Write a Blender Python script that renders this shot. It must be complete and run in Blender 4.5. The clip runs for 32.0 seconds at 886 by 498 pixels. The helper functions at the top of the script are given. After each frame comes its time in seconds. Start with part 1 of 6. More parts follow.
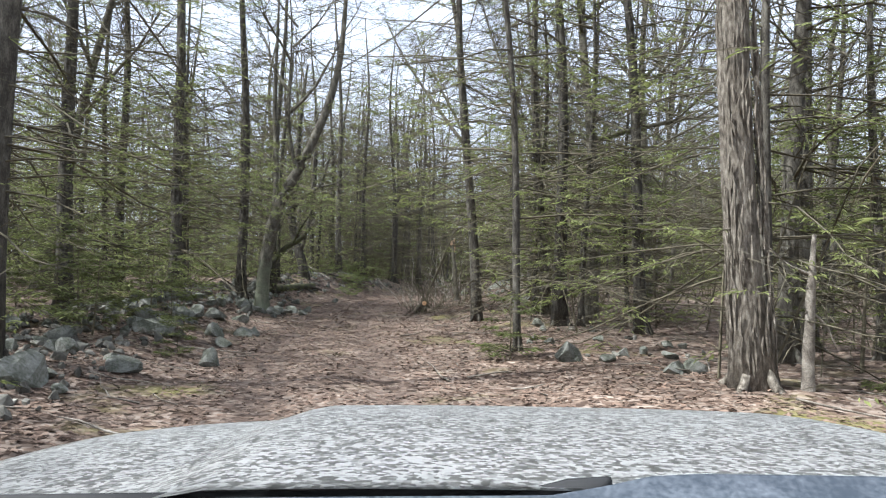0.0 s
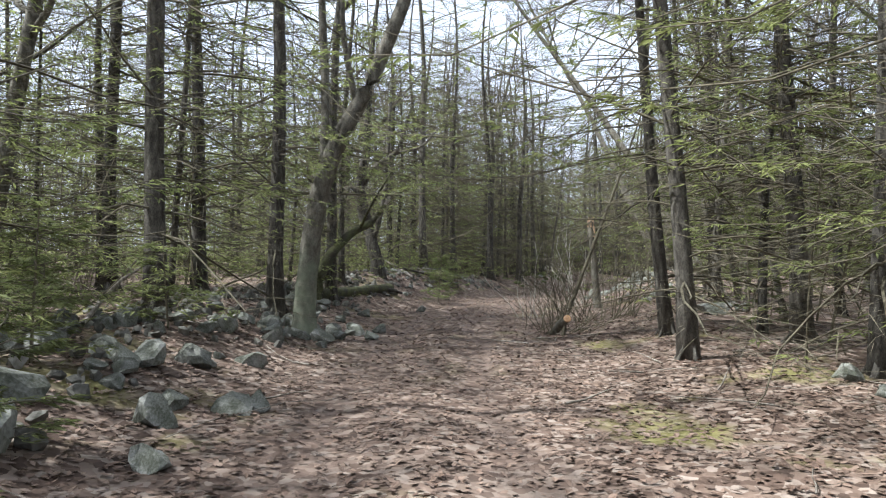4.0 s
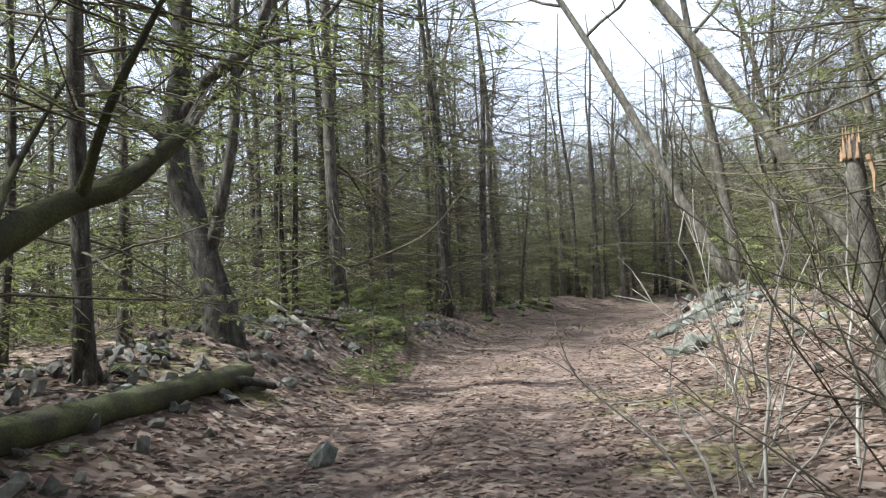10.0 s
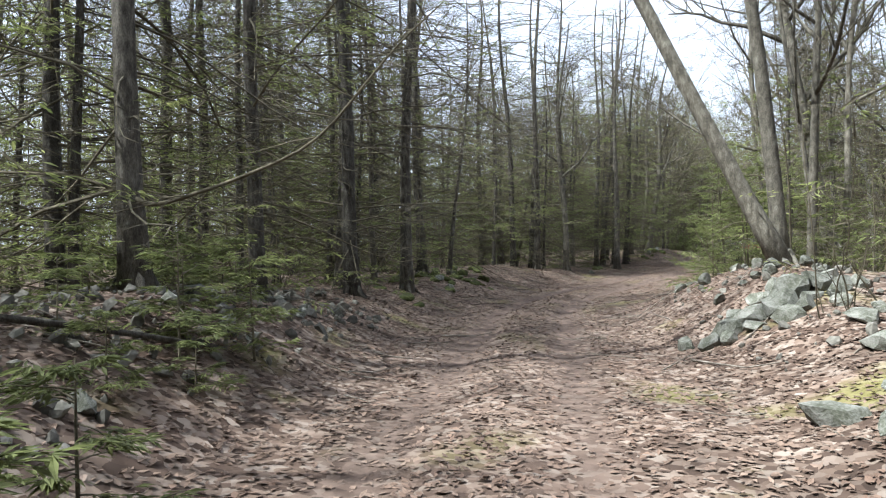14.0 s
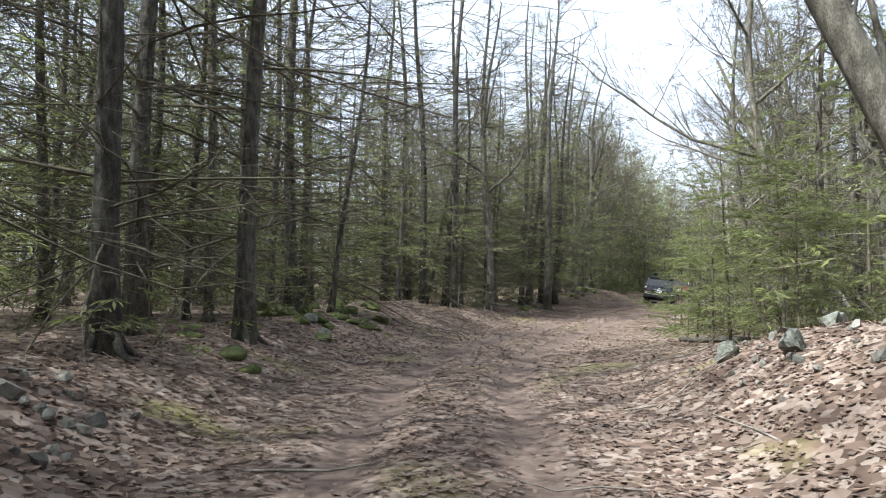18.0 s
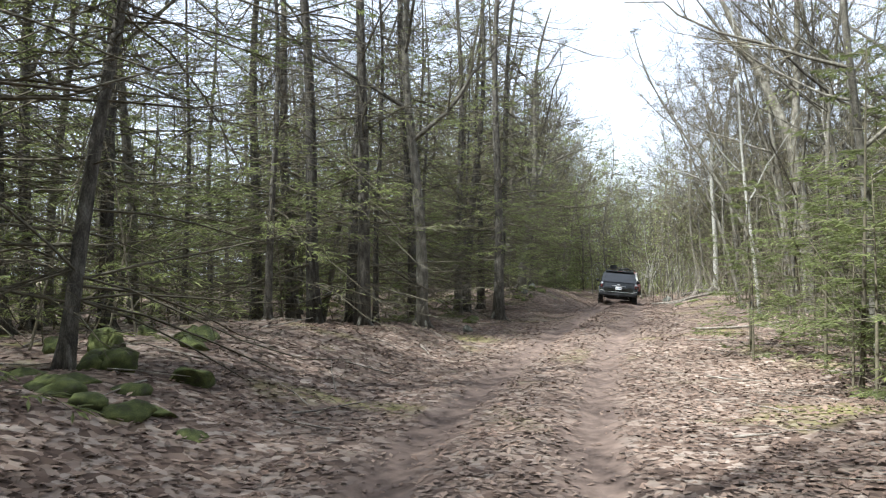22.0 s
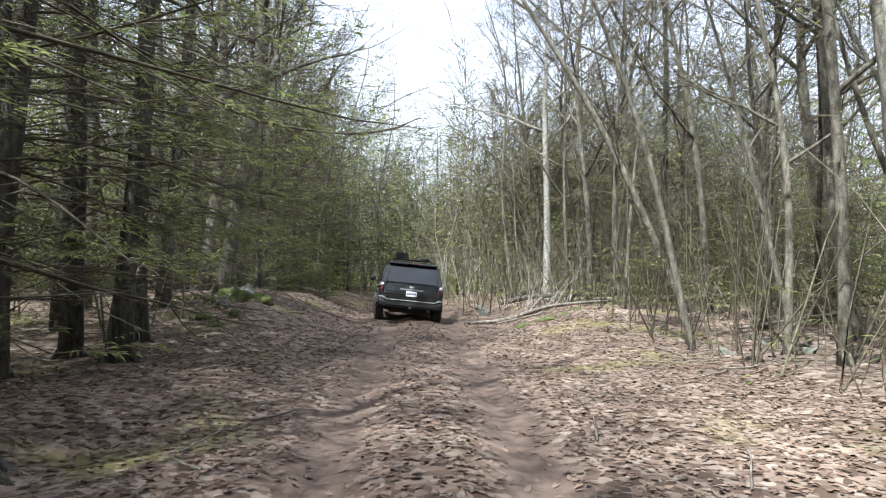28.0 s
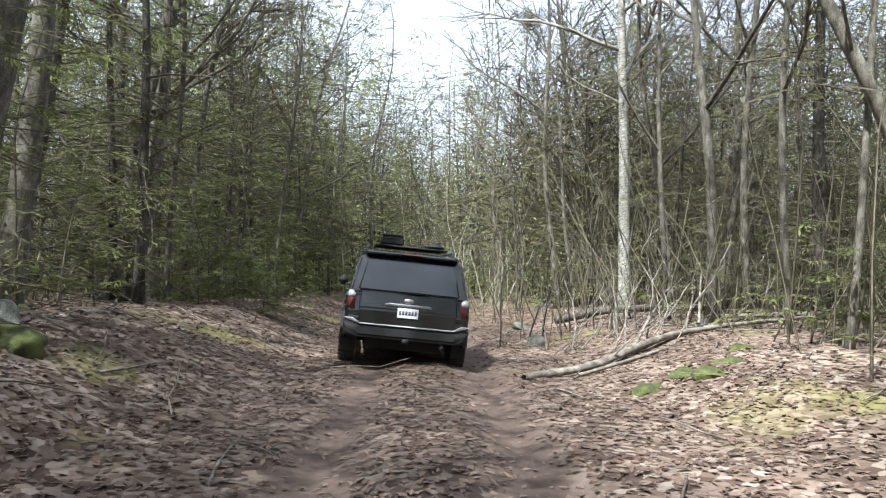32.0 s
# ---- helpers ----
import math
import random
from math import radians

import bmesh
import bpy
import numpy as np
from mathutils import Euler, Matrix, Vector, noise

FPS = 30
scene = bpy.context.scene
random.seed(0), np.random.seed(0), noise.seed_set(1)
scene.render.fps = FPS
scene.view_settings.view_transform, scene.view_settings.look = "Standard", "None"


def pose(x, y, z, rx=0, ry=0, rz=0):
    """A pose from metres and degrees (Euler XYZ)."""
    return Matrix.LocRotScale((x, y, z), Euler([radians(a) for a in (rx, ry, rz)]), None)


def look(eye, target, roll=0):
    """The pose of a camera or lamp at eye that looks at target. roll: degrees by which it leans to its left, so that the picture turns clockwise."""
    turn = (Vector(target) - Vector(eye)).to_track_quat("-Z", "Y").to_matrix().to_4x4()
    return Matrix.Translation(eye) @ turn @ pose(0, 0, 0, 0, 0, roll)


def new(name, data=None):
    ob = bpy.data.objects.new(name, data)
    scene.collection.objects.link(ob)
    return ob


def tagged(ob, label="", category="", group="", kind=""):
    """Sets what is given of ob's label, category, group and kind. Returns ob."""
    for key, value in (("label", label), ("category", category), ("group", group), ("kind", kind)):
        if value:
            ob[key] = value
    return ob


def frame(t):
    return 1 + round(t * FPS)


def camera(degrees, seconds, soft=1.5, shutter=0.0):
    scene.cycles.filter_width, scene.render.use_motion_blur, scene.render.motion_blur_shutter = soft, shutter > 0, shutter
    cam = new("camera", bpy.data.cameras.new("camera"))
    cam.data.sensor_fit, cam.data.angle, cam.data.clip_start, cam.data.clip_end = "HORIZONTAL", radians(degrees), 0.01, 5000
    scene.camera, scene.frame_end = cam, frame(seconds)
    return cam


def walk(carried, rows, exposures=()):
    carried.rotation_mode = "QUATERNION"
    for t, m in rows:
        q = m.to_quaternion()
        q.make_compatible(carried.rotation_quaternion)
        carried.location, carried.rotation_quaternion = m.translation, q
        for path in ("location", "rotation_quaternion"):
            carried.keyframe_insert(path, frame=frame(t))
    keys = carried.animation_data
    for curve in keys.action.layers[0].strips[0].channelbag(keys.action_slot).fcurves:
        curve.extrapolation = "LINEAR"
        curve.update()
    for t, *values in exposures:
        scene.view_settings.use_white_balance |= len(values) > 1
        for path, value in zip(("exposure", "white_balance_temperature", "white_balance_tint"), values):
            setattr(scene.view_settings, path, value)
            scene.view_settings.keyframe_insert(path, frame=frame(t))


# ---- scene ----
# Camera: metres, then yaw to the left of +y, pitch up and roll in degrees.
ROWS = [
    (0.0, -0.000, 0.000, 1.450, 3.93, 1.25, 1.15),
    (0.5, -0.214, 1.052, 1.425, 4.83, 0.93, 0.59),
    (1.0, -0.478, 2.164, 1.425, 6.45, 0.86, 2.62),
    (1.5, -0.776, 3.253, 1.425, 8.00, 0.80, 4.02),
    (2.0, -1.005, 4.190, 1.438, 8.92, 1.30, 3.13),
    (2.5, -1.280, 5.285, 1.423, 9.52, 1.98, 3.44),
    (3.0, -1.494, 6.286, 1.448, 10.03, 2.06, 1.43),
    (3.5, -1.678, 7.254, 1.419, 10.23, 0.41, 0.66),
    (5.5, -2.700, 11.604, 1.340, 8.51, 2.01, -1.82),
    (6.0, -2.939, 12.769, 1.285, 7.18, 0.20, -2.29),
    (6.5, -3.235, 13.862, 1.421, 6.96, 1.87, 1.14),
    (7.0, -3.487, 15.011, 1.376, 5.57, 1.76, -0.73),
    (7.5, -3.744, 16.121, 1.330, 4.65, 2.82, 2.88),
    (8.0, -3.879, 17.188, 1.285, 3.41, 0.66, 0.70),
    (8.5, -3.998, 18.247, 1.323, 3.55, 1.79, -0.68),
    (9.0, -4.081, 19.149, 1.348, 3.40, 2.61, -1.03),
    (9.5, -4.186, 20.134, 1.372, 4.22, 3.07, -2.08),
    (10.0, -4.368, 21.251, 1.365, 4.34, 2.79, -2.94),
    (10.5, -4.440, 22.134, 1.374, 4.63, 2.07, -3.09),
    (11.0, -4.510, 23.053, 1.302, 3.92, 1.19, -3.41),
    (11.5, -4.584, 23.997, 1.323, 3.10, 1.65, -0.76),
    (12.0, -4.627, 24.713, 1.404, 2.73, 3.84, 0.54),
    (12.5, -4.621, 25.510, 1.430, 1.66, 3.26, -1.20),
    (13.0, -4.660, 26.651, 1.407, -0.04, 2.51, -0.58),
    (13.5, -4.653, 27.741, 1.411, -1.54, -0.06, -1.33),
    (14.0, -4.699, 28.762, 1.395, -2.29, -0.41, -0.94),
    (14.5, -4.729, 29.723, 1.397, -3.55, 0.12, -3.20),
    (15.0, -4.733, 30.855, 1.362, -5.09, 0.89, -1.86),
    (15.5, -4.686, 31.995, 1.324, -7.03, 1.17, -0.95),
    (17.5, -3.857, 35.328, 1.239, -9.81, 1.98, -0.93),
    (18.0, -3.682, 36.315, 1.178, -9.29, 2.34, 0.94),
    (18.5, -3.455, 37.382, 1.132, -9.17, 3.13, 0.09),
    (19.0, -3.249, 38.448, 1.116, -9.59, 3.31, 0.12),
    (19.5, -3.093, 39.764, 1.129, -10.04, 3.09, -0.49),
    (20.0, -2.931, 41.187, 1.155, -10.71, 2.56, -0.59),
    (20.5, -2.792, 42.449, 1.140, -11.48, 2.75, 0.72),
    (21.0, -2.484, 43.838, 1.133, -13.01, 2.25, -1.71),
    (21.5, -2.211, 45.263, 1.147, -14.81, 2.64, -1.00),
    (22.0, -1.899, 46.432, 1.133, -16.50, 2.42, -0.69),
    (22.5, -1.581, 47.755, 1.146, -18.93, 3.33, -0.23),
    (23.0, -1.125, 49.180, 1.156, -21.70, 2.43, -0.98),
    (23.5, -0.679, 50.311, 1.184, -23.55, 2.63, 0.16),
    (24.0, -0.101, 51.543, 1.137, -25.81, 2.43, 0.75),
    (24.5, 0.553, 52.899, 1.108, -27.64, 1.80, 1.21),
    (25.0, 1.245, 54.144, 1.049, -29.38, 1.80, 0.51),
    (25.5, 1.995, 55.502, 1.025, -30.98, 1.94, 2.13),
    (26.0, 2.864, 56.958, 1.009, -32.74, 1.65, 1.66),
    (26.5, 3.630, 58.231, 1.028, -33.75, 2.68, 4.24),
    (28.5, 6.967, 63.404, 1.238, -35.14, 1.59, -0.68),
    (29.0, 7.822, 64.694, 1.238, -35.46, 1.76, -0.61),
    (29.5, 8.535, 65.748, 1.213, -35.38, 2.82, -0.64),
    (30.0, 9.228, 66.796, 1.245, -35.06, 3.42, 0.41),
    (30.5, 9.918, 67.865, 1.239, -34.61, 3.05, 2.02),
    (31.0, 10.470, 68.779, 1.246, -34.37, 2.65, 1.45),
    (31.5, 11.092, 69.724, 1.264, -34.76, 1.76, -0.01),
    (32.0, 11.682, 70.615, 1.252, -34.22, 1.60, 0.37),
]


def aim(x, y, z, yaw, pitch, roll):
    a, b = radians(yaw), radians(pitch)
    return look((x, y, z), (x - math.sin(a) * math.cos(b), y + math.cos(a) * math.cos(b), z + math.sin(b)), roll)


cam = camera(62.36, 32.0, soft=1.2)
walk(cam, [(row[0], aim(*row[1:])) for row in ROWS], exposures=[(0.0, 1.42, 6050, 7), (7.0, 1.54, 6050, 7), (13.0, 1.46, 6050, 6), (21.0, 1.66, 6050, 5), (32.0, 1.62, 6050, 5)])

# ---- light ----
SUN_AZ, SUN_EL = radians(250), radians(56)   # clockwise from +y
world = bpy.data.worlds.new("sky")
scene.world = world
world.use_nodes = True
wn = world.node_tree.nodes
sky = wn.new("ShaderNodeTexSky")
sky.sky_type = "NISHITA"
sky.sun_disc = False
sky.sun_elevation, sky.sun_rotation = SUN_EL, SUN_AZ
sky.air_density, sky.dust_density, sky.ozone_density = 1.0, 5.0, 0.6
haze = wn.new("ShaderNodeMixRGB")            # thin bright overcast over the blue
haze.inputs[0].default_value = 0.62
haze.inputs[2].default_value = (8.2, 8.7, 10.0, 1)
world.node_tree.links.new(sky.outputs[0], haze.inputs[1])
world.node_tree.links.new(haze.outputs[0], wn["Background"].inputs["Color"])
wn["Background"].inputs["Strength"].default_value = 0.092
sun = new("sun", bpy.data.lights.new("sun", "SUN"))
sun.data.energy, sun.data.angle, sun.data.color = 5.0, radians(0.9), (1.0, 0.995, 0.985)
sun.matrix_world = look((math.sin(SUN_AZ) * math.cos(SUN_EL) * 50, math.cos(SUN_AZ) * math.cos(SUN_EL) * 50, 40 + math.sin(SUN_EL) * 50), (0, 0, 40))


# ---- materials ----
def mat(name, ramp, scale=6.0, rough=0.85, bump=0.4, detail=6.0, stretch=(1, 1, 1), metal=0.0, fine=40.0, coat=0.0, spec=0.3, vary=0.0, through_light=0.0):
    """Two scales of noise through a colour ramp, with bump; vary: how much single objects differ in brightness."""
    m = bpy.data.materials.new(name)
    m.use_nodes = True
    t, n = m.node_tree, m.node_tree.nodes
    b = n["Principled BSDF"]
    co = n.new("ShaderNodeTexCoord")
    mp = n.new("ShaderNodeMapping")
    mp.inputs["Scale"].default_value = stretch
    t.links.new(co.outputs["Object"], mp.inputs[0])
    big, small = n.new("ShaderNodeTexNoise"), n.new("ShaderNodeTexNoise")
    for nd, sc, dt in ((big, scale, detail), (small, fine, 4.0)):
        nd.inputs["Scale"].default_value, nd.inputs["Detail"].default_value = sc, dt
        t.links.new(mp.outputs[0], nd.inputs["Vector"])
    mixed = n.new("ShaderNodeMath")
    mixed.operation = "MULTIPLY_ADD"
    mixed.inputs[1].default_value = 0.4
    t.links.new(small.outputs[0], mixed.inputs[0])
    part6 = n.new("ShaderNodeMath")
    part6.operation = "MULTIPLY"
    part6.inputs[1].default_value = 0.6
    t.links.new(big.outputs[0], part6.inputs[0])
    t.links.new(part6.outputs[0], mixed.inputs[2])
    cr = n.new("ShaderNodeValToRGB")
    els = cr.color_ramp.elements
    for k, (p, c) in enumerate(ramp):
        e = els[k] if k < 2 else els.new(p)
        e.position, e.color = p, (*c, 1)
    t.links.new(mixed.outputs[0], cr.inputs[0])
    out = cr.outputs[0]
    if vary:
        info, hs, rng = n.new("ShaderNodeObjectInfo"), n.new("ShaderNodeHueSaturation"), n.new("ShaderNodeMapRange")
        rng.inputs[3].default_value, rng.inputs[4].default_value = 1 - vary, 1 + vary
        t.links.new(info.outputs["Random"], rng.inputs[0])
        t.links.new(rng.outputs[0], hs.inputs["Value"])
        t.links.new(out, hs.inputs["Color"])
        out = hs.outputs[0]
    t.links.new(out, b.inputs["Base Color"])
    b.inputs["Roughness"].default_value, b.inputs["Metallic"].default_value = rough, metal
    b.inputs["Specular IOR Level"].default_value, b.inputs["Coat Weight"].default_value = spec, coat
    if bump:
        bp = n.new("ShaderNodeBump")
        bp.inputs["Strength"].default_value, bp.inputs["Distance"].default_value = bump, 0.02
        t.links.new(mixed.outputs[0], bp.inputs["Height"])
        t.links.new(bp.outputs[0], b.inputs["Normal"])
    if through_light:
        tr, mx = n.new("ShaderNodeBsdfTranslucent"), n.new("ShaderNodeMixShader")
        mx.inputs[0].default_value = through_light
        t.links.new(out, tr.inputs[0])
        t.links.new(b.outputs[0], mx.inputs[1])
        t.links.new(tr.outputs[0], mx.inputs[2])
        t.links.new(mx.outputs[0], n["Material Output"].inputs[0])
    return m


def island(m, low, high, sat=0.0):
    """Lets the joined pieces of one mesh differ in brightness, piece by piece."""
    t, n = m.node_tree, m.node_tree.nodes
    b = n["Principled BSDF"]
    src = b.inputs["Base Color"].links[0].from_socket
    geo, hs, rng = n.new("ShaderNodeNewGeometry"), n.new("ShaderNodeHueSaturation"), n.new("ShaderNodeMapRange")
    rng.inputs[3].default_value, rng.inputs[4].default_value = low, high
    t.links.new(geo.outputs["Random Per Island"], rng.inputs[0])
    t.links.new(rng.outputs[0], hs.inputs["Value"])
    hs.inputs["Saturation"].default_value = 1 + sat
    t.links.new(src, hs.inputs["Color"])
    targets = [l.to_socket for l in src.links if l.to_node != hs]
    for s in targets:
        t.links.new(hs.outputs[0], s)
    return m


def lichen_on(m, top):
    """Patches of green-grey lichen on the lowest metres of a bark."""
    t, n = m.node_tree, m.node_tree.nodes
    b = n["Principled BSDF"]
    src = b.inputs["Base Color"].links[0].from_socket
    co, sep, spots = n.new("ShaderNodeTexCoord"), n.new("ShaderNodeSeparateXYZ"), n.new("ShaderNodeTexNoise")
    spots.inputs["Scale"].default_value, spots.inputs["Detail"].default_value = 5.0, 6
    t.links.new(co.outputs["Object"], sep.inputs[0])
    t.links.new(co.outputs["Object"], spots.inputs["Vector"])
    up, add, mix = n.new("ShaderNodeMapRange"), n.new("ShaderNodeMath"), n.new("ShaderNodeMixRGB")
    up.inputs[1].default_value, up.inputs[2].default_value, up.inputs[3].default_value, up.inputs[4].default_value = top - 1.4, top + 0.8, 0.36, -0.75
    add.operation, add.use_clamp = "MULTIPLY_ADD", True
    add.inputs[1].default_value = 1.6
    t.links.new(sep.outputs["Z"], up.inputs[0])
    shift = n.new("ShaderNodeMath")
    shift.operation = "SUBTRACT"
    shift.inputs[1].default_value = 0.62
    t.links.new(up.outputs[0], shift.inputs[0])
    t.links.new(spots.outputs[0], add.inputs[0])
    t.links.new(shift.outputs[0], add.inputs[2])
    t.links.new(add.outputs[0], mix.inputs[0])
    t.links.new(src, mix.inputs[1])
    mix.inputs[2].default_value = (0.185, 0.205, 0.140, 1)
    t.links.new(mix.outputs[0], b.inputs["Base Color"])
    return m


BARK_DARK = mat("bark_hemlock", [(0.32, (0.017, 0.015, 0.012)), (0.47, (0.050, 0.044, 0.035)), (0.6, (0.098, 0.089, 0.072)), (0.74, (0.18, 0.18, 0.145))], 4, 0.95, 1.0, stretch=(4, 4, 1.3), vary=0.3, fine=26)
BARK_GREY = mat("bark_grey", [(0.32, (0.034, 0.030, 0.023)), (0.47, (0.088, 0.079, 0.061)), (0.6, (0.160, 0.147, 0.117)), (0.74, (0.28, 0.272, 0.22))], 3.5, 0.95, 1.0, stretch=(3.5, 3.5, 1.4), vary=0.25, fine=24)
BARK_OAK = mat("bark_oak", [(0.36, (0.035, 0.029, 0.022)), (0.5, (0.130, 0.110, 0.086)), (0.64, (0.27, 0.243, 0.20))], 4, 0.95, 1.0, stretch=(7, 7, 2.2))
BARK_PALE = mat("bark_birch", [(0.34, (0.07, 0.065, 0.052)), (0.47, (0.20, 0.19, 0.16)), (0.66, (0.40, 0.385, 0.34))], 5, 0.8, 0.5, stretch=(2, 2, 6))
TWIG = mat("twig", [(0.3, (0.034, 0.029, 0.019)), (0.6, (0.122, 0.106, 0.070))], 8, 0.95, 0.3, vary=0.2)
TWIG_PALE = mat("twig_pale", [(0.3, (0.22, 0.20, 0.165)), (0.6, (0.43, 0.40, 0.345))], 8, 0.9, 0.3)
NEEDLES = island(mat("hemlock_needles", [(0.3, (0.086, 0.104, 0.038)), (0.5, (0.166, 0.186, 0.068)), (0.72, (0.262, 0.272, 0.106))], 0.5, 0.6, 0, vary=0.22, through_light=0.6), 0.6, 1.45)
SHRUB_NEEDLES = island(mat("young_hemlock_needles", [(0.3, (0.080, 0.095, 0.036)), (0.55, (0.145, 0.162, 0.062)), (0.75, (0.235, 0.245, 0.10))], 2, 0.65, 0, vary=0.15, through_light=0.55), 0.6, 1.4)
LEAF = island(mat("dead_leaf", [(0.3, (0.080, 0.047, 0.032)), (0.45, (0.140, 0.092, 0.066)), (0.6, (0.190, 0.136, 0.102)), (0.75, (0.250, 0.197, 0.156))], 1.3, 0.7, 0.2, fine=9), 0.6, 1.15)
ROCK = mat("fieldstone", [(0.30, (0.035, 0.036, 0.026)), (0.43, (0.074, 0.077, 0.057)), (0.54, (0.145, 0.145, 0.124)), (0.66, (0.22, 0.218, 0.195)), (0.78, (0.32, 0.32, 0.288))], 2.6, 0.95, 1.0, fine=26, vary=0.3)
MOSS = mat("moss", [(0.36, (0.045, 0.040, 0.026)), (0.45, (0.045, 0.053, 0.018)), (0.58, (0.088, 0.099, 0.030)), (0.72, (0.16, 0.165, 0.06))], 4, 1.0, 1.0, fine=70)
MOSS_BARK = mat("mossy_bark", [(0.38, (0.04, 0.034, 0.026)), (0.52, (0.060, 0.060, 0.028)), (0.68, (0.11, 0.12, 0.045))], 4, 1.0, 1.0, fine=60)
CUT_WOOD = mat("cut_wood", [(0.3, (0.34, 0.18, 0.085)), (0.6, (0.56, 0.35, 0.19))], 14, 0.8, 0.3)
TORN_WOOD = mat("torn_wood", [(0.3, (0.20, 0.12, 0.07)), (0.6, (0.38, 0.25, 0.15))], 14, 0.9, 0.4)
DEAD_WOOD = mat("dead_wood", [(0.36, (0.07, 0.058, 0.046)), (0.5, (0.16, 0.138, 0.112)), (0.64, (0.29, 0.262, 0.22))], 4, 0.9, 0.7, stretch=(2, 2, 2))

# ---- ground ----
ROAD = np.array([(0, 0, 0.0), (-0.78, 3.25, 0.0), (-1.68, 7.25, -0.03), (-2.94, 12.77, -0.11), (-3.88, 17.19, -0.14), (-4.37, 21.25, -0.08), (-4.65, 25.0, -0.05), (-4.7, 28.76, -0.06),
                 (-4.45, 32.83, -0.15), (-3.7, 36.9, -0.26), (-2.93, 41.19, -0.30), (-1.9, 46.43, -0.31), (-0.1, 51.54, -0.32), (2.86, 56.96, -0.40), (6.13, 62.11, -0.27), (9.23, 66.8, -0.21), (11.68, 70.61, -0.20)])
lead_in = ROAD[0] + np.array([[0.9, -4, 0], [4, -20, 0], [9, -45, 0]])[::-1]
ahead_dir = np.array([0.544, 0.839, 0.0])
lead_out = ROAD[-1] + ahead_dir * np.array([[10], [25], [50], [120]])
CTRL = np.vstack([lead_in, ROAD, lead_out])
_d = np.r_[0, np.cumsum(np.linalg.norm(np.diff(CTRL[:, :2], axis=0), axis=1))]
_fine = np.arange(0, _d[-1], 0.25)


def _smooth(a, w=9):
    k = np.hanning(w + 2)[1:-1]
    k /= k.sum()
    return np.convolve(np.pad(a, w // 2, mode="edge"), k, mode="valid")


LINE = np.stack([_smooth(np.interp(_fine, _d, CTRL[:, k]), 13) for k in range(3)], 1)
_tan = np.gradient(LINE[:, :2], axis=0)
_tan /= np.linalg.norm(_tan, axis=1)[:, None]
LS = np.r_[0, np.cumsum(np.linalg.norm(np.diff(LINE[:, :2], axis=0), axis=1))]
LS -= LS[np.argmin(np.linalg.norm(LINE[:, :2], axis=1))]


def along(x, y):
    """Distance along the track, offset to its right, and the track's height, for arrays of places."""
    x, y = np.atleast_1d(np.asarray(x, float)), np.atleast_1d(np.asarray(y, float))
    idx = np.empty(x.shape, int)
    for a in range(0, len(x), 4000):
        q = slice(a, a + 4000)
        idx[q] = np.argmin((x[q, None] - LINE[None, :, 0]) ** 2 + (y[q, None] - LINE[None, :, 1]) ** 2, axis=1)
    lat = (x - LINE[idx, 0]) * _tan[idx, 1] - (y - LINE[idx, 1]) * _tan[idx, 0]
    return LS[idx], lat, LINE[idx, 2]


def spot(s, lat):
    """The place at a distance along the track and an offset to its right."""
    i = int(np.clip(np.searchsorted(LS, s), 0, len(LS) - 1))
    return LINE[i, 0] + lat * _tan[i, 1], LINE[i, 1] - lat * _tan[i, 0]


LEFT_S = [-30, 0, 10, 15, 20, 30, 36, 40, 47, 53, 61, 68, 76, 81, 86, 95, 130]
LEFT_H = [0.2, 0.15, 0.3, 0.45, 0.6, 0.65, 0.85, 0.85, 0.55, 0.6, 0.42, 0.2, 0.15, 0.6, 0.85, 0.5, 0.3]
RIGHT_S = [-30, 0, 15, 20, 28, 36, 42, 46, 51, 57, 72, 79, 84, 90, 100, 130]
RIGHT_H = [0.1, 0.08, 0.15, 0.28, 0.35, 0.6, 0.95, 0.9, 0.3, 0.08, 0.05, 0.05, 0.4, 0.35, 0.25, 0.2]
# Heaps of earth and stone: along, right, reach along, reach across, height.
MOUNDS = [(31.5, -3.4, 2.6, 1.3, 0.45), (36.5, -4.0, 2.5, 1.6, 0.3), (20.5, -3.0, 2.0, 1.2, 0.15), (43.0, 4.4, 3.0, 1.6, 0.25), (58.5, -5.6, 3.0, 2.2, 0.35), (16, -3.6, 3, 1.5, 0.15), (82, -4.6, 3, 1.8, 0.3), (89, -1.2, 3.0, 0.5, 0.07), (89, 0.55, 3.0, 0.5, -0.08)]


def _bumps(x, y):
    b = 0.05 * np.sin(0.9 * x + 1.7 * np.sin(0.4 * y)) * np.sin(0.8 * y + 1.1) + 0.03 * np.sin(2.3 * x + 0.7 * y) * np.sin(1.9 * y - 0.8 * x)
    return b + 0.014 * np.sin(5.3 * x + 2.1 * y) * np.sin(4.7 * y - 1.3 * x) + 0.008 * np.sin(11 * x - 3 * y) * np.sin(9.1 * y + 4 * x)


def _step(a, b, v):
    u = np.clip((v - a) / (b - a), 0, 1)
    return u * u * (3 - 2 * u)


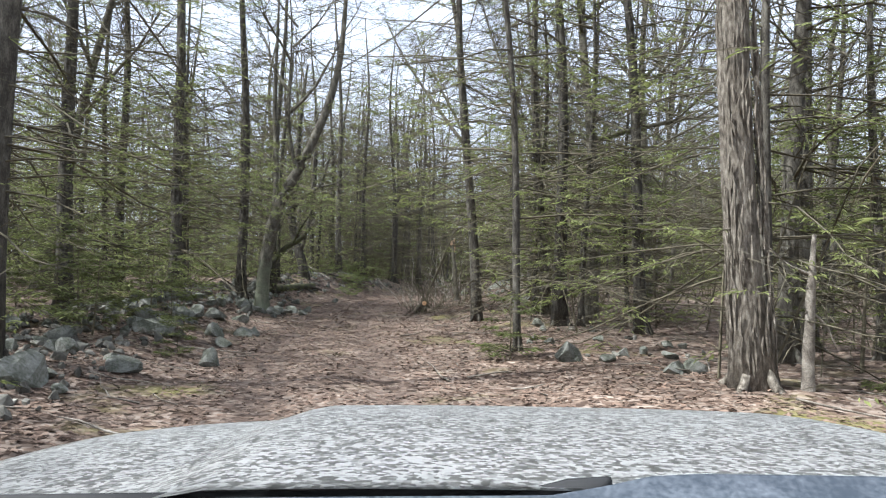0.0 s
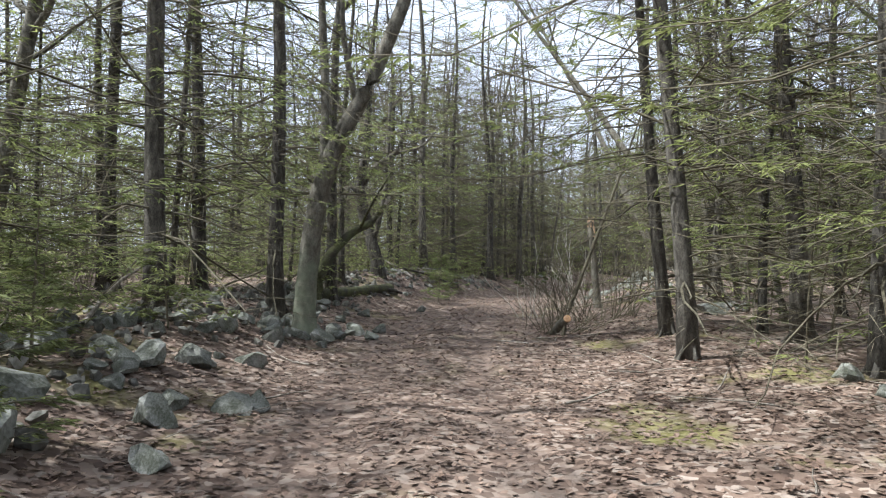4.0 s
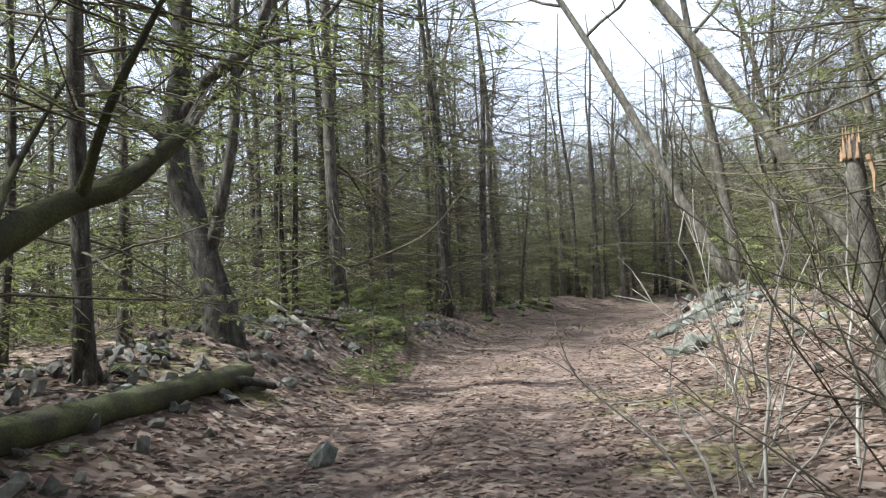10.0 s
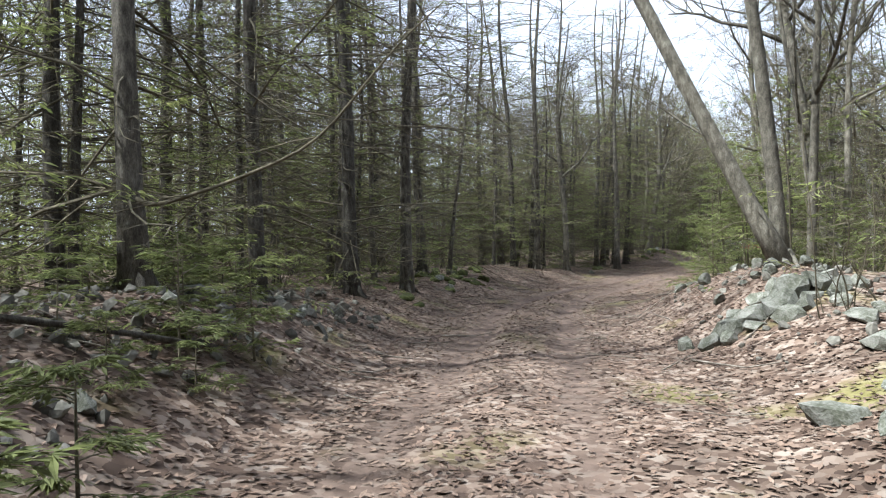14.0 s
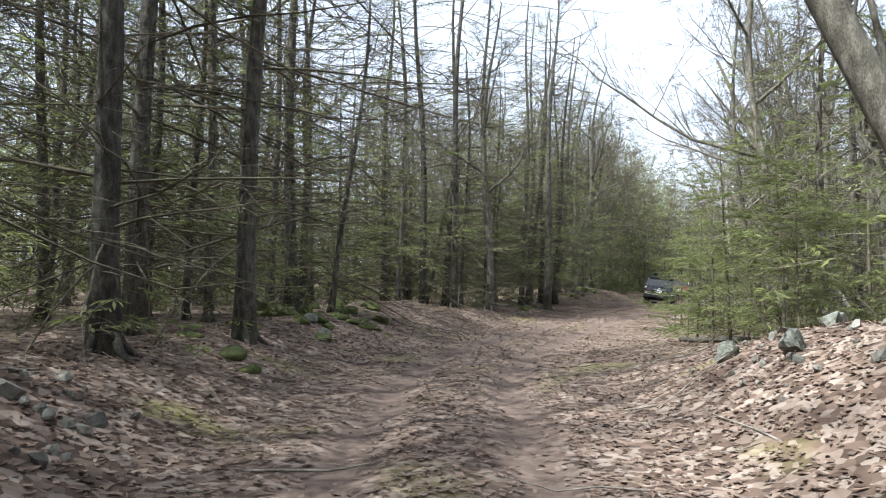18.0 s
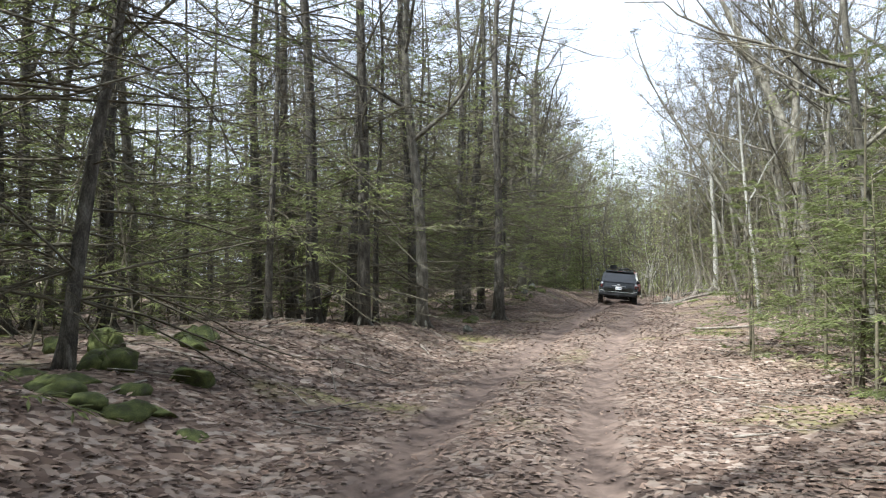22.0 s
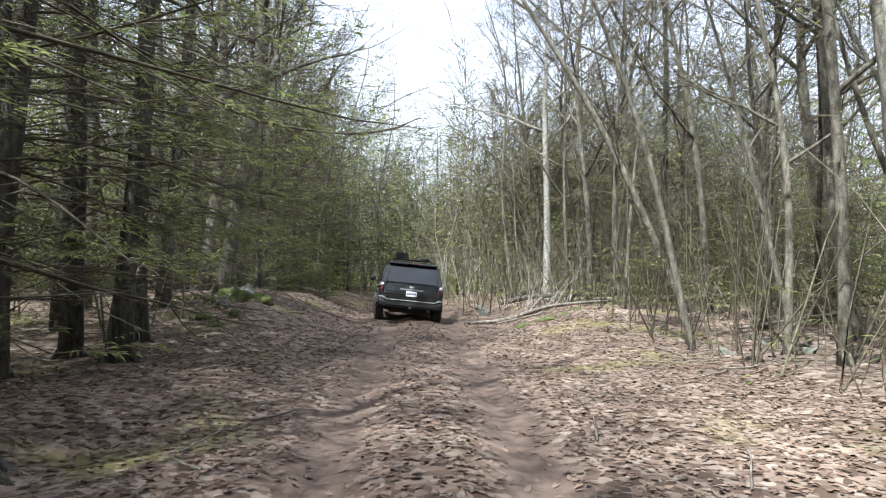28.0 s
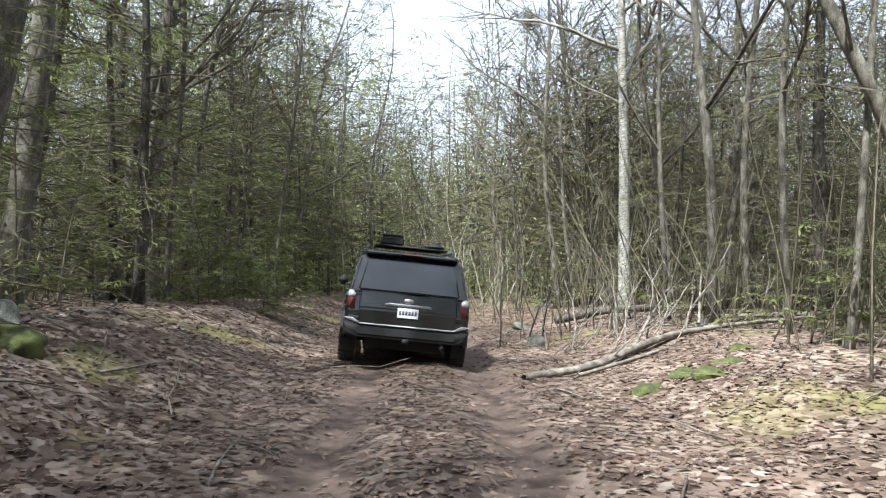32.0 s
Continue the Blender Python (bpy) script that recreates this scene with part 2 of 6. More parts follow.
def height(x, y):
    x, y = np.atleast_1d(np.asarray(x, float)), np.atleast_1d(np.asarray(y, float))
    s, lat, z = along(x, y)
    side = np.abs(lat)
    h = z + np.where(lat < 0, np.interp(s, LEFT_S, LEFT_H) * _step(1.6, 4.2, side), np.interp(s, RIGHT_S, RIGHT_H) * _step(1.9, 4.6, side))
    for ms, ml, ra, rb, mh in MOUNDS:
        h += mh * np.exp(-((s - ms) / ra) ** 2 - ((lat - ml) / rb) ** 2)
    rut = np.exp(-((side - 0.8) / 0.24) ** 2) * (0.03 + 0.06 * _step(34, 48, s))
    h += _bumps(x, y) * (0.35 + 0.65 * _step(1.2, 3.0, side)) - rut + 0.04 * _step(1.7, 1.3, side) * _step(0.55, 0.2, side)
    return h + 0.018 * np.clip(side - 14, 0, 120)


def z_at(x, y):
    return float(height(x, y)[0])


def mesh_from(name, verts, faces, smooth=True):
    """A mesh from arrays: faces all of one size, or a list of such arrays."""
    me = bpy.data.meshes.new(name)
    groups = faces if isinstance(faces, list) else [faces]
    groups = [np.asarray(g, np.int32) for g in groups if len(g)]
    verts = np.asarray(verts, np.float32)
    me.vertices.add(len(verts))
    me.vertices.foreach_set("co", verts.ravel())
    loops = np.concatenate([g.ravel() for g in groups])
    sizes = np.concatenate([np.full(len(g), g.shape[1], np.int32) for g in groups])
    me.loops.add(len(loops))
    me.loops.foreach_set("vertex_index", loops)
    me.polygons.add(len(sizes))
    me.polygons.foreach_set("loop_start", np.r_[0, np.cumsum(sizes)[:-1]].astype(np.int32))
    me.polygons.foreach_set("loop_total", sizes)
    me.polygons.foreach_set("use_smooth", np.full(len(sizes), smooth))
    me.update(calc_edges=True)
    return me


def skin(ob, m):
    ob.data.materials.append(m)
    return ob


def part(name, me, material, parent, label=""):
    """Links a mesh (or bmesh) as one part under a thing or a part."""
    if isinstance(me, bmesh.types.BMesh):
        bm, me = me, bpy.data.meshes.new(name)
        bm.to_mesh(me)
        bm.free()
    ob = new(name, me)
    if material and not me.materials:
        me.materials.append(material)
    ob.parent = parent
    return tagged(ob, label)


def _axis(lo, hi, step, far):
    a = np.arange(lo, hi + step / 2, step)
    out = step * 1.35 ** np.arange(1, 40)
    out = np.cumsum(out)
    out = out[out < far]
    return np.r_[lo - out[::-1], a, hi + out]


GX, GY = _axis(-14, 34, 0.27, 420), _axis(-4, 100, 0.27, 420)
_gx, _gy = np.meshgrid(GX, GY)
_gz = height(_gx.ravel(), _gy.ravel())
_i = np.arange(len(GX) * len(GY)).reshape(len(GY), len(GX))
_q = np.stack([_i[:-1, :-1], _i[:-1, 1:], _i[1:, 1:], _i[1:, :-1]], -1).reshape(-1, 4)
ground = tagged(new("ground", mesh_from("ground", np.stack([_gx.ravel(), _gy.ravel(), _gz], 1), _q)), "forest floor of brown fallen leaves with two worn dirt wheel tracks", "ground", kind="structure")
_s, _lat, _z = along(_gx.ravel(), _gy.ravel())
_worn = np.clip(np.exp(-((np.abs(_lat) - 0.8) / 0.23) ** 2) * (0.3 + 0.7 * _step(30, 48, _s)) + 0.25 * _step(1.7, 1.0, np.abs(_lat)), 0, 1)
_att = ground.data.attributes.new("worn", "FLOAT", "POINT")
_att.data.foreach_set("value", _worn.astype(np.float32))


def ground_material():
    m = bpy.data.materials.new("leaf_litter_floor")
    m.use_nodes = True
    t, n = m.node_tree, m.node_tree.nodes
    b = n["Principled BSDF"]
    co = n.new("ShaderNodeTexCoord")
    wob = n.new("ShaderNodeTexNoise")
    wob.inputs["Scale"].default_value = 9
    add = n.new("ShaderNodeMixRGB")
    add.blend_type, add.inputs[0].default_value = "ADD", 0.06
    t.links.new(co.outputs["Object"], wob.inputs["Vector"])
    t.links.new(co.outputs["Object"], add.inputs[1])
    t.links.new(wob.outputs["Color"], add.inputs[2])
    v = n.new("ShaderNodeTexVoronoi")
    v.inputs["Scale"].default_value = 11
    t.links.new(add.outputs[0], v.inputs["Vector"])
    sep = n.new("ShaderNodeSeparateColor")
    t.links.new(v.outputs["Color"], sep.inputs[0])
    cr = n.new("ShaderNodeValToRGB")
    for k, (p, c) in enumerate([(0.0, (0.050, 0.033, 0.024)), (0.3, (0.096, 0.064, 0.047)), (0.55, (0.154, 0.110, 0.083)), (0.8, (0.208, 0.160, 0.127)), (1.0, (0.26, 0.212, 0.172))]):
        e = cr.color_ramp.elements[k] if k < 2 else cr.color_ramp.elements.new(p)
        e.position, e.color = p, (*c, 1)
    t.links.new(sep.outputs[0], cr.inputs[0])
    patch = n.new("ShaderNodeTexNoise")
    patch.inputs["Scale"].default_value, patch.inputs["Detail"].default_value = 0.7, 5
    t.links.new(co.outputs["Object"], patch.inputs["Vector"])
    pr = n.new("ShaderNodeMapRange")
    pr.inputs[1].default_value, pr.inputs[2].default_value, pr.inputs[3].default_value, pr.inputs[4].default_value = 0.3, 0.7, 0.55, 1.25
    t.links.new(patch.outputs[0], pr.inputs[0])
    hs = n.new("ShaderNodeHueSaturation")
    t.links.new(cr.outputs[0], hs.inputs["Color"])
    t.links.new(pr.outputs[0], hs.inputs["Value"])
    # worn earth in the wheel tracks, moss in patches
    dn = n.new("ShaderNodeTexNoise")
    dn.inputs["Scale"].default_value, dn.inputs["Detail"].default_value = 5, 8
    t.links.new(co.outputs["Object"], dn.inputs["Vector"])
    dirt = n.new("ShaderNodeValToRGB")
    dirt.color_ramp.elements[0].color, dirt.color_ramp.elements[1].color = (0.060, 0.042, 0.033, 1), (0.150, 0.108, 0.085, 1)
    dirt.color_ramp.elements[0].position, dirt.color_ramp.elements[1].position = 0.3, 0.7
    t.links.new(dn.outputs[0], dirt.inputs[0])
    at = n.new("ShaderNodeAttribute")
    at.attribute_name = "worn"
    sm = n.new("ShaderNodeMath")
    sm.operation = "MULTIPLY_ADD"
    sm.inputs[1].default_value = 1.5
    sub = n.new("ShaderNodeMath")
    sub.operation = "SUBTRACT"
    sub.inputs[1].default_value = 0.75
    t.links.new(dn.outputs[0], sub.inputs[0])
    t.links.new(at.outputs["Fac"], sm.inputs[0])
    t.links.new(sub.outputs[0], sm.inputs[2])
    sm.use_clamp = True
    mix = n.new("ShaderNodeMixRGB")
    t.links.new(sm.outputs[0], mix.inputs[0])
    t.links.new(hs.outputs[0], mix.inputs[1])
    t.links.new(dirt.outputs[0], mix.inputs[2])
    mn = n.new("ShaderNodeTexNoise")
    mn.inputs["Scale"].default_value, mn.inputs["Detail"].default_value = 0.45, 7
    t.links.new(co.outputs["Object"], mn.inputs["Vector"])
    mr = n.new("ShaderNodeMapRange")
    mr.inputs[1].default_value, mr.inputs[2].default_value, mr.inputs[4].default_value = 0.57, 0.67, 0.75
    t.links.new(mn.outputs[0], mr.inputs[0])
    off_road = n.new("ShaderNodeMath")
    off_road.operation, off_road.use_clamp = "MULTIPLY_ADD", True
    off_road.inputs[1].default_value, off_road.inputs[2].default_value = -2.4, 1
    t.links.new(at.outputs["Fac"], off_road.inputs[0])
    grown = n.new("ShaderNodeMath")
    grown.operation = "MULTIPLY"
    t.links.new(mr.outputs[0], grown.inputs[0])
    t.links.new(off_road.outputs[0], grown.inputs[1])
    moss = n.new("ShaderNodeMixRGB")
    moss.inputs[2].default_value = (0.15, 0.14, 0.045, 1)
    t.links.new(grown.outputs[0], moss.inputs[0])
    t.links.new(mix.outputs[0], moss.inputs[1])
    t.links.new(moss.outputs[0], b.inputs["Base Color"])
    b.inputs["Roughness"].default_value, b.inputs["Specular IOR Level"].default_value = 0.95, 0.2
    bp = n.new("ShaderNodeBump")
    bp.inputs["Strength"].default_value, bp.inputs["Distance"].default_value = 0.6, 0.04
    t.links.new(sep.outputs[1], bp.inputs["Height"])
    t.links.new(bp.outputs[0], b.inputs["Normal"])
    return m


skin(ground, ground_material())


# ---- trees ----
class Geo:
    """Collects tubes and small blades into one mesh."""

    def __init__(self):
        self.v, self.q, self.t, self.n = [], [], [], 0

    def tube(self, pts, radii, sides=6, lumps=0.0, rng=None):
        pts, radii = np.asarray(pts, float), np.asarray(radii, float)
        d = np.gradient(pts, axis=0)
        d /= np.linalg.norm(d, axis=1)[:, None] + 1e-9
        ref = np.where(np.abs(d[:, 2:]) > 0.9, np.array([[1.0, 0, 0]]), np.array([[0, 0, 1.0]]))
        a = np.cross(d, ref)
        a /= np.linalg.norm(a, axis=1)[:, None] + 1e-9
        b = np.cross(d, a)
        ang = np.linspace(0, 2 * np.pi, sides, endpoint=False)
        r = radii[:, None] * np.ones(sides)
        if lumps and rng is not None:
            r = r * (1 + lumps * rng.normal(size=r.shape))
        ring = pts[:, None] + r[..., None] * (np.cos(ang)[None, :, None] * a[:, None] + np.sin(ang)[None, :, None] * b[:, None])
        m = len(pts)
        k = self.n + np.arange(m * sides).reshape(m, sides)
        self.q.append(np.stack([k[:-1], np.roll(k[:-1], -1, 1), np.roll(k[1:], -1, 1), k[1:]], -1).reshape(-1, 4))
        self.v.append(ring.reshape(-1, 3))
        self.n += m * sides
        if radii[0] > 0.05:
            self.v.append(pts[:1] - d[:1] * radii[0] * 0.2)
            self.t.append(np.stack([np.roll(k[0], -1), k[0], np.full(sides, self.n)], -1))
            self.n += 1
        tip = pts[-1:] + d[-1:] * radii[-1]
        self.v.append(tip)
        self.t.append(np.stack([k[-1], np.roll(k[-1], -1), np.full(sides, self.n)], -1))
        self.n += 1

    def blades(self, base, way, length, width, up):
        """Flat pointed sprays, four corners each, slightly bent."""
        base, way, up = np.asarray(base), np.asarray(way), np.asarray(up)
        side = np.cross(way, up)
        side /= np.linalg.norm(side, axis=1)[:, None] + 1e-9
        m, l, w = len(base), np.asarray(length)[:, None], np.asarray(width)[:, None]
        mid = base + way * l * 0.5 + up * l * 0.03
        quad = np.stack([base, mid + side * w, base + way * l - up * l * 0.06, mid - side * w], 1).reshape(-1, 3)
        k = self.n + np.arange(4 * m).reshape(m, 4)
        self.q.append(k)
        self.v.append(quad)
        self.n += 4 * m

    def mesh(self, name, smooth=True):
        return mesh_from(name, np.concatenate(self.v), [np.concatenate(self.q)] + ([np.concatenate(self.t)] if self.t else []), smooth)


def bough(rng, p0, way, length, sag, n=7):
    """A bending branch line from p0."""
    t = np.linspace(0, 1, n)[:, None]
    way = np.asarray(way) / np.linalg.norm(way)
    side = np.cross(way, (0, 0, 1.0))
    wig = np.cumsum(rng.normal(0, 0.035, (n, 3)), axis=0) * length * t
    return np.asarray(p0) + way * length * t + np.array([0, 0, -1.0]) * sag * length * t ** 2 + wig + side * 0.06 * length * np.sin(t * 3) * rng.normal()


def unit(v):
    return v / (np.linalg.norm(v, axis=1)[:, None] + 1e-9)


def heading(rng, a, lo, hi):
    return unit(np.stack([np.cos(a), np.sin(a), rng.uniform(lo, hi, len(a))], 1))


def any_up(rng, m, flat=0.35):
    return unit(np.stack([rng.normal(0, flat, m), rng.normal(0, flat, m), np.ones(m)], 1))


def sweep(rng, p0, way, length, sag, n=6):
    """A long bough that droops along its way and lifts again at the tip."""
    t = np.linspace(0, 1, n)[:, None]
    way = np.asarray(way, float) / np.linalg.norm(way)
    side = np.cross(way, (0, 0, 1.0))
    wig = np.cumsum(rng.normal(0, 0.018, (n, 3)), axis=0) * length * t
    return np.asarray(p0) + way * length * t + np.array([0, 0, 1.0]) * sag * length * (0.6 * t ** 4 - t ** 1.7) + wig + side * 0.10 * length * np.sin(t * 2.6) * rng.normal()


def trunk_line(height_, lean, wob, rng, n=14):
    z = np.linspace(-0.25, height_, n)
    ph = rng.uniform(0, 6, 2)
    x = lean[0] * z + wob * np.sin(z * 0.5 + ph[0]) * z / height_
    y = lean[1] * z + wob * np.sin(z * 0.43 + ph[1]) * z / height_
    return np.stack([x - x[0] - lean[0] * 0.25, y - y[0] - lean[1] * 0.25, z], 1)


def at_height(line, z):
    return np.array([np.interp(z, line[:, 2], line[:, k]) for k in range(3)])


def twiglets(geo, rng, pts, a, m, lo, hi, half, u0=0.2):
    """Fine side twigs along a branch line, as thin slivers."""
    us = rng.uniform(u0, 1.0, m)
    k = np.linspace(0, 1, len(pts))
    base = np.stack([np.interp(us, k, pts[:, c]) for c in range(3)], 1)
    aa = a + rng.choice([-1, 1], m) * rng.uniform(0.4, 1.1, m)
    way = np.stack([np.cos(aa), np.sin(aa), rng.uniform(-0.35, 0.30, m)], 1)
    up = np.stack([rng.normal(0, 0.6, m), rng.normal(0, 0.6, m), np.ones(m)], 1)
    ln = rng.uniform(lo, hi, m) * (1.15 - 0.6 * us)
    geo.blades(base, way, ln, rng.uniform(0.7, 1.3, m) * half, up / np.linalg.norm(up, axis=1)[:, None])
    return base, way, ln, aa


def hemlock(seed, tall, r, lean=(0, 0), live_from=3.0, boughs=56, dead=26, spread=2.6, sides=8, leafy=1.0, low=0.9, foot=None):
    """Trunk, bare lower branches, and drooping boughs with flat needle sprays."""
    rng = np.random.default_rng(seed)

    def clear_of_track(pts):
        """No bough hangs into the way of what drives past."""
        if foot is None:
            return True
        w = pts + np.array([*foot, z_at(*foot)])
        _, lat, road = along(w[:, 0], w[:, 1])
        return not np.any((np.abs(lat) < 1.35) & (w[:, 2] < road + 2.5))

    line = trunk_line(tall, lean, 0.24, rng)
    f = np.linspace(0, 1, len(line))
    trunk, twigs, green = Geo(), Geo(), Geo()
    rr = r * (1 - 0.92 * f) + 0.012
    rr[0], rr[1] = r * 1.5, r * 1.04
    trunk.tube(line, rr, sides, 0.04, rng)
    for k in range(4):
        a = k * 1.6 + rng.uniform(0, 1)
        trunk.tube([[0.6 * r * math.cos(a), 0.6 * r * math.sin(a), 0.30], [1.5 * r * math.cos(a), 1.5 * r * math.sin(a), 0.04], [2.9 * r * math.cos(a), 2.9 * r * math.sin(a), -0.12]], [0.36 * r, 0.34 * r, 0.12 * r], 5)
    def reach(z, a, ln, up, sag, n):
        """A bough of that length, cut short where it would hang in the way."""
        for cut in (1.0, 0.68, 0.45):
            pts = sweep(rng, at_height(line, z), (math.cos(a), math.sin(a), up), ln * cut, sag, n)
            if clear_of_track(pts):
                return pts, ln * cut
        return None, 0

    for k in range(dead):
        z = low + (tall * 0.9 - low) * rng.uniform(0, 1) ** 1.15
        a = rng.uniform(0, 6.283)
        pts, ln = reach(z, a, spread * rng.uniform(0.35, 1.45), rng.uniform(-0.25, 0.5), rng.uniform(0.1, 0.85), 6)
        if pts is None:
            continue
        twigs.tube(pts, np.linspace(0.017, 0.004, 6) * (0.7 + r * 2.5) * (0.55 + 0.2 * ln), 3)
        b2, w2, l2, a2 = twiglets(twigs, rng, pts, a, int(6 + 6 * ln), 0.15, 0.55 * ln, 0.0042)
        twigs.blades(b2 + w2 * (l2 * 0.55)[:, None], heading(rng, a2 + rng.normal(0, 0.7, len(a2)), -0.45, 0.2), l2 * 0.6, np.full(len(l2), 0.003), any_up(rng, len(l2), 0.7))
    for k in range(boughs):
        u = rng.uniform(0, 1) ** 1.9
        z = live_from + (tall * 0.985 - live_from) * u
        a = rng.uniform(0, 6.283)
        pts, ln = reach(z, a, spread * (1.2 - 0.9 * (z / tall)) * rng.uniform(0.6, 1.3), rng.uniform(-0.1, 0.4), rng.uniform(0.2, 0.8), 5)
        if pts is None:
            continue
        twigs.tube(pts, np.linspace(0.013, 0.003, 5) * (0.6 + 0.6 * (1 - u)), 3)
        base, way, ll, aa = twiglets(twigs, rng, pts, a, max(6, int(13 * ln / 2.0 * leafy)), 0.22, 0.75, 0.004, 0.3)
        m = len(base)
        for c in range(8):
            off = rng.uniform(0.1, 1.0, m)[:, None]
            sp = aa + rng.choice([-1, 1], m) * rng.uniform(0.2, 0.9, m)
            green.blades(base + way * ll[:, None] * off, heading(rng, sp, -0.6, 0.1), rng.uniform(0.06, 0.14, m), rng.uniform(0.0065, 0.0125, m), any_up(rng, m, 0.4))
    return trunk, twigs, green


def broadleaf(seed, tall, r, lean=(0, 0), limbs=8, sides=8, fork=0.34, curve=0.4, twigginess=1.0):
    """A bare tree: trunk, limbs and fine twigs with buds."""
    rng = np.random.default_rng(seed)
    line = trunk_line(tall, lean, curve, rng, 16)
    f = np.linspace(0, 1, len(line))
    trunk, limbs_geo, twigs = Geo(), Geo(), Geo()
    rr = r * (1 - 0.88 * f ** 1.1) + 0.01
    rr[0], rr[1] = r * 1.5, r * 1.06
    trunk.tube(line, rr, sides, 0.05, rng)
    for k in range(4):
        a = k * 1.6 + rng.uniform(0, 1)
        trunk.tube([[0.6 * r * math.cos(a), 0.6 * r * math.sin(a), 0.28], [1.5 * r * math.cos(a), 1.5 * r * math.sin(a), 0.03], [2.7 * r * math.cos(a), 2.7 * r * math.sin(a), -0.12]], [0.36 * r, 0.34 * r, 0.12 * r], 5)

    def grow(p0, way, ln, rad, depth):
        n = (7, 5, 3)[depth]
        pts = bough(rng, p0, way, ln, -rng.uniform(0.0, 0.3), n)
        d = (pts[-1] - pts[0]) / (np.linalg.norm(pts[-1] - pts[0]) + 1e-9)
        if depth < 2:
            (limbs_geo if depth == 0 else twigs).tube(pts, np.linspace(rad, rad * 0.3, n), 5 if depth == 0 else 3)
        else:
            leg = pts[1:] - pts[:-1]
            for up in (np.cross(d, (0.3, 0.2, 1.0)), np.array([0.2, -0.3, 1.0])):
                twigs.blades(pts[:-1] - leg * 0.15, leg / np.linalg.norm(leg, axis=1)[:, None], np.linalg.norm(leg, axis=1) * 1.25, np.full(2, max(0.0045, rad)), np.tile(up / np.linalg.norm(up), (2, 1)))
            twiglets(twigs, rng, pts, math.atan2(d[1], d[0]), int(8 * twigginess), 0.25, max(0.35, 0.65 * ln), 0.0045, 0.1)
            return
        for j in range(int((7, 6)[depth] * twigginess)):
            u = rng.uniform(0.2, 1.0)
            q = np.array([np.interp(u, np.linspace(0, 1, n), pts[:, c]) for c in range(3)])
            e = d + rng.normal(0, 0.55, 3)
            e[2] += 0.2
            grow(q, e, ln * rng.uniform(0.35, 0.62), max(0.0045, rad * 0.42 * (1.1 - 0.5 * u)), depth + 1)

    for k in range(limbs):
        u = fork + (0.97 - fork) * (k + rng.uniform(0, 1)) / limbs
        z = tall * u
        a = k * 2.4 + rng.uniform(-0.5, 0.5)
        grow(at_height(line, z), (math.cos(a), math.sin(a), rng.uniform(0.4, 1.3)), tall * (1.1 - u) * rng.uniform(0.35, 0.55), r * (1.05 - u) * 0.6 + 0.008, 0)
    return trunk, limbs_geo, twigs


def tree_thing(name, x, y, parts, label, category="tree", group="", turn=0.0, size=1.0):
    ob = tagged(new(name), label, category, group)
    ob.matrix_world = pose(x, y, z_at(x, y), 0, 0, turn) @ Matrix.Diagonal((size, size, size, 1))
    for pname, me, material, plabel in parts:
        if me is not None:
            p = part(pname, me, material, ob, plabel)
            if pname != "trunk":
                tagged(p, kind="stuff")
    return ob


_seed = [100]


def hem(x, y, r, lx, ly, tall=0.0, **kw):
    """A hemlock of its own, placed by its foot, trunk radius and lean."""
    _seed[0] += 1
    rng = random.Random(_seed[0])
    r = min(r, 0.155)
    tall = tall or 10 + 34 * r + rng.uniform(-1, 1.8)
    side = abs(along(x, y)[1][0])
    kw.setdefault("spread", max(2.0, min(2.8 + 6 * r, side + 0.4)))
    kw.setdefault("live_from", rng.uniform(1.3, 4.2))
    kw.setdefault("dead", int(34 + 120 * r))
    kw.setdefault("boughs", int(24 + tall * 1.9))
    trunk, twigs, green = hemlock(_seed[0], tall, r, (lx, ly), foot=(x, y), **kw)
    return tree_thing("hemlock_tree", x, y, [("trunk", trunk.mesh("trunk"), BARK_DARK, ""), ("branchwork", twigs.mesh("branchwork"), TWIG, "thin grey dead branches"), ("crown", green.mesh("crown", False), NEEDLES, "flat sprays of green needles")],
                      "dark straight hemlock with bare lower branches and green sprays", "tree", "hemlocks beside the track")


def dec(x, y, r, lx, ly, tall=0.0, bark=None, label="bare grey broadleaf tree with forked limbs and fine twigs", **kw):
    _seed[0] += 1
    r = min(r, 0.20)
    tall = tall or min(14, 7 + 32 * r)
    trunk, limbs, twigs = broadleaf(_seed[0], tall, r, (lx, ly), **kw)
    return tree_thing("bare_tree", x, y, [("trunk", trunk.mesh("trunk"), bark or BARK_GREY, ""), ("limbwork", limbs.mesh("limbwork"), bark or BARK_GREY, ""), ("twigwork", twigs.mesh("twigwork"), TWIG, "fine leafless twigs")], label, "tree", "bare trees beside the track")


def birch(x, y, r, lx, ly, tall=0.0, **kw):
    return dec(x, y, r, lx, ly, tall, BARK_PALE, "slender pale-barked young tree leaning over the leaves", curve=0.6, limbs=7, **kw)


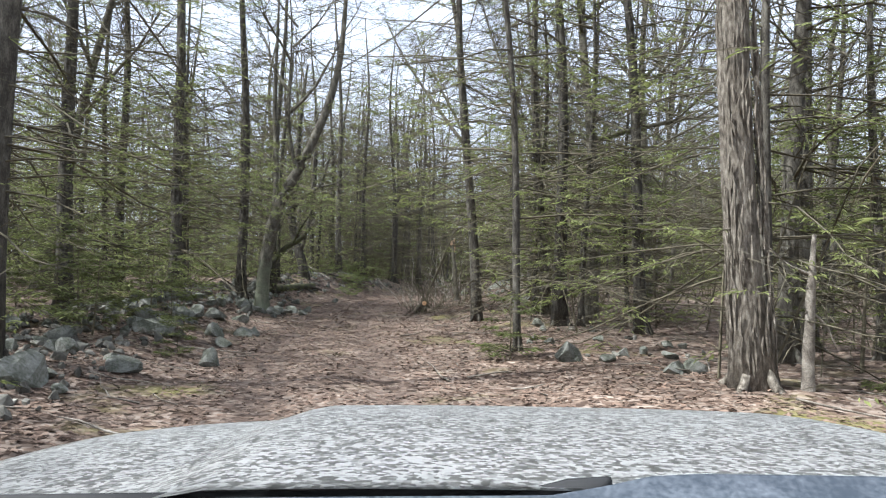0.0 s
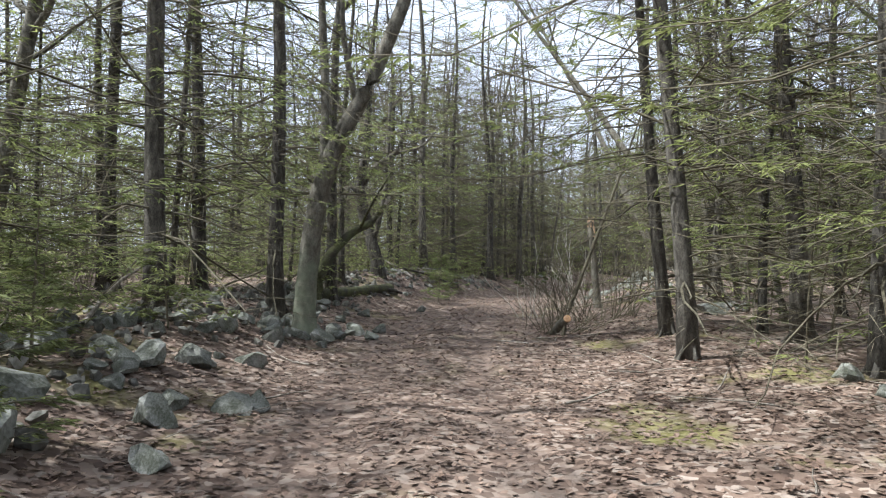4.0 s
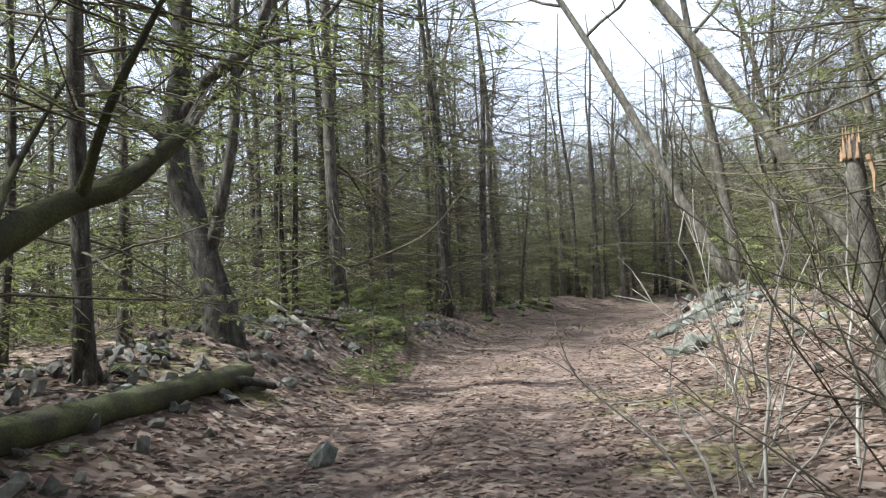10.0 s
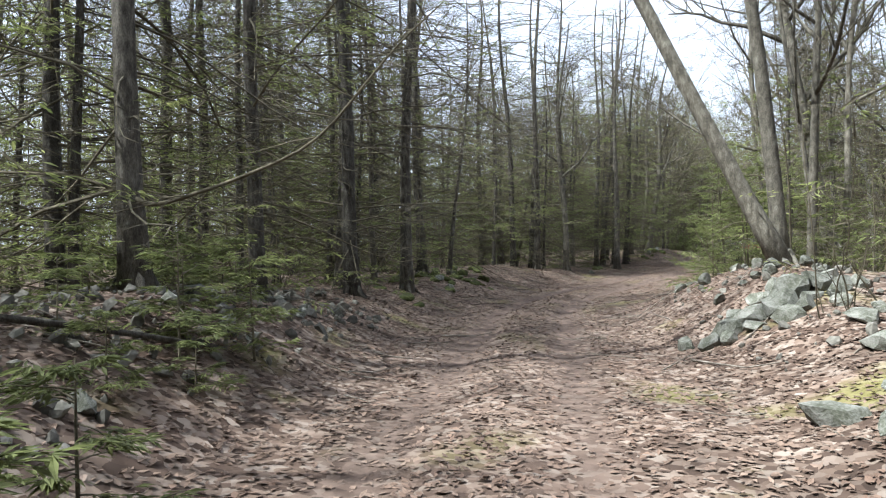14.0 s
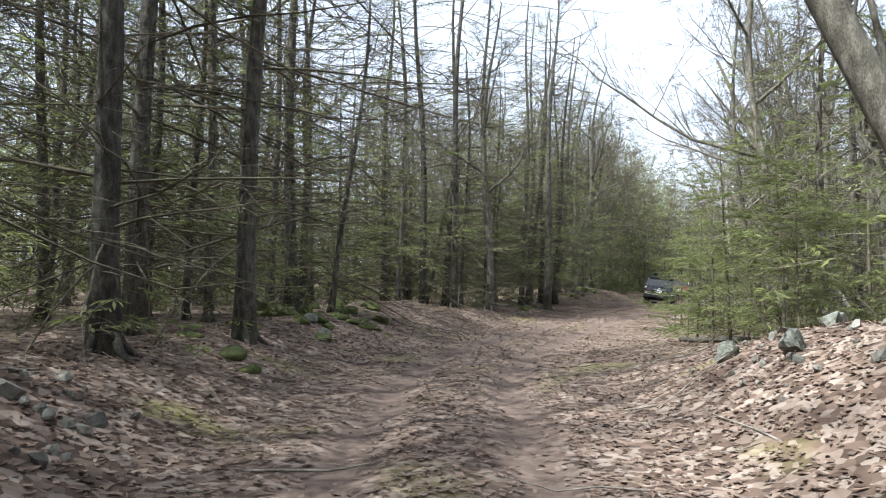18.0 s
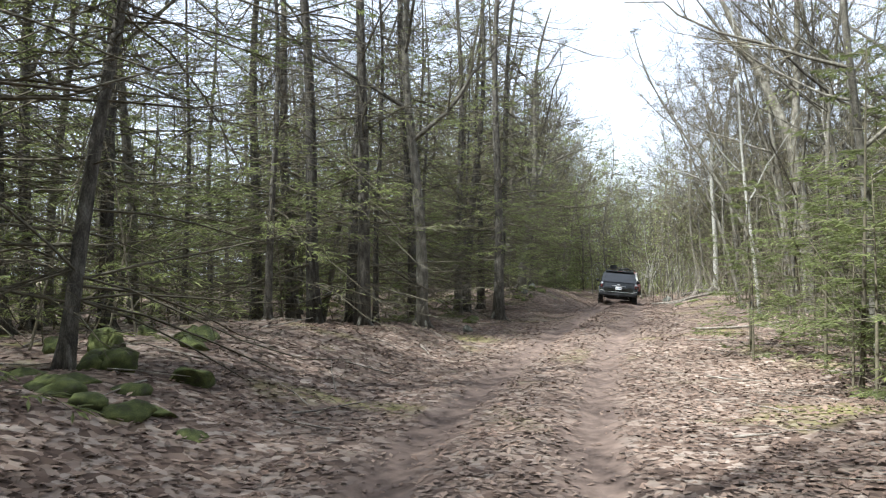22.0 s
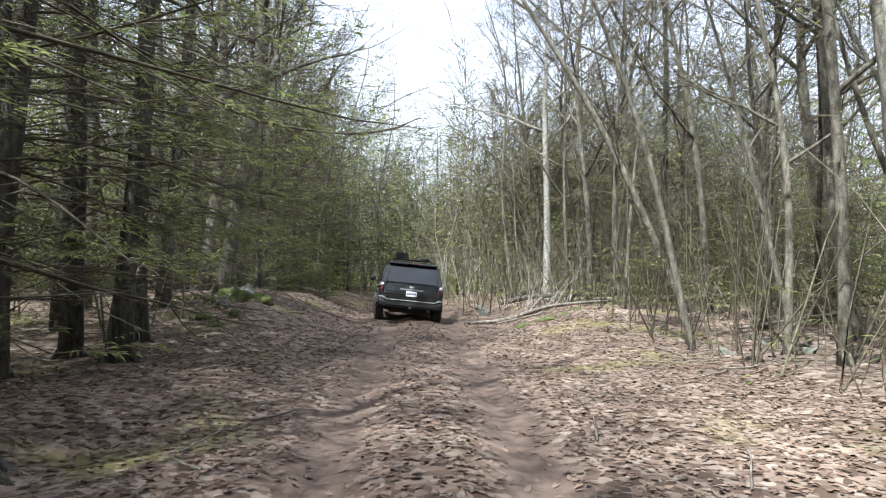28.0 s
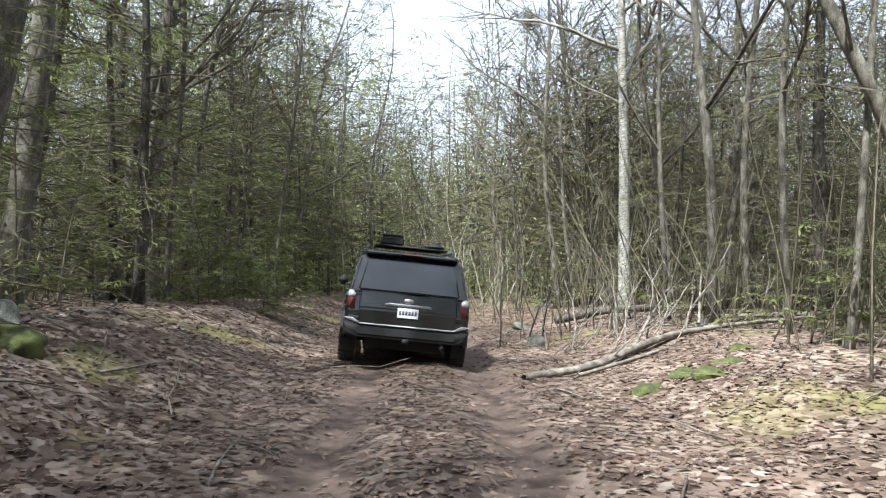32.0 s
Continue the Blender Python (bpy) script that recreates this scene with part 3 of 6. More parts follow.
def oak(x, y, r, lx, ly):
    ob = dec(x, y, r, lx, ly, 19, BARK_OAK, "large old tree with deeply ridged grey bark", fork=0.45)
    # loose ridges of bark standing off the trunk
    rng = np.random.default_rng(5)
    g = Geo()
    for k in range(420):
        a, z, ln = rng.uniform(0, 6.283), rng.uniform(0.1, 6.5), rng.uniform(0.15, 0.45)
        rr = r * (1 - 0.045 * z) + 0.004
        c, s_ = math.cos(a), math.sin(a)
        pts = [[lx * zz + rr * math.cos(a + da), ly * zz + rr * math.sin(a + da), zz] for zz, da in ((z, 0), (z + ln * 0.5, rng.normal(0, 0.05)), (z + ln, rng.normal(0, 0.07)))]
        g.tube(pts, [0.008, 0.020, 0.007], 4)
    part("bark_relief", g.mesh("bark_relief", False), BARK_OAK, ob, "coarse lifted ridges of bark")
    return ob


# Trees whose foot and lean are known, along the track.
hem(3.30, 16.42, 0.140, -0.060, 0.000)
dec(2.43, 18.38, 0.170, -0.010, 0.000)
hem(-0.38, 18.61, 0.120, -0.070, 0.000)
hem(-0.38, 21.00, 0.100, -0.100, 0.000)
hem(-7.97, 37.50, 0.170, -0.020, 0.000, live_from=6.0, boughs=16, dead=58)
hem(-6.07, 45.03, 0.150, -0.030, 0.000, live_from=6.0, boughs=16, dead=58)
hem(-4.90, 48.40, 0.170, 0.015, 0.020, live_from=6.0, boughs=16, dead=58)
hem(-6.41, 47.76, 0.170, 0.000, 0.000, live_from=6.0, boughs=16, dead=58)
hem(-4.40, 54.60, 0.200, -0.030, 0.000, live_from=6.0, boughs=16, dead=58)
hem(0.00, 63.06, 0.140, -0.030, 0.000, live_from=2.2, boughs=24)
hem(1.09, 63.05, 0.150, 0.010, 0.000, live_from=2.2, boughs=24)
hem(3.40, 67.50, 0.160, -0.020, 0.000, live_from=2.2, boughs=24)
hem(8.25, 73.15, 0.150, 0.050, -0.030, live_from=2.2, boughs=24)
hem(6.66, 72.36, 0.200, 0.060, -0.050, live_from=2.2, boughs=24)
hem(6.00, 71.30, 0.140, 0.020, 0.000)
hem(7.72, 73.80, 0.130, 0.010, 0.000)
hem(8.93, 75.00, 0.120, 0.000, 0.000)
hem(9.96, 77.73, 0.130, 0.060, -0.040)
dec(11.75, 79.30, 0.200, 0.100, -0.070)
hem(-10.17, 45.20, 0.200, 0.000, 0.000, live_from=6.0, boughs=16, dead=58)
oak(3.00, 8.62, 0.252, -0.061, -0.004)
hem(4.57, 11.68, 0.183, 0.017, 0.001)
hem(-8.27, 13.66, 0.219, -0.013, -0.001)
hem(-12.14, 23.08, 0.166, -0.007, -0.000)
hem(-8.19, 18.50, 0.220, -0.016, -0.001)
hem(-7.41, 21.19, 0.150, -0.007, -0.000)
hem(0.43, 12.35, 0.063, -0.046, -0.003)
hem(-5.81, 8.04, 0.194, 0.052, 0.004)
hem(1.43, 19.92, 0.137, -0.054, -0.008)
dec(-12.92, 20.14, 0.181, 0.201, 0.036)
hem(-19.61, 33.75, 0.158, -0.011, -0.002)
hem(-9.97, 23.04, 0.217, -0.019, -0.003)
hem(1.59, 17.36, 0.152, -0.015, -0.003)
hem(-9.76, 21.56, 0.063, 0.052, 0.008)
hem(-7.82, 25.56, 0.123, 0.015, 0.002)
hem(-10.49, 48.92, 0.220, 0.026, 0.004)
hem(1.93, 29.48, 0.157, -0.045, -0.007)
hem(-8.34, 27.97, 0.089, 0.014, 0.001)
hem(-23.05, 52.44, 0.220, 0.017, 0.001)
dec(-17.13, 63.29, 0.227, 0.084, 0.007)
hem(-6.18, 62.92, 0.220, -0.055, -0.004)
dec(-11.63, 38.48, 0.250, -0.021, 0.000)
dec(-17.09, 50.61, 0.147, 0.053, -0.000)
hem(-13.53, 48.63, 0.220, -0.045, 0.000)
hem(-6.47, 66.28, 0.214, -0.026, 0.000)
hem(-4.36, 63.66, 0.214, -0.004, 0.000)
hem(-13.59, 67.44, 0.220, 0.000, -0.000)
hem(-10.99, 61.73, 0.216, -0.007, 0.000)
hem(-10.45, 66.43, 0.214, -0.019, 0.000)
hem(-9.06, 48.64, 0.099, 0.003, -0.000)
hem(-9.48, 57.30, 0.208, -0.043, 0.005)
hem(-6.64, 64.18, 0.220, 0.001, -0.000)
hem(-10.40, 55.93, 0.103, 0.020, -0.003)
dec(6.63, 47.82, 0.250, -0.184, 0.032)
dec(2.45, 62.96, 0.142, -0.011, 0.002)
hem(6.21, 67.83, 0.156, 0.012, -0.003, live_from=2.2, boughs=24)
hem(-1.09, 67.95, 0.220, 0.003, -0.001, live_from=2.2, boughs=24)
dec(-13.74, 89.59, 0.227, 0.010, -0.002)
hem(1.27, 65.63, 0.152, 0.024, -0.013, live_from=2.2, boughs=24)
hem(-0.14, 66.86, 0.195, -0.040, 0.021, live_from=2.2, boughs=24)
dec(0.78, 68.12, 0.084, 0.208, -0.109)
birch(19.59, 66.38, 0.120, -0.088, 0.046)
dec(24.52, 68.50, 0.250, -0.020, 0.011)
dec(2.58, 73.74, 0.105, -0.020, 0.011)
dec(4.65, 84.24, 0.160, -0.007, 0.004)
hem(4.85, 71.99, 0.056, -0.106, 0.071)
dec(15.03, 87.79, 0.167, 0.118, -0.079)
dec(26.15, 72.25, 0.242, -0.100, 0.067)
dec(37.89, 85.96, 0.211, -0.263, 0.176)
hem(8.02, 76.87, 0.179, 0.003, -0.002)
dec(17.93, 68.93, 0.067, -0.027, 0.019)
dec(21.37, 71.44, 0.080, 0.003, -0.002)
dec(12.44, 83.29, 0.250, 0.075, -0.052)
hem(15.75, 95.38, 0.220, 0.055, -0.038)
dec(16.43, 91.97, 0.181, 0.008, -0.006)
hem(11.41, 84.19, 0.220, -0.013, 0.009)
dec(15.01, 90.03, 0.179, 0.162, -0.110)
hem(28.30, 79.60, 0.220, -0.005, 0.003)
hem(12.76, 87.13, 0.220, 0.115, -0.078)


# ---- the woods further in ----
def clear(x, y, gap):
    s, lat, _ = along(x, y)
    return abs(lat[0]) > gap


FEET = [(o.location.x, o.location.y) for o in scene.objects if o.name.startswith(("hemlock_tree", "bare_tree"))]


def scatter(count, near, far, apart, seed, s0=-4, s1=150, by_area=False):
    rng, out = random.Random(seed), []
    tries = 0
    while len(out) < count and tries < count * 60:
        tries += 1
        s, lat = rng.uniform(s0, s1), rng.choice([-1, 1]) * rng.uniform(near, far)
        x, y = (rng.uniform(-55, 90), rng.uniform(s0, s1)) if by_area else spot(s, lat)
        s2, l2, _ = along(x, y)
        if by_area:
            s, lat = s2[0], l2[0]
        if abs(l2[0]) < near or abs(l2[0]) > far + 2 or any((x - a) ** 2 + (y - b) ** 2 < apart ** 2 for a, b in FEET):
            continue
        FEET.append((x, y))
        out.append((x, y, s, lat, rng))
    return out


hem_kinds, hem_low = [], []
for k in range(6):
    tr, tw, gr = hemlock(900 + k, (11, 12.5, 14, 9, 12, 13)[k], (0.085, 0.10, 0.13, 0.06, 0.08, 0.095)[k], live_from=(2.0, 3.0, 3.5, 1.2, 4.0, 2.4)[k], boughs=38, dead=54, spread=(2.6, 3.0, 3.3, 2.4, 2.4, 2.8)[k], sides=7)
    hem_low.append(np.concatenate(tw.v + gr.v)[::5])
    hem_kinds.append((tr.mesh("trunk"), tw.mesh("branchwork"), gr.mesh("crown", False)))
dec_kinds = []
for k in range(5):
    tr, li, tw = broadleaf(950 + k, (13, 15.5, 11.5, 14, 10)[k], (0.075, 0.12, 0.055, 0.09, 0.045)[k], limbs=(9, 10, 8, 9, 8)[k], sides=7, lean=((0.03, 0.0), (0, 0.05), (-0.08, 0.03), (0.05, -0.05), (0.1, 0.05))[k], fork=0.28, curve=0.5)
    dec_kinds.append((tr.mesh("trunk"), li.mesh("limbwork"), tw.mesh("twigwork")))
hem_low = [v[(v[:, 2] < 5.0) & (v[:, 2] > 0.3)] for v in hem_low]


def hem_fit(x, y, rng, size):
    """A kind and a turn whose low boughs stay clear of the track."""
    _, lat, road = along(x, y)
    for k in range(14):
        kind, turn = rng.randrange(6), rng.uniform(0, 360)
        v = hem_low[kind] * size
        v = v[np.hypot(v[:, 0], v[:, 1]) > abs(lat[0]) - 2.3]
        if not len(v):
            return kind, turn
        c, sn = math.cos(radians(turn)), math.sin(radians(turn))
        wx, wy = x + c * v[:, 0] - sn * v[:, 1], y + sn * v[:, 0] + c * v[:, 1]
        _, l2, r2 = along(wx, wy)
        if not np.any((np.abs(l2) < 2.1) & (v[:, 2] + z_at(x, y) < r2 + 3.4)):
            return kind, turn
    return 3, 0.0


for x, y, s, lat, rng in scatter(200, 5.4, 17, 1.5, 31, -2, 125):
    if lat < 0 and 46 < s < 62 and lat > -8 and rng.random() < 0.4:
        continue
    wooded = 0.8 if lat < 0 else (0.5 if s < 68 else 0.2)
    if rng.random() < wooded:
        size = rng.uniform(0.75, 1.15)
        kind, turn = hem_fit(x, y, rng, size)
        a, b, c = hem_kinds[kind]
        ob = tree_thing("hemlock_tree", x, y, [("trunk", a, BARK_DARK, ""), ("branchwork", b, TWIG, ""), ("crown", c, NEEDLES, "")], "slim hemlock with dead lower branches standing in the woods", "tree", "hemlocks of the woods", turn, size)
    else:
        a, b, c = rng.choice(dec_kinds)
        pale = lat > 0 and s > 50 and rng.random() < 0.18
        m = BARK_PALE if pale else BARK_GREY
        ob = tree_thing("bare_tree", x, y, [("trunk", a.copy() if pale else a, m, ""), ("limbwork", b.copy() if pale else b, m, ""), ("twigwork", c, TWIG, "")], "slender bare broadleaf tree standing in the woods", "tree", "bare trees of the woods", rng.uniform(0, 360), rng.uniform(0.8, 1.2))
    ob.matrix_world = ob.matrix_world @ pose(0, 0, 0, rng.gauss(0, 1.4), rng.gauss(0, 1.4), 0)


_rng = random.Random(17)
for x, y, s, lat, rng in scatter(70, 9.0, 24, 1.6, 33, 42, 96):
    if lat > 0:
        continue
    kind = rng.randrange(5)
    a, b, c = dec_kinds[kind]
    ob = tree_thing("bare_tree", x, y, [("trunk", a, BARK_GREY, ""), ("limbwork", b, BARK_GREY, ""), ("twigwork", c, TWIG, "")], "tall bare tree with a fine twiggy crown among hemlocks", "tree", "bare trees of the woods", rng.uniform(0, 360), rng.uniform(1.1, 1.35))
for s, lat, kind, size in ((57, 6.2, 1, 0.95), (61.5, 5.4, 3, 0.9), (64, 7.4, 0, 1.1), (67.5, 6.0, 4, 1.1), (71, 7.6, 2, 1.2), (75, 6.2, 3, 1.0), (79, 8.8, 1, 1.0), (83, 7.4, 0, 1.1), (87, 6.2, 4, 1.3), (91, 5.4, 2, 1.1), (95, 6.8, 3, 1.0), (98, 4.8, 0, 0.8), (102, 5.6, 2, 1.0),
                           (86, -6.8, 2, 1.2), (90, -5.4, 4, 1.2), (94, -6.4, 0, 1.1), (97, -4.6, 2, 1.0), (101, -5.0, 3, 0.9), (105, -4.2, 4, 1.1), (110, 4.0, 2, 0.9), (109, -3.4, 0, 0.7), (116, 0.8, 4, 1.0), (119, -2.4, 2, 0.9), (118, 2.8, 0, 0.7), (48, 6.5, 2, 1.1), (36, 6.8, 0, 1.0), (30, 7.2, 3, 0.9), (23, 6.6, 4, 1.2)):
    x, y = spot(s, lat)
    FEET.append((x, y))
    a, b, c = dec_kinds[kind]
    ob = tree_thing("bare_tree", x, y, [("trunk", a, BARK_GREY, ""), ("limbwork", b, BARK_GREY, ""), ("twigwork", c, TWIG, "")], "slender bare tree reaching toward the light of the track", "tree", "bare trees of the woods", _rng.uniform(0, 360), size)
    d = -1 if lat > 0 else 1
    i = int(np.searchsorted(LS, s))
    tilt = Vector((0.11 * d * _tan[i, 1], -0.11 * d * _tan[i, 0], 1)).to_track_quat("Z", "Y").to_matrix().to_4x4()
    ob.matrix_world = Matrix.Translation(ob.matrix_world.translation) @ tilt @ pose(0, 0, 0, 0, 0, _rng.uniform(0, 360)) @ Matrix.Diagonal((size, size, size, 1))
for s, lat, kind, size in ((88, -5.2, 3, 1.0), (92, -7.4, 0, 1.0), (96, -8.0, 1, 0.9), (99, -6.6, 3, 1.1), (103, -7.2, 0, 0.9), (107, -6.0, 3, 1.0), (112, -5.4, 4, 0.8), (100, 8.0, 3, 1.0), (106, 7.0, 0, 0.8), (112, 6.4, 3, 0.9)):
    x, y = spot(s, lat)
    FEET.append((x, y))
    kind, turn = hem_fit(x, y, _rng, size)
    a, b, c = hem_kinds[kind]
    tree_thing("hemlock_tree", x, y, [("trunk", a, BARK_DARK, ""), ("branchwork", b, TWIG, ""), ("crown", c, NEEDLES, "")], "slim hemlock with dead lower branches standing in the woods", "tree", "hemlocks of the woods", turn, size)


def column_sprays(geo, rng, feet, tall, m, reach, ln, half, low=0.03, top=1.0):
    """Needle sprays in tapering layers round each foot."""
    o, h = np.repeat(feet, m, 0), np.repeat(tall, m)
    u, a = low + (top - low) * rng.random(len(o)) ** 1.35, rng.uniform(0, 6.283, len(o))
    tier = np.round(u * h * 1.2) / 1.2 + rng.normal(0, 0.28, len(o))
    rad = reach * (1.15 - 0.95 * u) * rng.uniform(0.03, 1, len(o)) ** 0.6
    base = o + np.stack([rad * np.cos(a), rad * np.sin(a), tier - rad * 0.25], 1)
    geo.blades(base, heading(rng, a + rng.normal(0, 0.8, len(o)), -0.5, 0.1), rng.uniform(*ln, len(o)), rng.uniform(*half, len(o)), any_up(rng, len(o)))


def column_twigs(geo, rng, feet, tall, m, ln, half, low, rise_, lean=None):
    """Bare branches as thin slivers standing off each stem."""
    o, h = np.repeat(feet, m, 0), np.repeat(tall, m)
    u, a = rng.uniform(low, 0.98, len(o)), rng.uniform(0, 6.283, len(o))
    base = o + np.stack([0 * u, 0 * u, u * h], 1)
    if lean is not None:
        base = base + np.repeat(lean, m, 0) * (u * h)[:, None]
    length = rng.uniform(*ln, len(o)) * (1.2 - 0.7 * u)
    way = heading(rng, a, *rise_)
    w = rng.uniform(*half, len(o))
    up = unit(rng.normal(0, 1, (len(o), 3)))
    geo.blades(base, way, length, w, up)
    for k in range(2):
        b2 = base + way * (length * rng.uniform(0.3, 0.9, len(o)))[:, None]
        geo.blades(b2, heading(rng, a + rng.normal(0, 0.9, len(o)), *rise_), length * rng.uniform(0.25, 0.6, len(o)), w * 0.6, up)


def stand(names, feet, rng, tall, conifer, r_lo, r_hi, sprays, spray_ln, spray_half, reach, twigs, twig_half, label):
    """A stand of trees joined into four meshes: dark and grey stems, bare branches, needles."""
    dark, grey, twig, green = Geo(), Geo(), Geo(), Geo()
    m = len(feet)
    feet = np.stack([feet[:, 0], feet[:, 1], height(feet[:, 0], feet[:, 1])], 1)
    lean = np.concatenate([rng.normal(0, 0.05, (m, 2)), np.zeros((m, 1))], 1)
    for k in range(m):
        line = trunk_line(tall[k], lean[k, :2], 0.6 if conifer[k] else 1.3, rng, 9) + feet[k]
        r0 = r_lo + (r_hi - r_lo) * rng.random() ** 2
        (dark if conifer[k] else grey).tube(line, r0 * (1 - 0.9 * np.linspace(0, 1, 9)) + 0.006, 5)
    c, b = conifer, ~conifer
    column_sprays(green, rng, feet[c], tall[c], sprays, reach, spray_ln, spray_half)
    column_twigs(twig, rng, feet[c], tall[c] * 0.95, int(twigs * 1.4), (0.9, 3.2), twig_half, 0.1, (-0.3, 0.25), lean[c])
    column_twigs(twig, rng, feet[b], tall[b], twigs * 3, (0.8, 3.6), twig_half, 0.16, (0.15, 1.5), lean[b])
    for name, g, mt, what in zip(names, (dark, grey, twig, green), (BARK_DARK, BARK_GREY, TWIG, NEEDLES), ("dark conifer stems ", "grey bare stems ", "tangle of bare branches ", "green needle sprays ")):
        tagged(skin(new(name, g.mesh(name, name[-1] == "s" and g is not green)), mt), what + label, "woods", kind="stuff")


def far_woods():
    rng = np.random.default_rng(77)
    spots = scatter(760, 15, 42, 1.1, 78, -8, 135, True)
    feet, lat = np.array([f[:2] for f in spots]), np.array([f[3] for f in spots])
    along_track = np.array([f[2] for f in spots])
    conifer = rng.random(len(feet)) < np.where(lat < 0, 0.72, np.where(along_track > 72, 0.34, 0.5))
    low = np.where((lat > 0) & (along_track > 66), 0.62, 1.0)
    stand(("far_conifer_trunks", "far_bare_trunks", "far_twigs", "far_needles"), feet, rng, rng.uniform(9, 16, len(feet)) * low, conifer, 0.035, 0.11, 380, (0.20, 0.50), (0.024, 0.052), 2.6, 40, (0.009, 0.016), "deep in the woods")


far_woods()


def wood_edge():
    """The thicket that closes the view, far from the track and where the track leaves it."""
    rng = np.random.default_rng(91)
    places, tall, inner = [], [], 0
    for k in range(2400):
        if k < 980:
            s, lat = rng.uniform(97, 175), rng.uniform(-26, 26)
            if s < 105 and abs(lat) < 2.6:
                continue
            inner += 1
            tall.append((9.5 + min(6, 0.35 * abs(lat - 1)) + rng.uniform(0, 4.5)) * (0.72 if lat > 3 else 1.0))
        else:
            x, y = rng.uniform(-75, 95), rng.uniform(-16, 165)
            if not 36 < abs(along(x, y)[1][0]) < 60:
                continue
            tall.append(rng.uniform(8, 15))
            places.append((x, y))
            continue
        places.append(spot(s, lat))
    feet = np.array(places)
    tall, end = np.array(tall), np.arange(len(feet)) < inner
    conifer = rng.random(len(feet)) < np.where(along(feet[:, 0], feet[:, 1])[1] > 5, 0.3, 0.6)
    stand(("end_conifer_trunks", "end_bare_trunks", "end_twigs", "end_needles"), feet[end], rng, tall[end], conifer[end], 0.03, 0.07, 520, (0.16, 0.42), (0.022, 0.05), 2.8, 44, (0.013, 0.024), "where the track leaves the view")
    stand(("edge_conifer_trunks", "edge_bare_trunks", "edge_twigs", "edge_needles"), feet[~end], rng, tall[~end], conifer[~end], 0.03, 0.075, 300, (0.35, 0.8), (0.06, 0.13), 3.4, 24, (0.020, 0.034), "closing the view")


wood_edge()


def thicket(name, count, near, far, seed, ln, half, spray_ln, spray_half, top, s0=-3, s1=135, share=0.57, green_left=0.7, green_right=0.5):
    """Drooping boughs and webs of bare branches that fill the woods between the trunks."""
    rng = np.random.default_rng(seed)
    s, side = rng.uniform(s0, s1, count), np.where(rng.random(count) < share, -1, 1)
    lat = side * (near + (far - near) * rng.random(count) ** 0.9)
    i = np.clip(np.searchsorted(LS, s), 0, len(LS) - 1)
    x, y = LINE[i, 0] + lat * _tan[i, 1], LINE[i, 1] - lat * _tan[i, 0]
    clump = np.sin(x * 0.55 + 1.3 * np.sin(y * 0.31)) * np.sin(y * 0.47 + 0.9) + rng.normal(0, 0.5, count)
    open_wood = (s > 46) & (s < 62) & (side < 0) & (np.abs(lat) < 8) & (rng.random(count) < 0.45)
    keep = (np.abs(along(x, y)[1]) > near) & (clump > -0.55) & ~open_wood
    x, y, s, side = x[keep], y[keep], s[keep], side[keep]
    m = len(x)
    p0 = np.stack([x, y, height(x, y) + 0.25 + top * rng.random(m) ** 1.3], 1)
    a = rng.uniform(0, 6.283, m)
    length = rng.uniform(*ln, m)
    w1 = heading(rng, a, 0.0, 0.4)
    w2 = heading(rng, a + rng.normal(0, 0.25, m), -0.7, 0.0)
    p1 = p0 + w1 * (length * 0.5)[:, None]
    wood, green = Geo(), Geo()
    for base, way in ((p0, w1), (p1, w2)):
        for up in (np.tile([[0, 0, 1.0]], (m, 1)), unit(np.stack([-np.sin(a), np.cos(a), 0 * a], 1))):
            wood.blades(base - way * 0.04, way, length * 0.58, np.full(m, half), up)
    leafy = rng.random(m) < np.where(side < 0, green_left, np.where(s > 44, green_left, green_right))
    for geo, pick, n, l2, h2, dip in ((wood, np.ones(m, bool), 7, (0.25 * ln[0], 0.4 * ln[1]), (half * 0.35, half * 0.6), (-0.4, 0.3)), (green, leafy, 17, spray_ln, spray_half, (-0.55, 0.05))):
        q = np.repeat(np.flatnonzero(pick), n)
        u = rng.uniform(0.05, 1.0, len(q))
        base = np.where((u < 0.5)[:, None], p0[q] + w1[q] * (u * length[q])[:, None], p1[q] + w2[q] * ((u - 0.5) * length[q])[:, None])
        aa = a[q] + rng.choice([-1, 1], len(q)) * rng.uniform(0.3, 1.2, len(q))
        if geo is green:
            base = base + heading(rng, aa, -0.3, 0.0) * (rng.uniform(0, 0.35, len(q)) * length[q] * 0.6)[:, None]
        geo.blades(base, heading(rng, aa, *dip), rng.uniform(*l2, len(q)), rng.uniform(*h2, len(q)), any_up(rng, len(q)))
    tagged(skin(new(name + "_branches", wood.mesh(name + "_branches", False)), TWIG), "web of thin bare branches between the trunks", "woods", kind="stuff")
    tagged(skin(new(name + "_sprays", green.mesh(name + "_sprays", False)), NEEDLES), "drooping green needle sprays between the trunks", "woods", kind="stuff")


thicket("understory", 12500, 5.0, 16, 55, (0.8, 2.6), 0.009, (0.10, 0.24), (0.012, 0.026), 8.5, green_left=0.45, green_right=0.28)
thicket("understory_deep", 17000, 15, 40, 56, (1.2, 3.4), 0.014, (0.25, 0.60), (0.035, 0.075), 9.0, green_right=0.22)


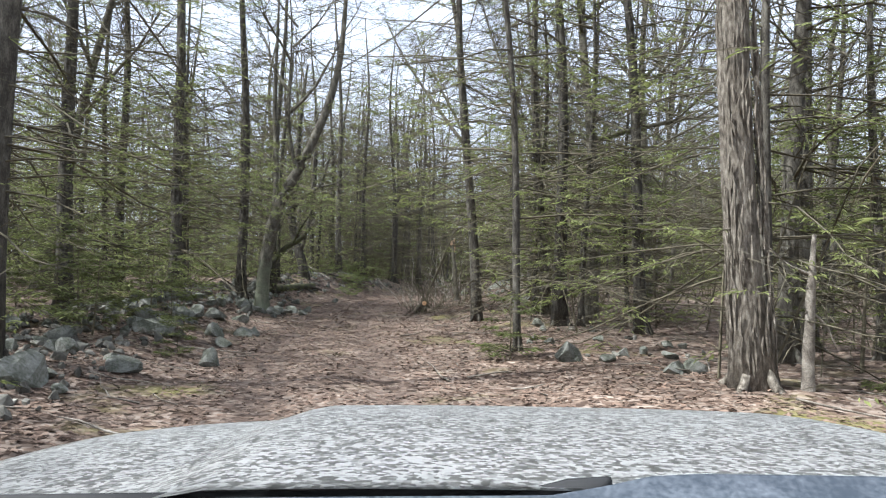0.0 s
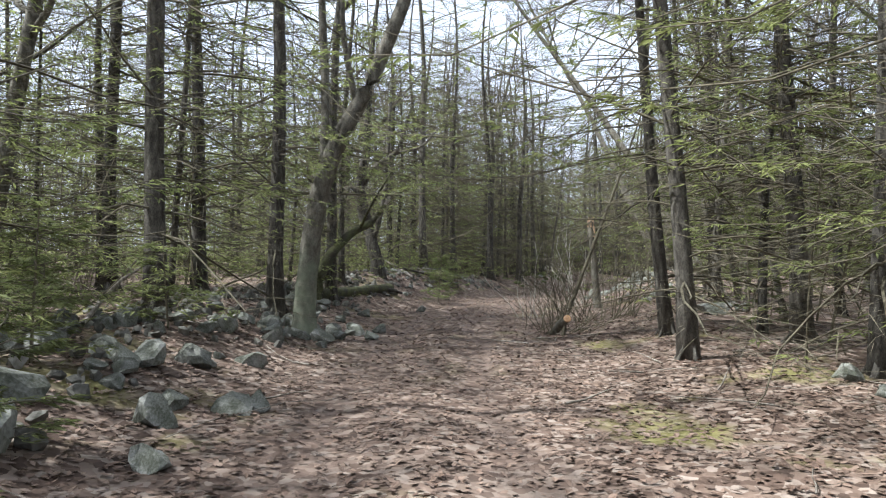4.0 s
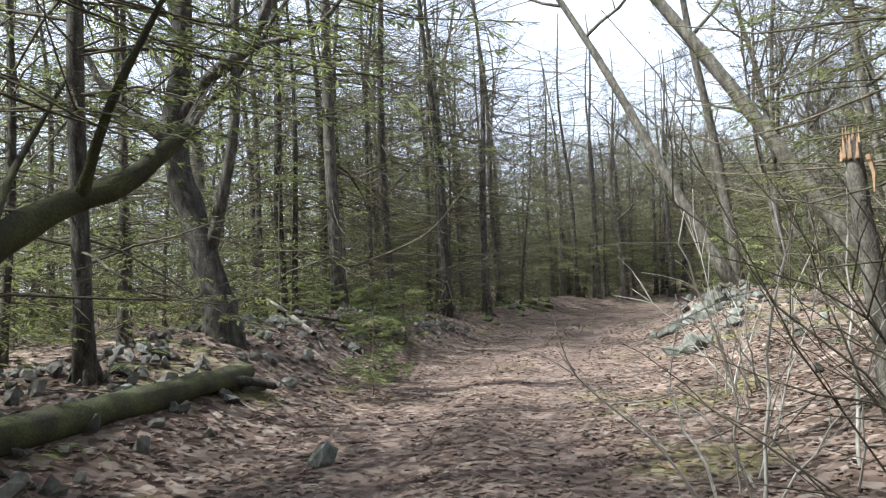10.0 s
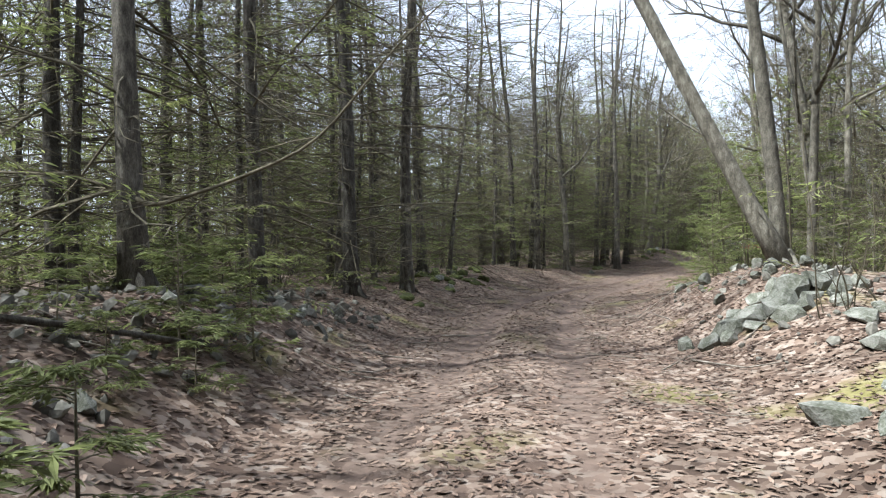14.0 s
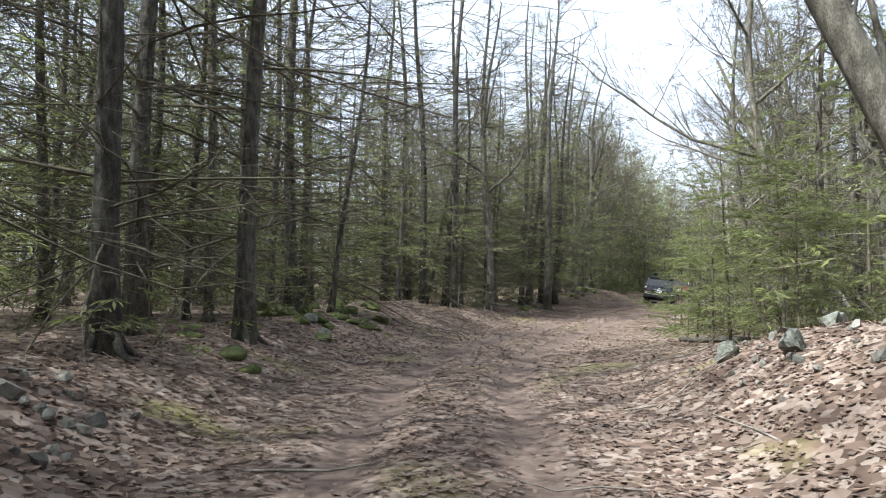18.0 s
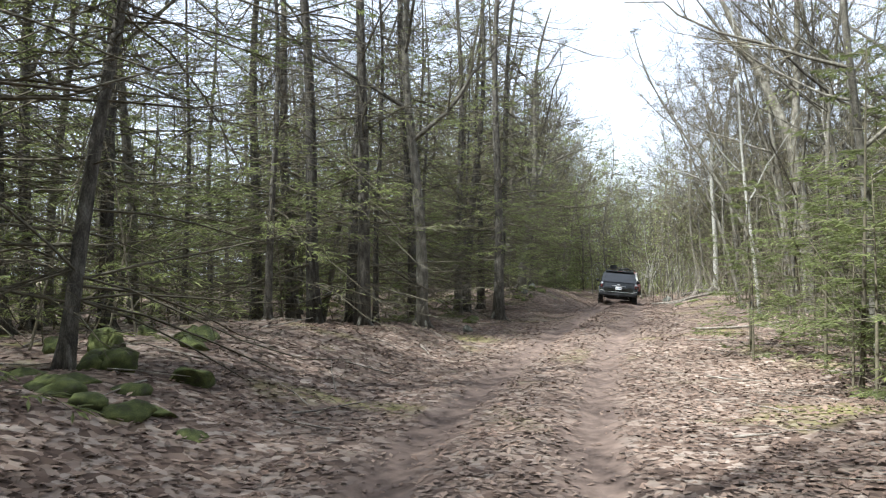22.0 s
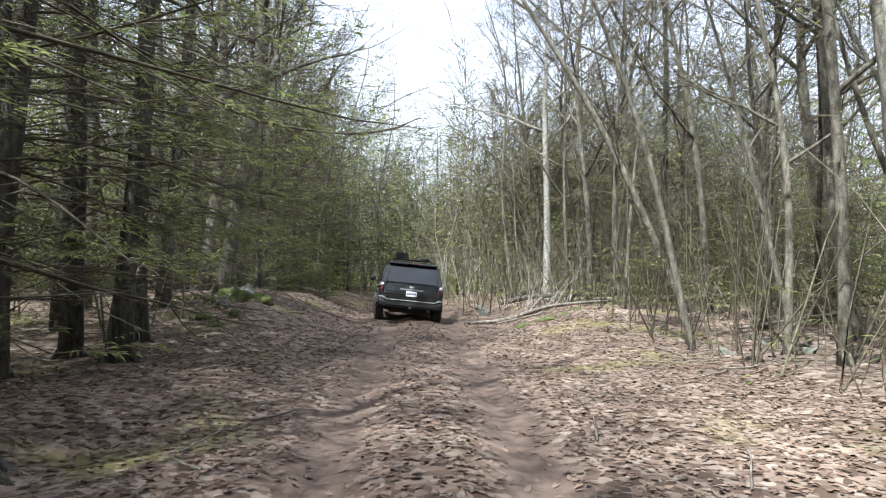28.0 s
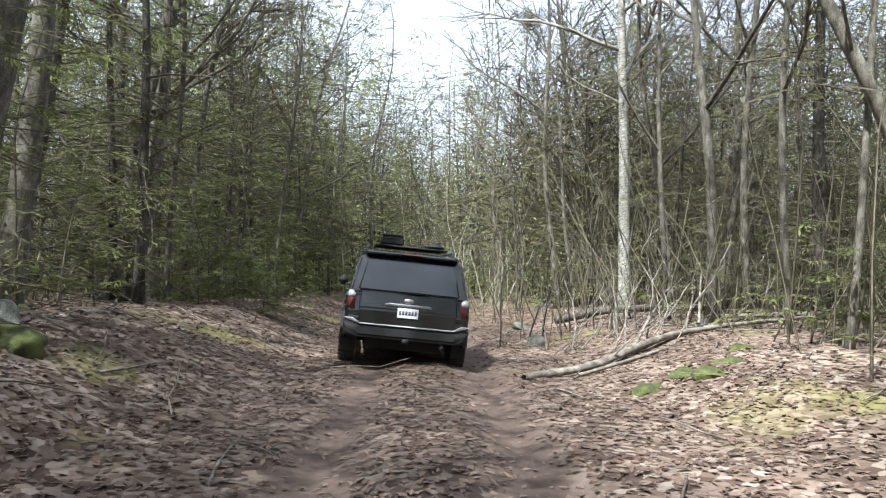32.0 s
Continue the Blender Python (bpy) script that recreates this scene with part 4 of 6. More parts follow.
thicket("low_verge_evergreens", 900, 2.6, 6.5, 58, (0.25, 0.8), 0.004, (0.07, 0.17), (0.009, 0.019), 0.8, 2, 52, 0.85, 0.9, 0.5)
thicket("low_evergreens", 5200, 3.9, 15, 57, (0.3, 1.0), 0.004, (0.08, 0.20), (0.010, 0.022), 1.5, 0, 100, 0.68, 0.85, 0.4)


def brush_layer():
    """Thin stems and twigs of the undergrowth."""
    rng = np.random.default_rng(12)
    g = Geo()
    for k in range(2300):
        s, side = rng.uniform(0, 125), rng.choice([-1, 1])
        x, y = spot(s, side * rng.uniform(4.5, 22))
        if k > 1500:
            s, side = rng.uniform(58, 104), 1
            x, y = spot(s, 4.6 + 12 * rng.random() ** 1.3)
        _, l2, _ = along(x, y)
        if abs(l2[0]) < 4.2:
            continue
        tall = rng.uniform(0.8, 6.5)
        pts = bough(rng, (x, y, z_at(x, y) - 0.1), (rng.normal(0, 0.25), rng.normal(0, 0.25), 1), tall, 0.05, 5)
        g.tube(pts, np.linspace(0.006 + 0.003 * tall, 0.003, 5), 3)
        twiglets(g, rng, pts, rng.uniform(0, 6.283), int(6 + 3 * tall), 0.3, 1.2, 0.004)
    tagged(skin(new("undergrowth_stems", g.mesh("undergrowth_stems")), TWIG), "thin bare stems of woodland undergrowth", "undergrowth", kind="stuff")


brush_layer()


def leaf_layer(name, count, reach, seed, lo, hi, s0, s1, near=0.0):
    """Curled fallen leaves lying on the floor."""
    rng = np.random.default_rng(seed)
    s, lat = rng.uniform(s0, s1, count), rng.uniform(-reach, reach, count)
    worn = np.exp(-((np.abs(lat) - 0.8) / 0.34) ** 2) * (0.35 + 0.6 * _step(30, 46, s))
    keep = (rng.random(count) > worn) & (np.abs(lat) >= near)
    s, lat = s[keep], lat[keep]
    i = np.clip(np.searchsorted(LS, s), 0, len(LS) - 1)
    x, y = LINE[i, 0] + lat * _tan[i, 1] + rng.normal(0, 0.1, len(s)), LINE[i, 1] - lat * _tan[i, 0] + rng.normal(0, 0.1, len(s))
    z = height(x, y) + rng.uniform(0.003, 0.02, len(s))
    m = len(x)
    a = rng.uniform(0, 6.283, m)
    l, w = rng.uniform(lo, hi, m), rng.uniform(lo, hi, m) * 0.55
    tilt, curl = rng.normal(0, 0.17, m), rng.uniform(-0.15, 0.28, m)
    d = np.stack([np.cos(a), np.sin(a), tilt], 1)
    sd = np.stack([-np.sin(a), np.cos(a), rng.normal(0, 0.17, m)], 1)
    up = np.array([0, 0, 1.0]) * (curl * w)[:, None]
    c = np.stack([x, y, z], 1)
    v = np.stack([c - d * l[:, None] * 0.5, c - d * l[:, None] * 0.1 + sd * w[:, None] * 0.5 + up, c + d * l[:, None] * 0.5 + up * 0.5, c - d * l[:, None] * 0.1 - sd * w[:, None] * 0.5 + up], 1).reshape(-1, 3)
    v[:, 2] = np.maximum(v[:, 2], np.repeat(z, 4) - 0.02)
    k = np.arange(4 * m).reshape(m, 4)
    f = np.concatenate([k[:, [0, 1, 2]], k[:, [0, 2, 3]]])
    tagged(skin(new(name, mesh_from(name, v, f, False)), LEAF), "brown and tan fallen leaves scattered over the floor", "leaves", kind="stuff")


leaf_layer("fallen_leaves", 190000, 5.0, 3, 0.05, 0.11, -3, 100)
leaf_layer("fallen_leaves_beyond", 60000, 16.0, 4, 0.09, 0.19, -3, 110, 4.8)




# ---- single trees of odd growth, logs and brush ----
def tube_mesh(name, pts, radii, sides=9, lumps=0.05, seed=1, more=()):
    """A bent trunk or log through a few points, smoothed; more: thinner side branches as (points, radii)."""
    rng = np.random.default_rng(seed)
    g = Geo()
    for p, r, sd in [(pts, radii, sides)] + [(a, b, 5) for a, b in more]:
        p, r = np.asarray(p, float), np.asarray(r, float)
        u, v = np.linspace(0, 1, len(p)), np.linspace(0, 1, 4 * len(p))
        q = np.stack([_smooth(np.interp(v, u, p[:, c]), 5) for c in range(3)], 1)
        q[0], q[-1] = p[0], p[-1]
        g.tube(q, np.interp(v, u, r), sd, lumps, rng)
    return g.mesh(name)


def rise(x, y, up):
    return [x, y, z_at(x, y) + up]


# Tall tree with green-grey lichen, bending to the right high up.
_seed[0] += 1
_a, _b, _c = broadleaf(421, 11, 0.15, (0.14, 0.0), fork=0.45, curve=0.3, limbs=9)
_lt = tagged(new("lichen_tree"), "thick-trunked tree with green-grey lichen low on its curving trunk", "tree")
_lt.location = (-6.5, 20.3, z_at(-6.5, 20.3))
part("trunk", tube_mesh("trunk", [[0, 0, -0.3], [0, 0, 0.25], [0.06, 0.0, 1.2], [0.2, 0.0, 2.15], [0.30, 0.0, 2.6], [0.62, 0.0, 3.4], [1.15, 0.05, 4.35], [1.75, 0.1, 5.75], [2.1, 0.1, 7.2], [2.2, 0.2, 9.5]], [0.30, 0.20, 0.178, 0.17, 0.165, 0.15, 0.135, 0.115, 0.09, 0.04], 12, 0.05, 42, more=[([[0.3, 0, 2.6], [0.25, 0.3, 4.0], [0.1, 0.4, 6.0], [0.2, 0.3, 9.0]], [0.09, 0.08, 0.07, 0.03]), ([[0.9, 0, 3.9], [0.7, -0.3, 5.2], [0.9, -0.5, 7.4]], [0.06, 0.05, 0.02])]), lichen_on(mat("lichened_bark", [(0.32, (0.034, 0.030, 0.023)), (0.47, (0.088, 0.079, 0.061)), (0.6, (0.160, 0.147, 0.117)), (0.74, (0.28, 0.272, 0.22))], 3.5, 0.95, 1.0, stretch=(3.5, 3.5, 1.4), fine=24), 2.1), _lt, "curving trunk with green-grey lichen near its foot")
part("limbwork", _b.mesh("limbwork"), BARK_GREY, _lt)
tagged(part("twigwork", _c.mesh("twigwork"), TWIG, _lt), kind="stuff")
# Leaning trunks on the bank to the right of the track.
dec(1.91, 41.6, 0.16, -0.46, 0.17, 15, label="bare tree leaning far over the track from a stony bank", fork=0.5, curve=0.2)
dec(2.33, 42.46, 0.15, -0.10, 0.02, 16, fork=0.45, label="bare grey tree on a stony bank beside a leaning one")
dec(2.75, 34.7, 0.16, -0.62, 0.10, 13, fork=0.55, label="bare tree leaning steeply over the track")
dec(22.4, 74.3, 0.10, -0.39, 0.28, 13, fork=0.5, label="thin bare tree leaning over the fallen logs")
dec(17.1, 70.2, 0.06, -0.22, 0.15, 9, fork=0.5, label="thin bare sapling leaning toward the track")
birch(13.81, 65.3, 0.048, -0.05, 0.04, 10)
dec(25.6, 83.1, 0.15, 0.03, 0.04, 14, BARK_PALE, "tall pale-barked tree with a forked top", fork=0.36, curve=0.7)
dec(29.3, 83.0, 0.12, 0.10, -0.05, 15, label="dark bare tree leaning among pale ones")
dec(28.0, 88.0, 0.09, -0.05, 0.05, 14)


def forked_tree():
    """Large tree whose trunk parts into a leaning and an upright limb."""
    _, limbs, twigs = broadleaf(640, 14, 0.2, (-0.06, 0.06), limbs=9, fork=0.5, curve=0.2)
    x, y = 16.85, 66.5
    ob = tagged(new("forked_tree"), "large grey tree forking into two heavy limbs above the track", "tree")
    ob.location = (x, y, z_at(x, y))
    part("trunk", tube_mesh("trunk", [[0, 0, -0.3], [0, 0, 0.5], [-0.08, 0.06, 2.4], [-0.2, 0.15, 4.4], [-0.4, 0.28, 6.1], [-1.15, 1.25, 9.1], [-2.0, 2.1, 12.0]], [0.33, 0.23, 0.21, 0.20, 0.17, 0.12, 0.06], 11, 0.05, 31, more=[([[-0.3, 0.2, 5.4], [-0.15, 0.2, 7.0], [0.1, 0.3, 9.5], [0.3, 0.5, 13.0]], [0.14, 0.13, 0.10, 0.04]), ([[-1.0, 1.1, 8.6], [-2.0, 1.2, 9.4], [-3.4, 1.4, 11.2]], [0.07, 0.055, 0.02])]), BARK_GREY, ob)
    part("limbwork", limbs.mesh("limbwork"), BARK_GREY, ob)
    tagged(part("twigwork", twigs.mesh("twigwork"), TWIG, ob), kind="stuff")


forked_tree()
dec(20.6, 67.2, 0.06, -0.34, 0.20, 10, fork=0.4, label="thin bare tree leaning toward the track")
dec(22.2, 67.4, 0.06, -0.36, 0.22, 11, BARK_PALE, fork=0.4, label="pale thin tree leaning toward the track")
dec(19.4, 69.6, 0.05, -0.22, 0.15, 9, fork=0.4, label="thin bare sapling leaning toward the track")
hem(-7.53, 42.1, 0.14, 0.0, 0.0)


def long_bough(name, owner_xy, pts, r0, seed, label):
    """A single heavy dead bough of a tree beside the track, with its side twigs."""
    owner = min((o for o in scene.objects if o.name.startswith(("hemlock_tree", "bare_tree"))), key=lambda o: (o.location.x - owner_xy[0]) ** 2 + (o.location.y - owner_xy[1]) ** 2)
    rng = np.random.default_rng(seed)
    p = np.asarray(pts, float) - np.array(owner.location)
    v = np.linspace(0, 1, 4 * len(p))
    q = np.stack([_smooth(np.interp(v, np.linspace(0, 1, len(p)), p[:, c]), 5) for c in range(3)], 1)
    g = Geo()
    g.tube(q, np.linspace(r0, r0 * 0.25, len(q)), 6, 0.06, rng)
    for k in range(16):
        u = int(rng.integers(3, len(q) - 3))
        a = rng.uniform(0, 6.283)
        b = sweep(rng, q[u], (math.cos(a), math.sin(a), rng.uniform(-0.2, 0.5)), rng.uniform(0.4, 1.2), 0.3, 5)
        g.tube(b, np.linspace(r0 * 0.3, 0.003, 5), 3)
        twiglets(g, rng, b, a, 7, 0.1, 0.4, 0.003)
    part(name, g.mesh(name), TWIG, owner, label)


long_bough("long_bough", (-7.97, 37.5), [[-7.97, 37.5, 2.0], [-7.58, 36.99, 1.85], [-6.76, 36.96, 2.1], [-5.76, 36.92, 2.5], [-4.86, 36.89, 3.6], [-4.29, 36.87, 4.1]], 0.032, 81, "long dead bough sweeping up over the track")
long_bough("overhanging_bough", (9.96, 77.73), [[9.96, 78.0, 5.6], [11.3, 79.13, 5.18], [12.41, 78.39, 4.66], [13.99, 77.3, 4.42], [14.82, 76.71, 4.55], [15.38, 76.29, 4.86]], 0.05, 83, "long bough hanging over the track")


def arch_tree():
    ob = tagged(new("arched_tree"), "dead tree bent over in an arch with a splintered end", "tree")
    b = [-7.9, 24.7]
    z = z_at(*b)
    part("trunk", tube_mesh("trunk", [[b[0], b[1], z - 0.2], [b[0] - 0.02, 24.85, z + 0.5], [b[0] + 0.12, 25.3, z + 1.1], [-7.45, 26.0, 2.0], [-7.1, 26.6, 2.28], [-6.85, 27.0, 2.75]], [0.18, 0.145, 0.125, 0.10, 0.085, 0.055], lumps=0.09, more=[([[-7.3, 26.2, 2.1], [-6.9, 25.9, 2.7], [-6.3, 25.8, 3.6]], [0.05, 0.035, 0.015]), ([[-7.6, 25.6, 1.7], [-7.9, 26.3, 2.3], [-7.8, 26.9, 3.2]], [0.04, 0.03, 0.012])]), MOSS_BARK, ob)
    g = Geo()
    for k in range(7):
        g.tube([[-6.85 + 0.03 * math.cos(k), 27.0, 2.75 + 0.03 * math.sin(k)], [-6.72 + 0.06 * math.cos(k * 2), 27.12, 3.0 + 0.05 * k % 0.2]], [0.022, 0.004], 4)
    part("splintered_end", g.mesh("splintered_end", False), DEAD_WOOD, ob, "pale splintered wood")
    return ob


arch_tree()
_log = tagged(new("mossy_log"), "thick mossy log lying on stones at the track's edge", "log")
part("stem", tube_mesh("stem", [[-7.95, 24.9, 0.5], [-7.85, 26.3, 0.46], [-7.6, 27.8, 0.46], [-7.26, 29.28, 0.5]], [0.15, 0.145, 0.135, 0.12], 10, 0.09), MOSS_BARK, _log)
part("broken_limb", tube_mesh("broken_limb", [[-7.4, 28.8, 0.5], [-7.1, 29.1, 0.42], [-6.9, 29.2, 0.34]], [0.06, 0.05, 0.04], 7), BARK_DARK, _log)


def twisted_tree():
    ob = tagged(new("twisted_tree"), "gnarled dark tree with a hollow base and crooked limbs", "tree")
    x, y = -8.05, 30.6
    z = z_at(x, y)
    part("trunk", tube_mesh("trunk", [[x + 0.1, y, z - 0.25], [x, y, z + 0.45], [x - 0.2, y + 0.05, z + 1.2], [x - 0.52, y + 0.1, z + 2.1], [x - 0.62, y + 0.1, z + 2.8], [x - 0.35, y, z + 3.8], [x - 0.3, y - 0.1, z + 6.0], [x, y, z + 9]], [0.28, 0.2, 0.18, 0.17, 0.16, 0.13, 0.1, 0.05], 10, 0.09, 4), BARK_DARK, ob)
    part("limbwork", tube_mesh("limbwork", [[x - 0.6, y + 0.1, z + 2.7], [x - 0.1, y, z + 3.4], [x + 0.7, y - 0.1, z + 3.8], [x + 1.1, y - 0.1, z + 5.2]], [0.11, 0.1, 0.08, 0.04], 8, 0.08, 5, more=[([[x - 0.62, y, z + 2.6], [x - 1.4, y, z + 3.2], [x - 2.0, y, z + 4.4]], [0.08, 0.06, 0.03]), ([[x + 0.6, y, z + 3.8], [x + 1.4, y + 0.2, z + 4.0], [x + 2.1, y + 0.2, z + 4.8]], [0.05, 0.04, 0.015]), ([[x - 0.1, y, z + 1.1], [x + 0.3, y, z + 2.6], [x + 0.4, y, z + 5.5]], [0.09, 0.08, 0.05])]), BARK_DARK, ob)
    return tagged(ob, kind="")


twisted_tree()


def snag():
    ob = tagged(new("broken_snag"), "broken-off trunk with torn orange wood at its top", "tree")
    x, y = -1.52, 27.3
    z = z_at(x, y)
    part("trunk", tube_mesh("trunk", [[x + 0.22, y, z - 0.2], [x + 0.12, y, z + 0.9], [x, y, z + 2.2]], [0.12, 0.085, 0.07], 9, 0.06, 8), BARK_GREY, ob)
    g = Geo()
    for k in range(17):
        a = k * 0.7
        d = 0.035 + 0.04 * ((k * 7) % 5) / 4
        g.tube([[x + d * math.cos(a), y + d * math.sin(a), z + 2.08], [x + d * 1.1 * math.cos(a), y + d * 1.1 * math.sin(a), z + 2.2 + 0.05 * ((k * 3) % 4)]], [0.022, 0.003], 4)
    g.tube([[x + 0.08, y - 0.1, z + 2.1], [x + 0.1, y - 0.13, z + 1.95], [x + 0.09, y - 0.13, z + 1.8]], [0.024, 0.018, 0.005], 4)
    part("torn_wood", g.mesh("torn_wood", False), TORN_WOOD, ob, "torn orange wood")
    return ob


snag()
_stub = tagged(new("pale_snag"), "short pale barkless snag beside a large tree", "tree")
_x, _y = 3.55, 8.5
part("trunk", tube_mesh("trunk", [rise(_x, _y, -0.2), rise(_x, _y, 0.4), rise(_x + 0.02, _y, 1.1), rise(_x + 0.05, _y, 1.75)], [0.085, 0.062, 0.05, 0.022], 9, 0.09, 9, more=[([rise(_x, _y, 0.9), rise(_x + 0.2, _y, 0.75), rise(_x + 0.3, _y, 0.5)], [0.02, 0.015, 0.006]), ([rise(_x, _y, 1.3), rise(_x - 0.25, _y, 1.4), rise(_x - 0.5, _y, 1.65)], [0.02, 0.012, 0.004])]), DEAD_WOOD, _stub)
_lean = tagged(new("dead_birch"), "dead pale trunk leaning among green saplings", "tree")
part("trunk", tube_mesh("trunk", [rise(12.2, 55.6, -0.2), rise(11.2, 55.9, 1.6), rise(9.9, 56.3, 4.0)], [0.09, 0.08, 0.05], 8, 0.05, 10), BARK_PALE, _lean)


def brush(name, x, y, stems, tall, material, seed, spread=0.5, lean=(0, 0), label="leafless many-stemmed bush beside the track", thick=0.012, foot=0.25):
    """Many bare stems from one foot."""
    rng = np.random.default_rng(seed)
    g, tw = Geo(), Geo()
    z = z_at(x, y)
    for k in range(stems):
        a = rng.uniform(0, 6.283)
        way = (spread * rng.uniform(0.1, 1) * math.cos(a) + lean[0], spread * rng.uniform(0.1, 1) * math.sin(a) + lean[1], 1)
        px, py = x + foot * rng.normal(), y + foot * rng.normal()
        pts = bough(rng, (px, py, z_at(px, py) - 0.08), way, tall * rng.uniform(0.5, 1.1), rng.uniform(-0.15, 0.25), 8)
        g.tube(pts, np.linspace(thick, thick * 0.35, 8) * rng.uniform(0.6, 1.4), 5)
        for j in range(4):
            u = int(rng.integers(2, 8))
            d = pts[-1] - pts[0] + rng.normal(0, 0.6, 3) * tall * 0.5
            tw.tube(bough(rng, pts[u], d, tall * rng.uniform(0.15, 0.4), 0.1, 4), np.linspace(thick * 0.4, 0.002, 4), 3)
    ob = tagged(new(name), label, "bush")
    tagged(part("stemwork", g.mesh("stemwork"), material, ob), kind="stuff")
    tagged(part("twigwork", tw.mesh("twigwork"), material, ob), kind="stuff")
    return ob


brush("bare_bush", -2.3, 23.4, 20, 1.9, TWIG, 61, 0.9, (-0.2, 0), "leafless bush growing round a cut stump", 0.009)
brush("bare_bush", -2.2, 22.6, 22, 1.6, TWIG, 62, 1.8, (1.0, 0.3), "cut brush lying spread beside a stump", 0.009)
brush("bare_bush", -1.95, 24.7, 24, 2.4, TWIG, 63, 0.8, (-0.12, -0.1), "dark tangled bush leaning over the track", 0.011)
brush("bare_bush", -1.05, 24.3, 22, 2.6, TWIG, 64, 0.8, (0.2, -0.1), "dark tangled bush with long crossing stems", 0.012)
brush("bare_bush", -2.75, 26.0, 10, 1.6, TWIG_PALE, 65, 0.7, (-0.3, 0), "pale bare saplings forking beside the track", 0.012)
brush("bare_bush", -1.7, 29.8, 10, 2.1, TWIG_PALE, 66, 0.9, (-0.35, -0.1), "pale bare saplings arching over the track's edge", 0.013)
brush("bare_bush", 0.6, 37.5, 8, 1.8, TWIG, 67, 0.7)
brush("bare_bush", 24.0, 81.5, 30, 3.2, TWIG, 68, 0.7, (0.05, 0), "bare thicket behind fallen logs", 0.016, 1.2)
brush("bare_bush", 26.5, 80.0, 30, 3.0, TWIG, 69, 0.8, (0, 0), "bare thicket behind fallen logs", 0.014, 1.6)
brush("bare_bush", 21.2, 79.2, 16, 2.0, DEAD_WOOD, 75, 1.0, (1.0, 0.3), "pale dead branches piled over a fallen log", 0.016, 0.6)
brush("bare_bush", 23.4, 79.9, 18, 2.0, DEAD_WOOD, 76, 1.2, (0.8, -0.1), "pale dead branches piled over a fallen log", 0.012, 0.9)
brush("bare_bush", 22.6, 81.2, 12, 3.0, BARK_DARK, 77, 0.6, (-0.15, 0), "dark crooked stems rising behind a fallen log", 0.018, 0.8)
brush("bare_bush", 25.0, 86.5, 26, 3.6, TWIG, 70, 0.6, (0, 0), "bare thicket at the track's edge", 0.014, 1.4)
brush("bare_bush", 28.0, 92.5, 26, 4.5, TWIG_PALE, 71, 0.5, (0, 0), "pale thin saplings at the track's edge", 0.016, 1.5)
brush("bare_bush", 20.5, 69.5, 14, 2.0, TWIG, 72, 0.8, (0, 0), "bare brush among leaves", 0.010, 0.8)
brush("bare_bush", 16.0, 66.0, 10, 1.6, TWIG, 73, 0.8, (0, 0), "bare brush among leaves", 0.010, 0.8)

_st = tagged(new("cut_stump"), "freshly cut stump with an orange face beside a bush", "stump")
_x, _y = -2.05, 22.0
part("wood", tube_mesh("wood", [rise(_x - 0.25, _y + 0.35, 0.05), rise(_x - 0.1, _y + 0.1, 0.24), rise(_x, _y, 0.30)], [0.075, 0.075, 0.07], 12, 0.03, 12), BARK_GREY, _st)
_bm = bmesh.new()
bmesh.ops.create_cone(_bm, cap_ends=True, segments=20, radius1=0.067, radius2=0.065, depth=0.03, matrix=Matrix.Translation((_x + 0.012, _y - 0.055, z_at(_x, _y) + 0.315)) @ (Vector((0.15, -0.85, 0.35)).to_track_quat("Z", "Y").to_matrix().to_4x4()))
part("cut_face", _bm, CUT_WOOD, _st, "orange sawn face")


_pole = tagged(new("leaning_pole"), "thin dark dead pole leaning out of a bush", "tree")
part("stem", tube_mesh("stem", [rise(-2.12, 22.0, -0.05), [-2.05, 22.1, 0.36], [-1.5, 22.7, 1.8], [-0.98, 23.29, 3.18], [-0.3, 24.0, 5.2]], [0.035, 0.034, 0.03, 0.026, 0.012], 7, 0.06, 33, more=[([[-1.5, 22.7, 1.8], [-1.8, 22.9, 2.3], [-2.2, 23.0, 2.7]], [0.012, 0.009, 0.004]), ([[-0.98, 23.29, 3.18], [-1.3, 23.3, 3.8], [-1.4, 23.3, 4.6]], [0.013, 0.009, 0.004])]), TWIG, _pole)


def log(name, pts, radii, material, label, seed, more=()):
    ob = tagged(new(name), label, "log")
    part("stem", tube_mesh("stem", pts, radii, 10, 0.11, seed, more), material, ob)
    return ob


log("fallen_log", [rise(18.0, 78.0, 0.03), rise(19.4, 78.15, 0.07), rise(21.2, 78.3, 0.12), rise(23.4, 78.5, 0.14), rise(25.6, 78.7, 0.2), rise(27.4, 78.8, 0.32)], [0.05, 0.058, 0.055, 0.045, 0.035, 0.015], DEAD_WOOD, "long pale fallen log lying across leaves", 21, [([rise(20.4, 78.25, 0.10), rise(21.2, 78.6, 0.42), rise(22.0, 79.0, 0.6)], [0.03, 0.02, 0.008]), ([rise(22.2, 78.4, 0.15), rise(22.9, 78.9, 0.7), rise(23.5, 79.3, 1.1)], [0.03, 0.022, 0.01]), ([rise(19.8, 78.2, 0.09), rise(20.1, 78.0, 0.35), rise(20.7, 77.9, 0.5)], [0.016, 0.012, 0.005])])
log("fallen_stick", [rise(18.9, 77.9, 0.03), rise(19.9, 77.95, 0.05), rise(20.8, 77.9, 0.04)], [0.025, 0.03, 0.015], DEAD_WOOD, "pale broken stick beside a fallen log", 22)
